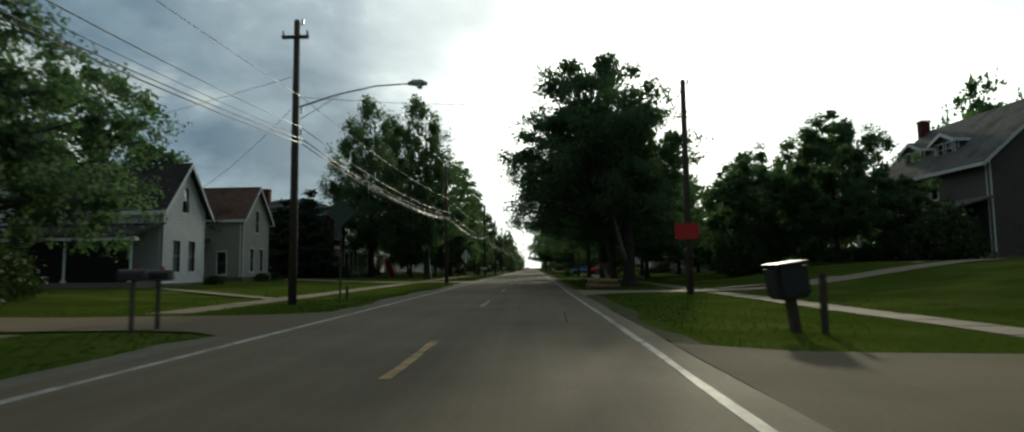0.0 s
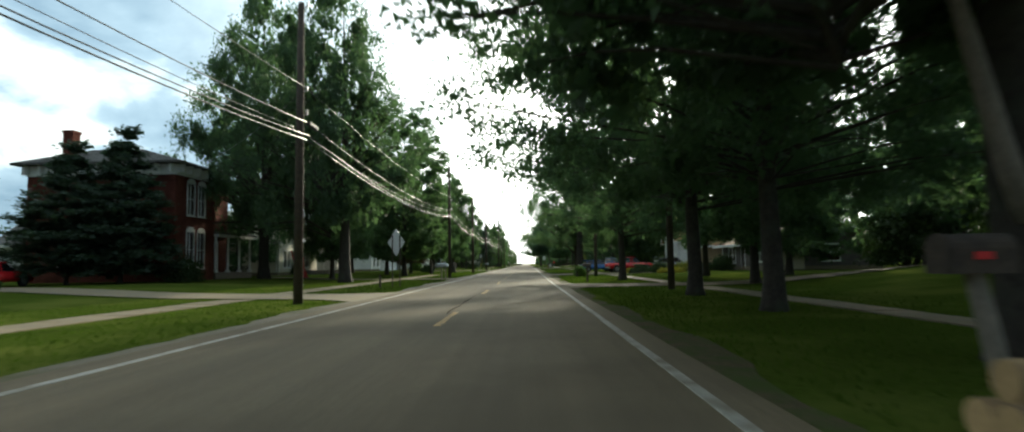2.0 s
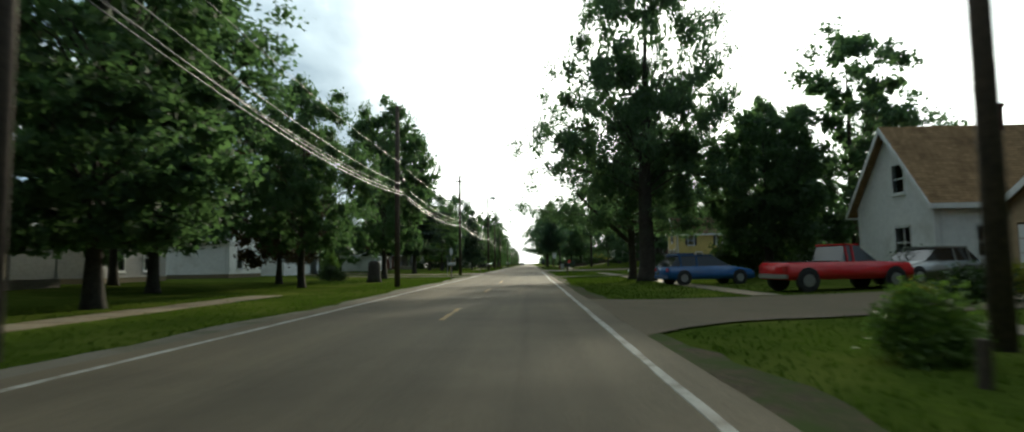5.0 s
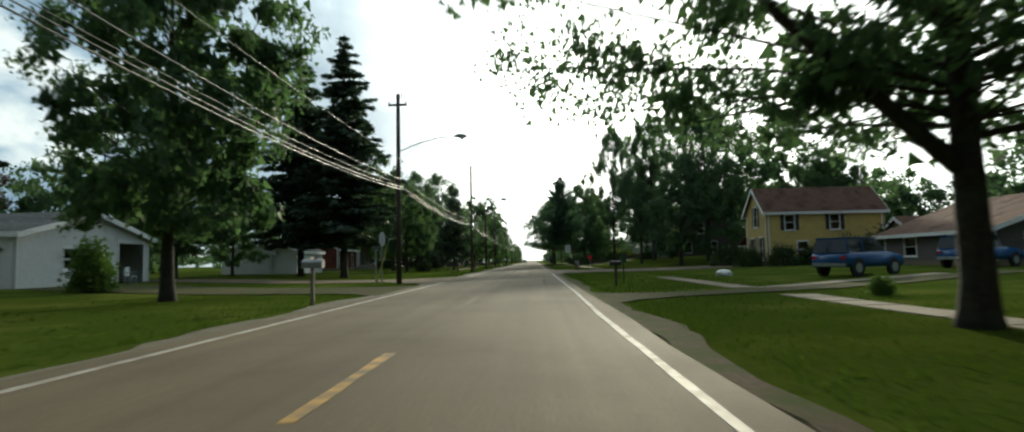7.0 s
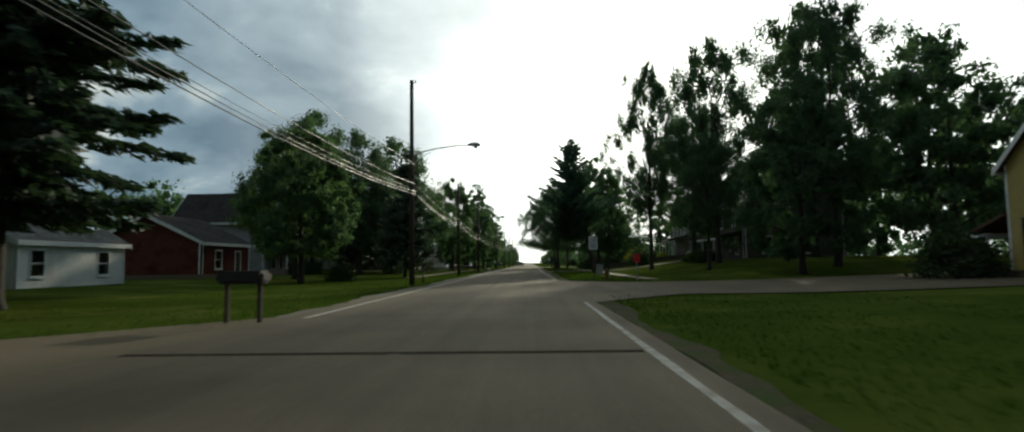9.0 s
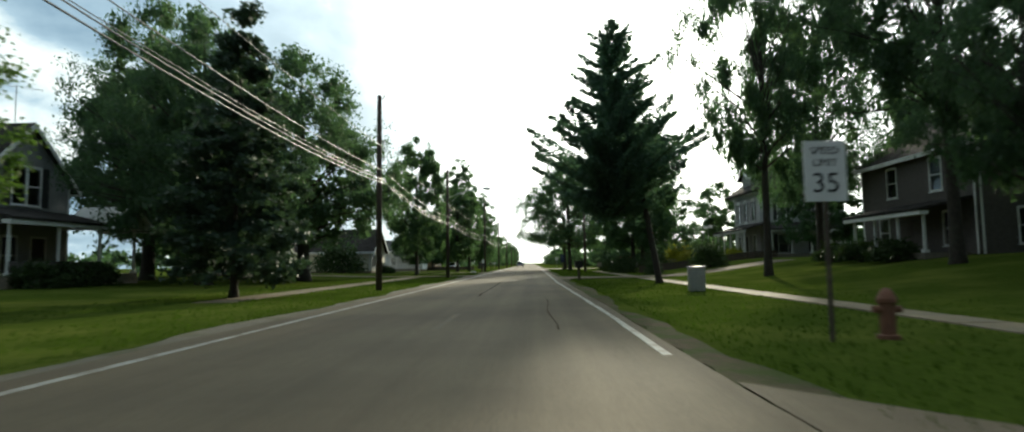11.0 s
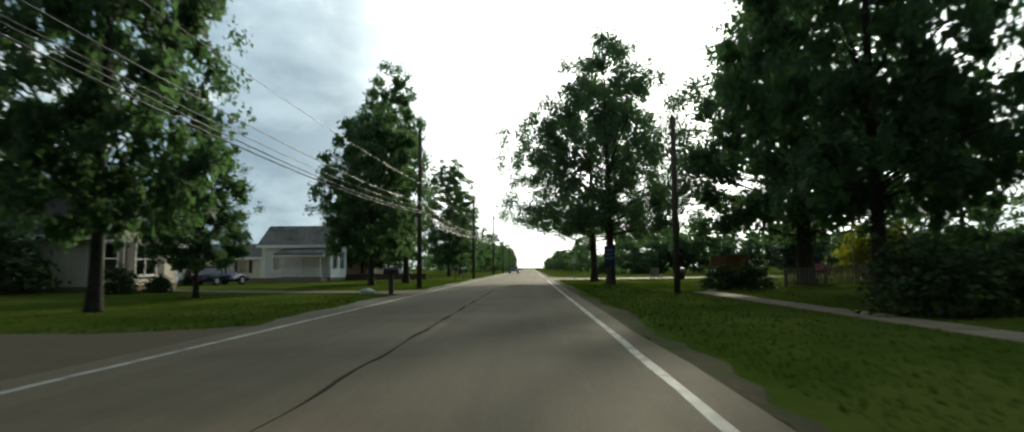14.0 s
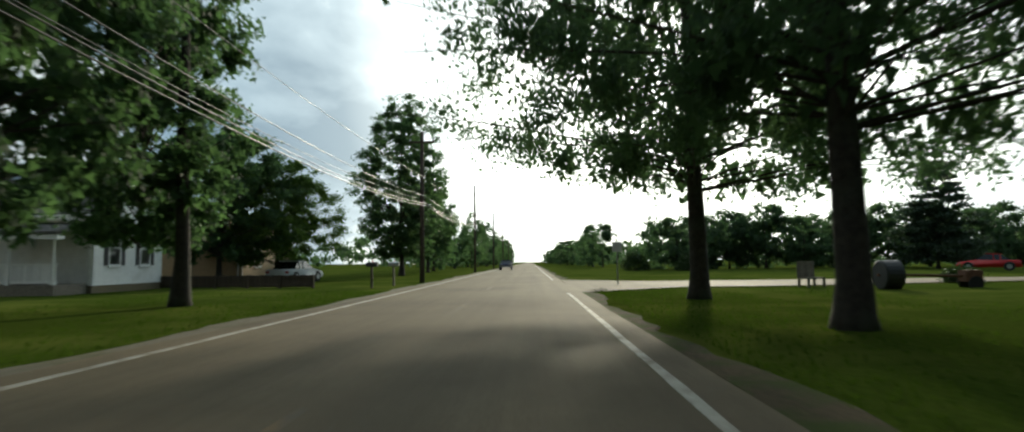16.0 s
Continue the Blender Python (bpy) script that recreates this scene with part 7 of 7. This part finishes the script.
def shrubs():
    kinds = {
        "round": shrub("dark clipped shrub beside a house wall", 2.0, 2.0, 1.6, 3400, 3, YEW, 0.115),
        "low": shrub("low green hedge shrub by a house", 1.7, 1.3, 0.95, 2300, 4, YEW, 0.1),
        "gold": shrub("yellow-green rounded shrub on the lawn", 2.4, 2.0, 1.5, 3400, 6, GOLD, 0.11),
        "light": shrub("leafy light green bush on the lawn", 1.4, 1.4, 1.3, 3600, 7, MAPLE_LIGHT, 0.1),
        "bloom": shrub("low flowering plants in a bed", 1.1, 1.0, 0.6, 1800, 9, FLOWERS, 0.08),
    }
    done = set()
    def bush(k, x, y, s, sz):
        m = Matrix.LocRotScale((x, y, ground_z(x, y)), Euler((0, 0, (x * 7 + y) % 6.28)), (s, s, sz))
        if k in done:
            copy_thing(kinds[k], m @ Matrix.Diagonal((*(1 / q for q in kinds[k].scale), 1)))
        else:
            done.add(k)
            kinds[k].matrix_basis = m

    # west of the road
    bush("round", -17.0, 18.6, 1.7, 1.5)
    bush("round", -19.6, 23.2, 1.7, 1.6)
    bush("round", -22.4, 26.0, 1.8, 1.6)
    bush("low", -21.3, 43.6, 0.8, 0.8)
    bush("low", -22.6, 54.2, 0.9, 0.8)
    bush("low", -23.6, 59.4, 0.9, 0.8)
    bush("round", -21.5, 72.8, 1.2, 1.2)
    bush("low", -26.3, 88.6, 1.3, 1.2)
    bush("round", -24.0, 99.2, 0.9, 0.8)
    bush("round", -13.8, 127.5, 1.0, 0.9)
    bush("light", -17.6, 138.4, 1.25, 2.0)
    bush("round", -12.5, 191.5, 1.1, 1.0)
    bush("low", -21.9, 207.4, 1.4, 1.5)
    bush("low", -21.9, 209.6, 1.4, 1.5)
    bush("low", -21.9, 211.8, 1.4, 1.5)
    bush("round", -15, 219.0, 1.0, 1.0)
    bush("low", -23.5, 243, 1.9, 1.3)
    bush("low", -24.5, 246.9, 1.6, 1.2)
    bush("round", -26.5, 249.5, 1.2, 1.0)
    bush("round", -22.0, 253.8, 2.8, 2.6)
    bush("round", -17.2, 256.4, 0.8, 0.9)
    bush("low", -16.9, 259, 0.9, 1.0)
    bush("low", -20.5, 262, 1.6, 1.5)
    bush("low", -22.5, 265, 1.6, 1.5)
    bush("round", -24.2, 274.9, 0.6, 0.7)
    # east of the road
    bush("round", 28.3, 41, 2.0, 2.3)
    bush("round", 30.3, 43.2, 2.0, 2.5)
    bush("round", 27.8, 45, 1.4, 1.4)
    bush("round", 17, 46, 1.6, 2.2)
    bush("low", 28.6, 50, 1.8, 1.5)
    bush("low", 28.6, 53, 1.8, 1.5)
    bush("round", 20, 54, 1.8, 2.2)
    bush("low", 28.6, 56, 1.8, 1.6)
    bush("round", 28.4, 59.5, 1.5, 1.6)
    bush("round", 23, 66, 2.2, 2.4)
    bush("light", 6.5, 86.4, 0.75, 0.8)
    bush("bloom", 16.4, 91.2, 1.2, 1.0)
    bush("bloom", 15.2, 91.8, 1.2, 1.0)
    bush("round", 21.0, 92.4, 1.1, 1.1)
    bush("low", 19.8, 93.8, 1.4, 1.0)
    bush("round", 15.2, 94.2, 1.0, 0.85)
    bush("low", 13.4, 95.4, 1.4, 1.1)
    bush("bloom", 12.6, 96.2, 1.2, 1.0)
    bush("gold", 18.4, 96.4, 1.1, 0.75)
    bush("gold", 16.6, 97.8, 0.9, 0.7)
    bush("round", 17.5, 104.9, 0.8, 1.0)
    bush("round", 17.2, 125.5, 1.9, 2.2)
    bush("round", 20.4, 127.5, 2.0, 2.4)
    bush("round", 24.0, 130.0, 2.1, 2.3)
    bush("light", 12, 130.2, 0.5, 0.5)
    bush("round", 23.6, 165.9, 1.3, 1.3)
    bush("round", 26.2, 166.2, 1.2, 1.2)
    bush("round", 29.2, 165.9, 1.6, 1.7)
    bush("round", 32.0, 165.2, 1.8, 2.2)
    bush("round", 21.3, 167.8, 1.2, 1.2)
    bush("round", 21.4, 174.2, 1.8, 1.5)
    bush("low", 20.9, 212, 1.6, 1.4)
    bush("low", 20.9, 215, 1.6, 1.4)
    bush("low", 20.9, 218, 1.6, 1.4)
    bush("round", 12.2, 232.4, 0.8, 0.9)
    bush("round", 17.5, 234, 1.5, 1.6)
    bush("round", 14.5, 243.2, 1.6, 1.5)
    bush("gold", 22.8, 243.5, 1.0, 0.9)
    bush("round", 11.4, 243.6, 1.4, 1.4)
    bush("round", 20.8, 247, 1.0, 1.0)
    bush("gold", 19.4, 249.0, 1.3, 1.0)
    bush("low", 22.2, 249.5, 1.5, 1.3)
    bush("low", 22, 252.5, 1.5, 1.4)
    bush("low", 22, 255, 1.5, 1.4)
    bush("round", 13.0, 260.0, 1.0, 0.9)
    bush("round", 11.6, 260.4, 1.0, 0.9)
    bush("gold", 22.5, 266, 1.9, 2.6)
    bush("low", 20.5, 288.5, 1.0, 0.8)
    bush("round", 19.5, 330, 1.5, 1.5)
    bush("round", 14.6, 336, 1.6, 1.6)


shrubs()


# ---- vehicles ----
def vehicle(x, y, turn, paint, label, category="car", length=4.6, width=1.8, roof=1.45, kind="sedan"):
    """A parked vehicle: lower body, cabin with glass, wheels with rims, bumpers and lamps. It faces +x before the turn."""
    c = thing("car" if kind != "pickup" else "pickup_truck", (x, y, ground_z(x, y) + 0.02), label, category, turn=turn)
    L, W = length / 2, width / 2
    belt = roof * 0.62
    low = 0.26 if kind in ("sedan", "hatch") else 0.42
    nose = {"sedan": 0.72, "hatch": 0.74, "suv": 0.98, "pickup": 1.0}[kind]
    tail = {"sedan": 0.82, "hatch": 0.9, "suv": 1.05, "pickup": 1.0}[kind]
    side = [(-L, low + 0.1), (-L + 0.1, low), (L - 0.12, low), (L, low + 0.12), (L - 0.02, nose * 0.78), (L - 0.2, nose), (L * 0.42, belt), (-L + 0.12, max(tail, belt * 0.98)), (-L, tail * 0.9)]
    bm = bmesh.new()
    prism(bm, side, "y", -W, W)
    bmesh.ops.bevel(bm, geom=[e for e in bm.edges if abs(e.verts[0].co.y - e.verts[1].co.y) < 0.01], offset=0.07, segments=3, affect="EDGES")
    body = part("body", bm, paint, c, smooth=True)
    rear = {"sedan": (-L + 0.75, -L + 1.35), "hatch": (-L + 0.1, -L + 0.65), "suv": (-L + 0.06, -L + 0.22), "pickup": (-0.35, -0.2)}[kind]
    front = {"sedan": (L * 0.42, L * 0.05), "hatch": (L * 0.45, L * 0.05), "suv": (L * 0.4, L * 0.12), "pickup": (L * 0.42, L * 0.15)}[kind]

    def frustum(b, inset, z0, z1, x0, x1, x2, x3):
        lo = [b.verts.new(p) for p in ((x0, -W + 0.07, z0), (x3, -W + 0.07, z0), (x3, W - 0.07, z0), (x0, W - 0.07, z0))]
        hi = [b.verts.new(p) for p in ((x1, -W + inset, z1), (x2, -W + inset, z1), (x2, W - inset, z1), (x1, W - inset, z1))]
        b.faces.new(lo[::-1])
        b.faces.new(hi)
        for i in range(4):
            j = (i + 1) % 4
            b.faces.new((lo[i], lo[j], hi[j], hi[i]))
    bm = bmesh.new()
    frustum(bm, 0.2, belt - 0.03, roof - 0.07, rear[0], rear[1], front[1], front[0])
    part("glazing", bm, CAR_GLASS, c)
    bm = bmesh.new()
    box(bm, rear[1] - 0.06, front[1] + 0.06, -W + 0.17, W - 0.17, roof - 0.075, roof, 0.03)
    part("roof_panel", bm, paint, c)
    for s in (-1, 1):
        for xx in ((rear[1] + front[1]) / 2, rear[1] + 0.04):
            bm = bmesh.new()
            tube(bm, [(xx, s * (W - 0.06), belt - 0.02), (xx, s * (W - 0.19), roof - 0.04)], 0.035, 6)
            part("pillar", bm, paint, c)
        for xx in (-L + 0.82, L - 0.85):
            r = 0.33 if low < 0.3 else 0.39
            wh = part("wheel", one_tube([(xx, s * (W - 0.2), r), (xx, s * (W - 0.18), r), (xx, s * (W + 0.005), r), (xx, s * (W + 0.02), r)], [r * 0.9, r, r, r * 0.92], 22), RUBBER, c)
            part("rim", one_tube([(xx, s * (W + 0.021), r), (xx, s * (W + 0.03), r)], r * 0.6, 14), STEEL, wh)
            arch = part("wheel_arch", one_tube([(xx, s * (W - 0.14), r + 0.02), (xx, s * (W + 0.004), r + 0.02)], r * 1.18, 20), BLACK, c)
        part("headlamp", one_box(L - 0.14, L + 0.004, s * (W - 0.28) - 0.16, s * (W - 0.28) + 0.16, nose * 0.72, nose * 0.86, 0.02), LAMP_GLASS, c)
        part("tail_lamp", one_box(-L - 0.006, -L + 0.06, s * (W - 0.2) - 0.13, s * (W - 0.2) + 0.13, tail * 0.72, tail * 0.93, 0.02), TAIL_GLASS, c)
    for xx, d in ((-L - 0.03, 1), (L - 0.07, 1)):
        part("bumper", one_box(xx, xx + 0.1, -W + 0.06, W - 0.06, low + 0.04, low + 0.22, 0.03), STEEL if kind in ("suv", "pickup") else paint, c)
    if kind == "pickup":
        bm = bmesh.new()
        box(bm, -L + 0.15, -0.45, -W + 0.12, W - 0.12, belt - 0.02, belt + 0.03)
        part("bed_liner", bm, BLACK, c)
    return c


CAR_GLASS = surface("tinted_car_glass", (0.018, 0.02, 0.022), (0.012, 0.013, 0.015), 3.0, 0.08, 0.0, spec=0.7)
vehicle(-28.2, 65.2, 95, RED_CAR, "red car parked at the end of a concrete drive", length=4.3, roof=1.4)
vehicle(13.6, 103.0, 12, RED_CAR, "red pickup truck parked in a gravel drive", "pickup truck", 5.3, 1.9, 1.72, "pickup")
vehicle(17.9, 104.6, 200, SILVER_CAR, "silver hatchback parked beside a red pickup", length=4.4, roof=1.5, kind="hatch")
vehicle(10.9, 111.2, 12, BLUE_CAR, "blue estate car parked in a gravel yard", length=4.7, roof=1.5, kind="hatch")
vehicle(18.1, 143.2, 28, BLUE_CAR, "blue boxy utility vehicle parked on the grass", "car", 4.4, 1.95, 1.85, "suv")
vehicle(27.6, 148.2, 24, BLUE_CAR, "second blue vehicle parked beside a low house", "car", 4.8, 1.9, 1.8, "suv")
vehicle(-22.6, 276.3, 75, NAVY_CAR, "dark blue car parked on a gravel drive", length=4.4, roof=1.45)
vehicle(-14.4, 303.5, 80, WHITE_CAR, "pale car parked in a drive under trees", length=4.5, roof=1.45)
vehicle(41.6, 316.0, 145, RED_CAR, "red car standing on the side street", length=4.5, roof=1.45)
vehicle(-1.75, 352.0, -90, NAVY_CAR, "dark car standing in the oncoming lane", length=4.6, roof=1.5, kind="suv")
vehicle(-34.0, 205.5, 90, WHITE_CAR, "pale car parked beside a grey house", length=4.5, roof=1.45)
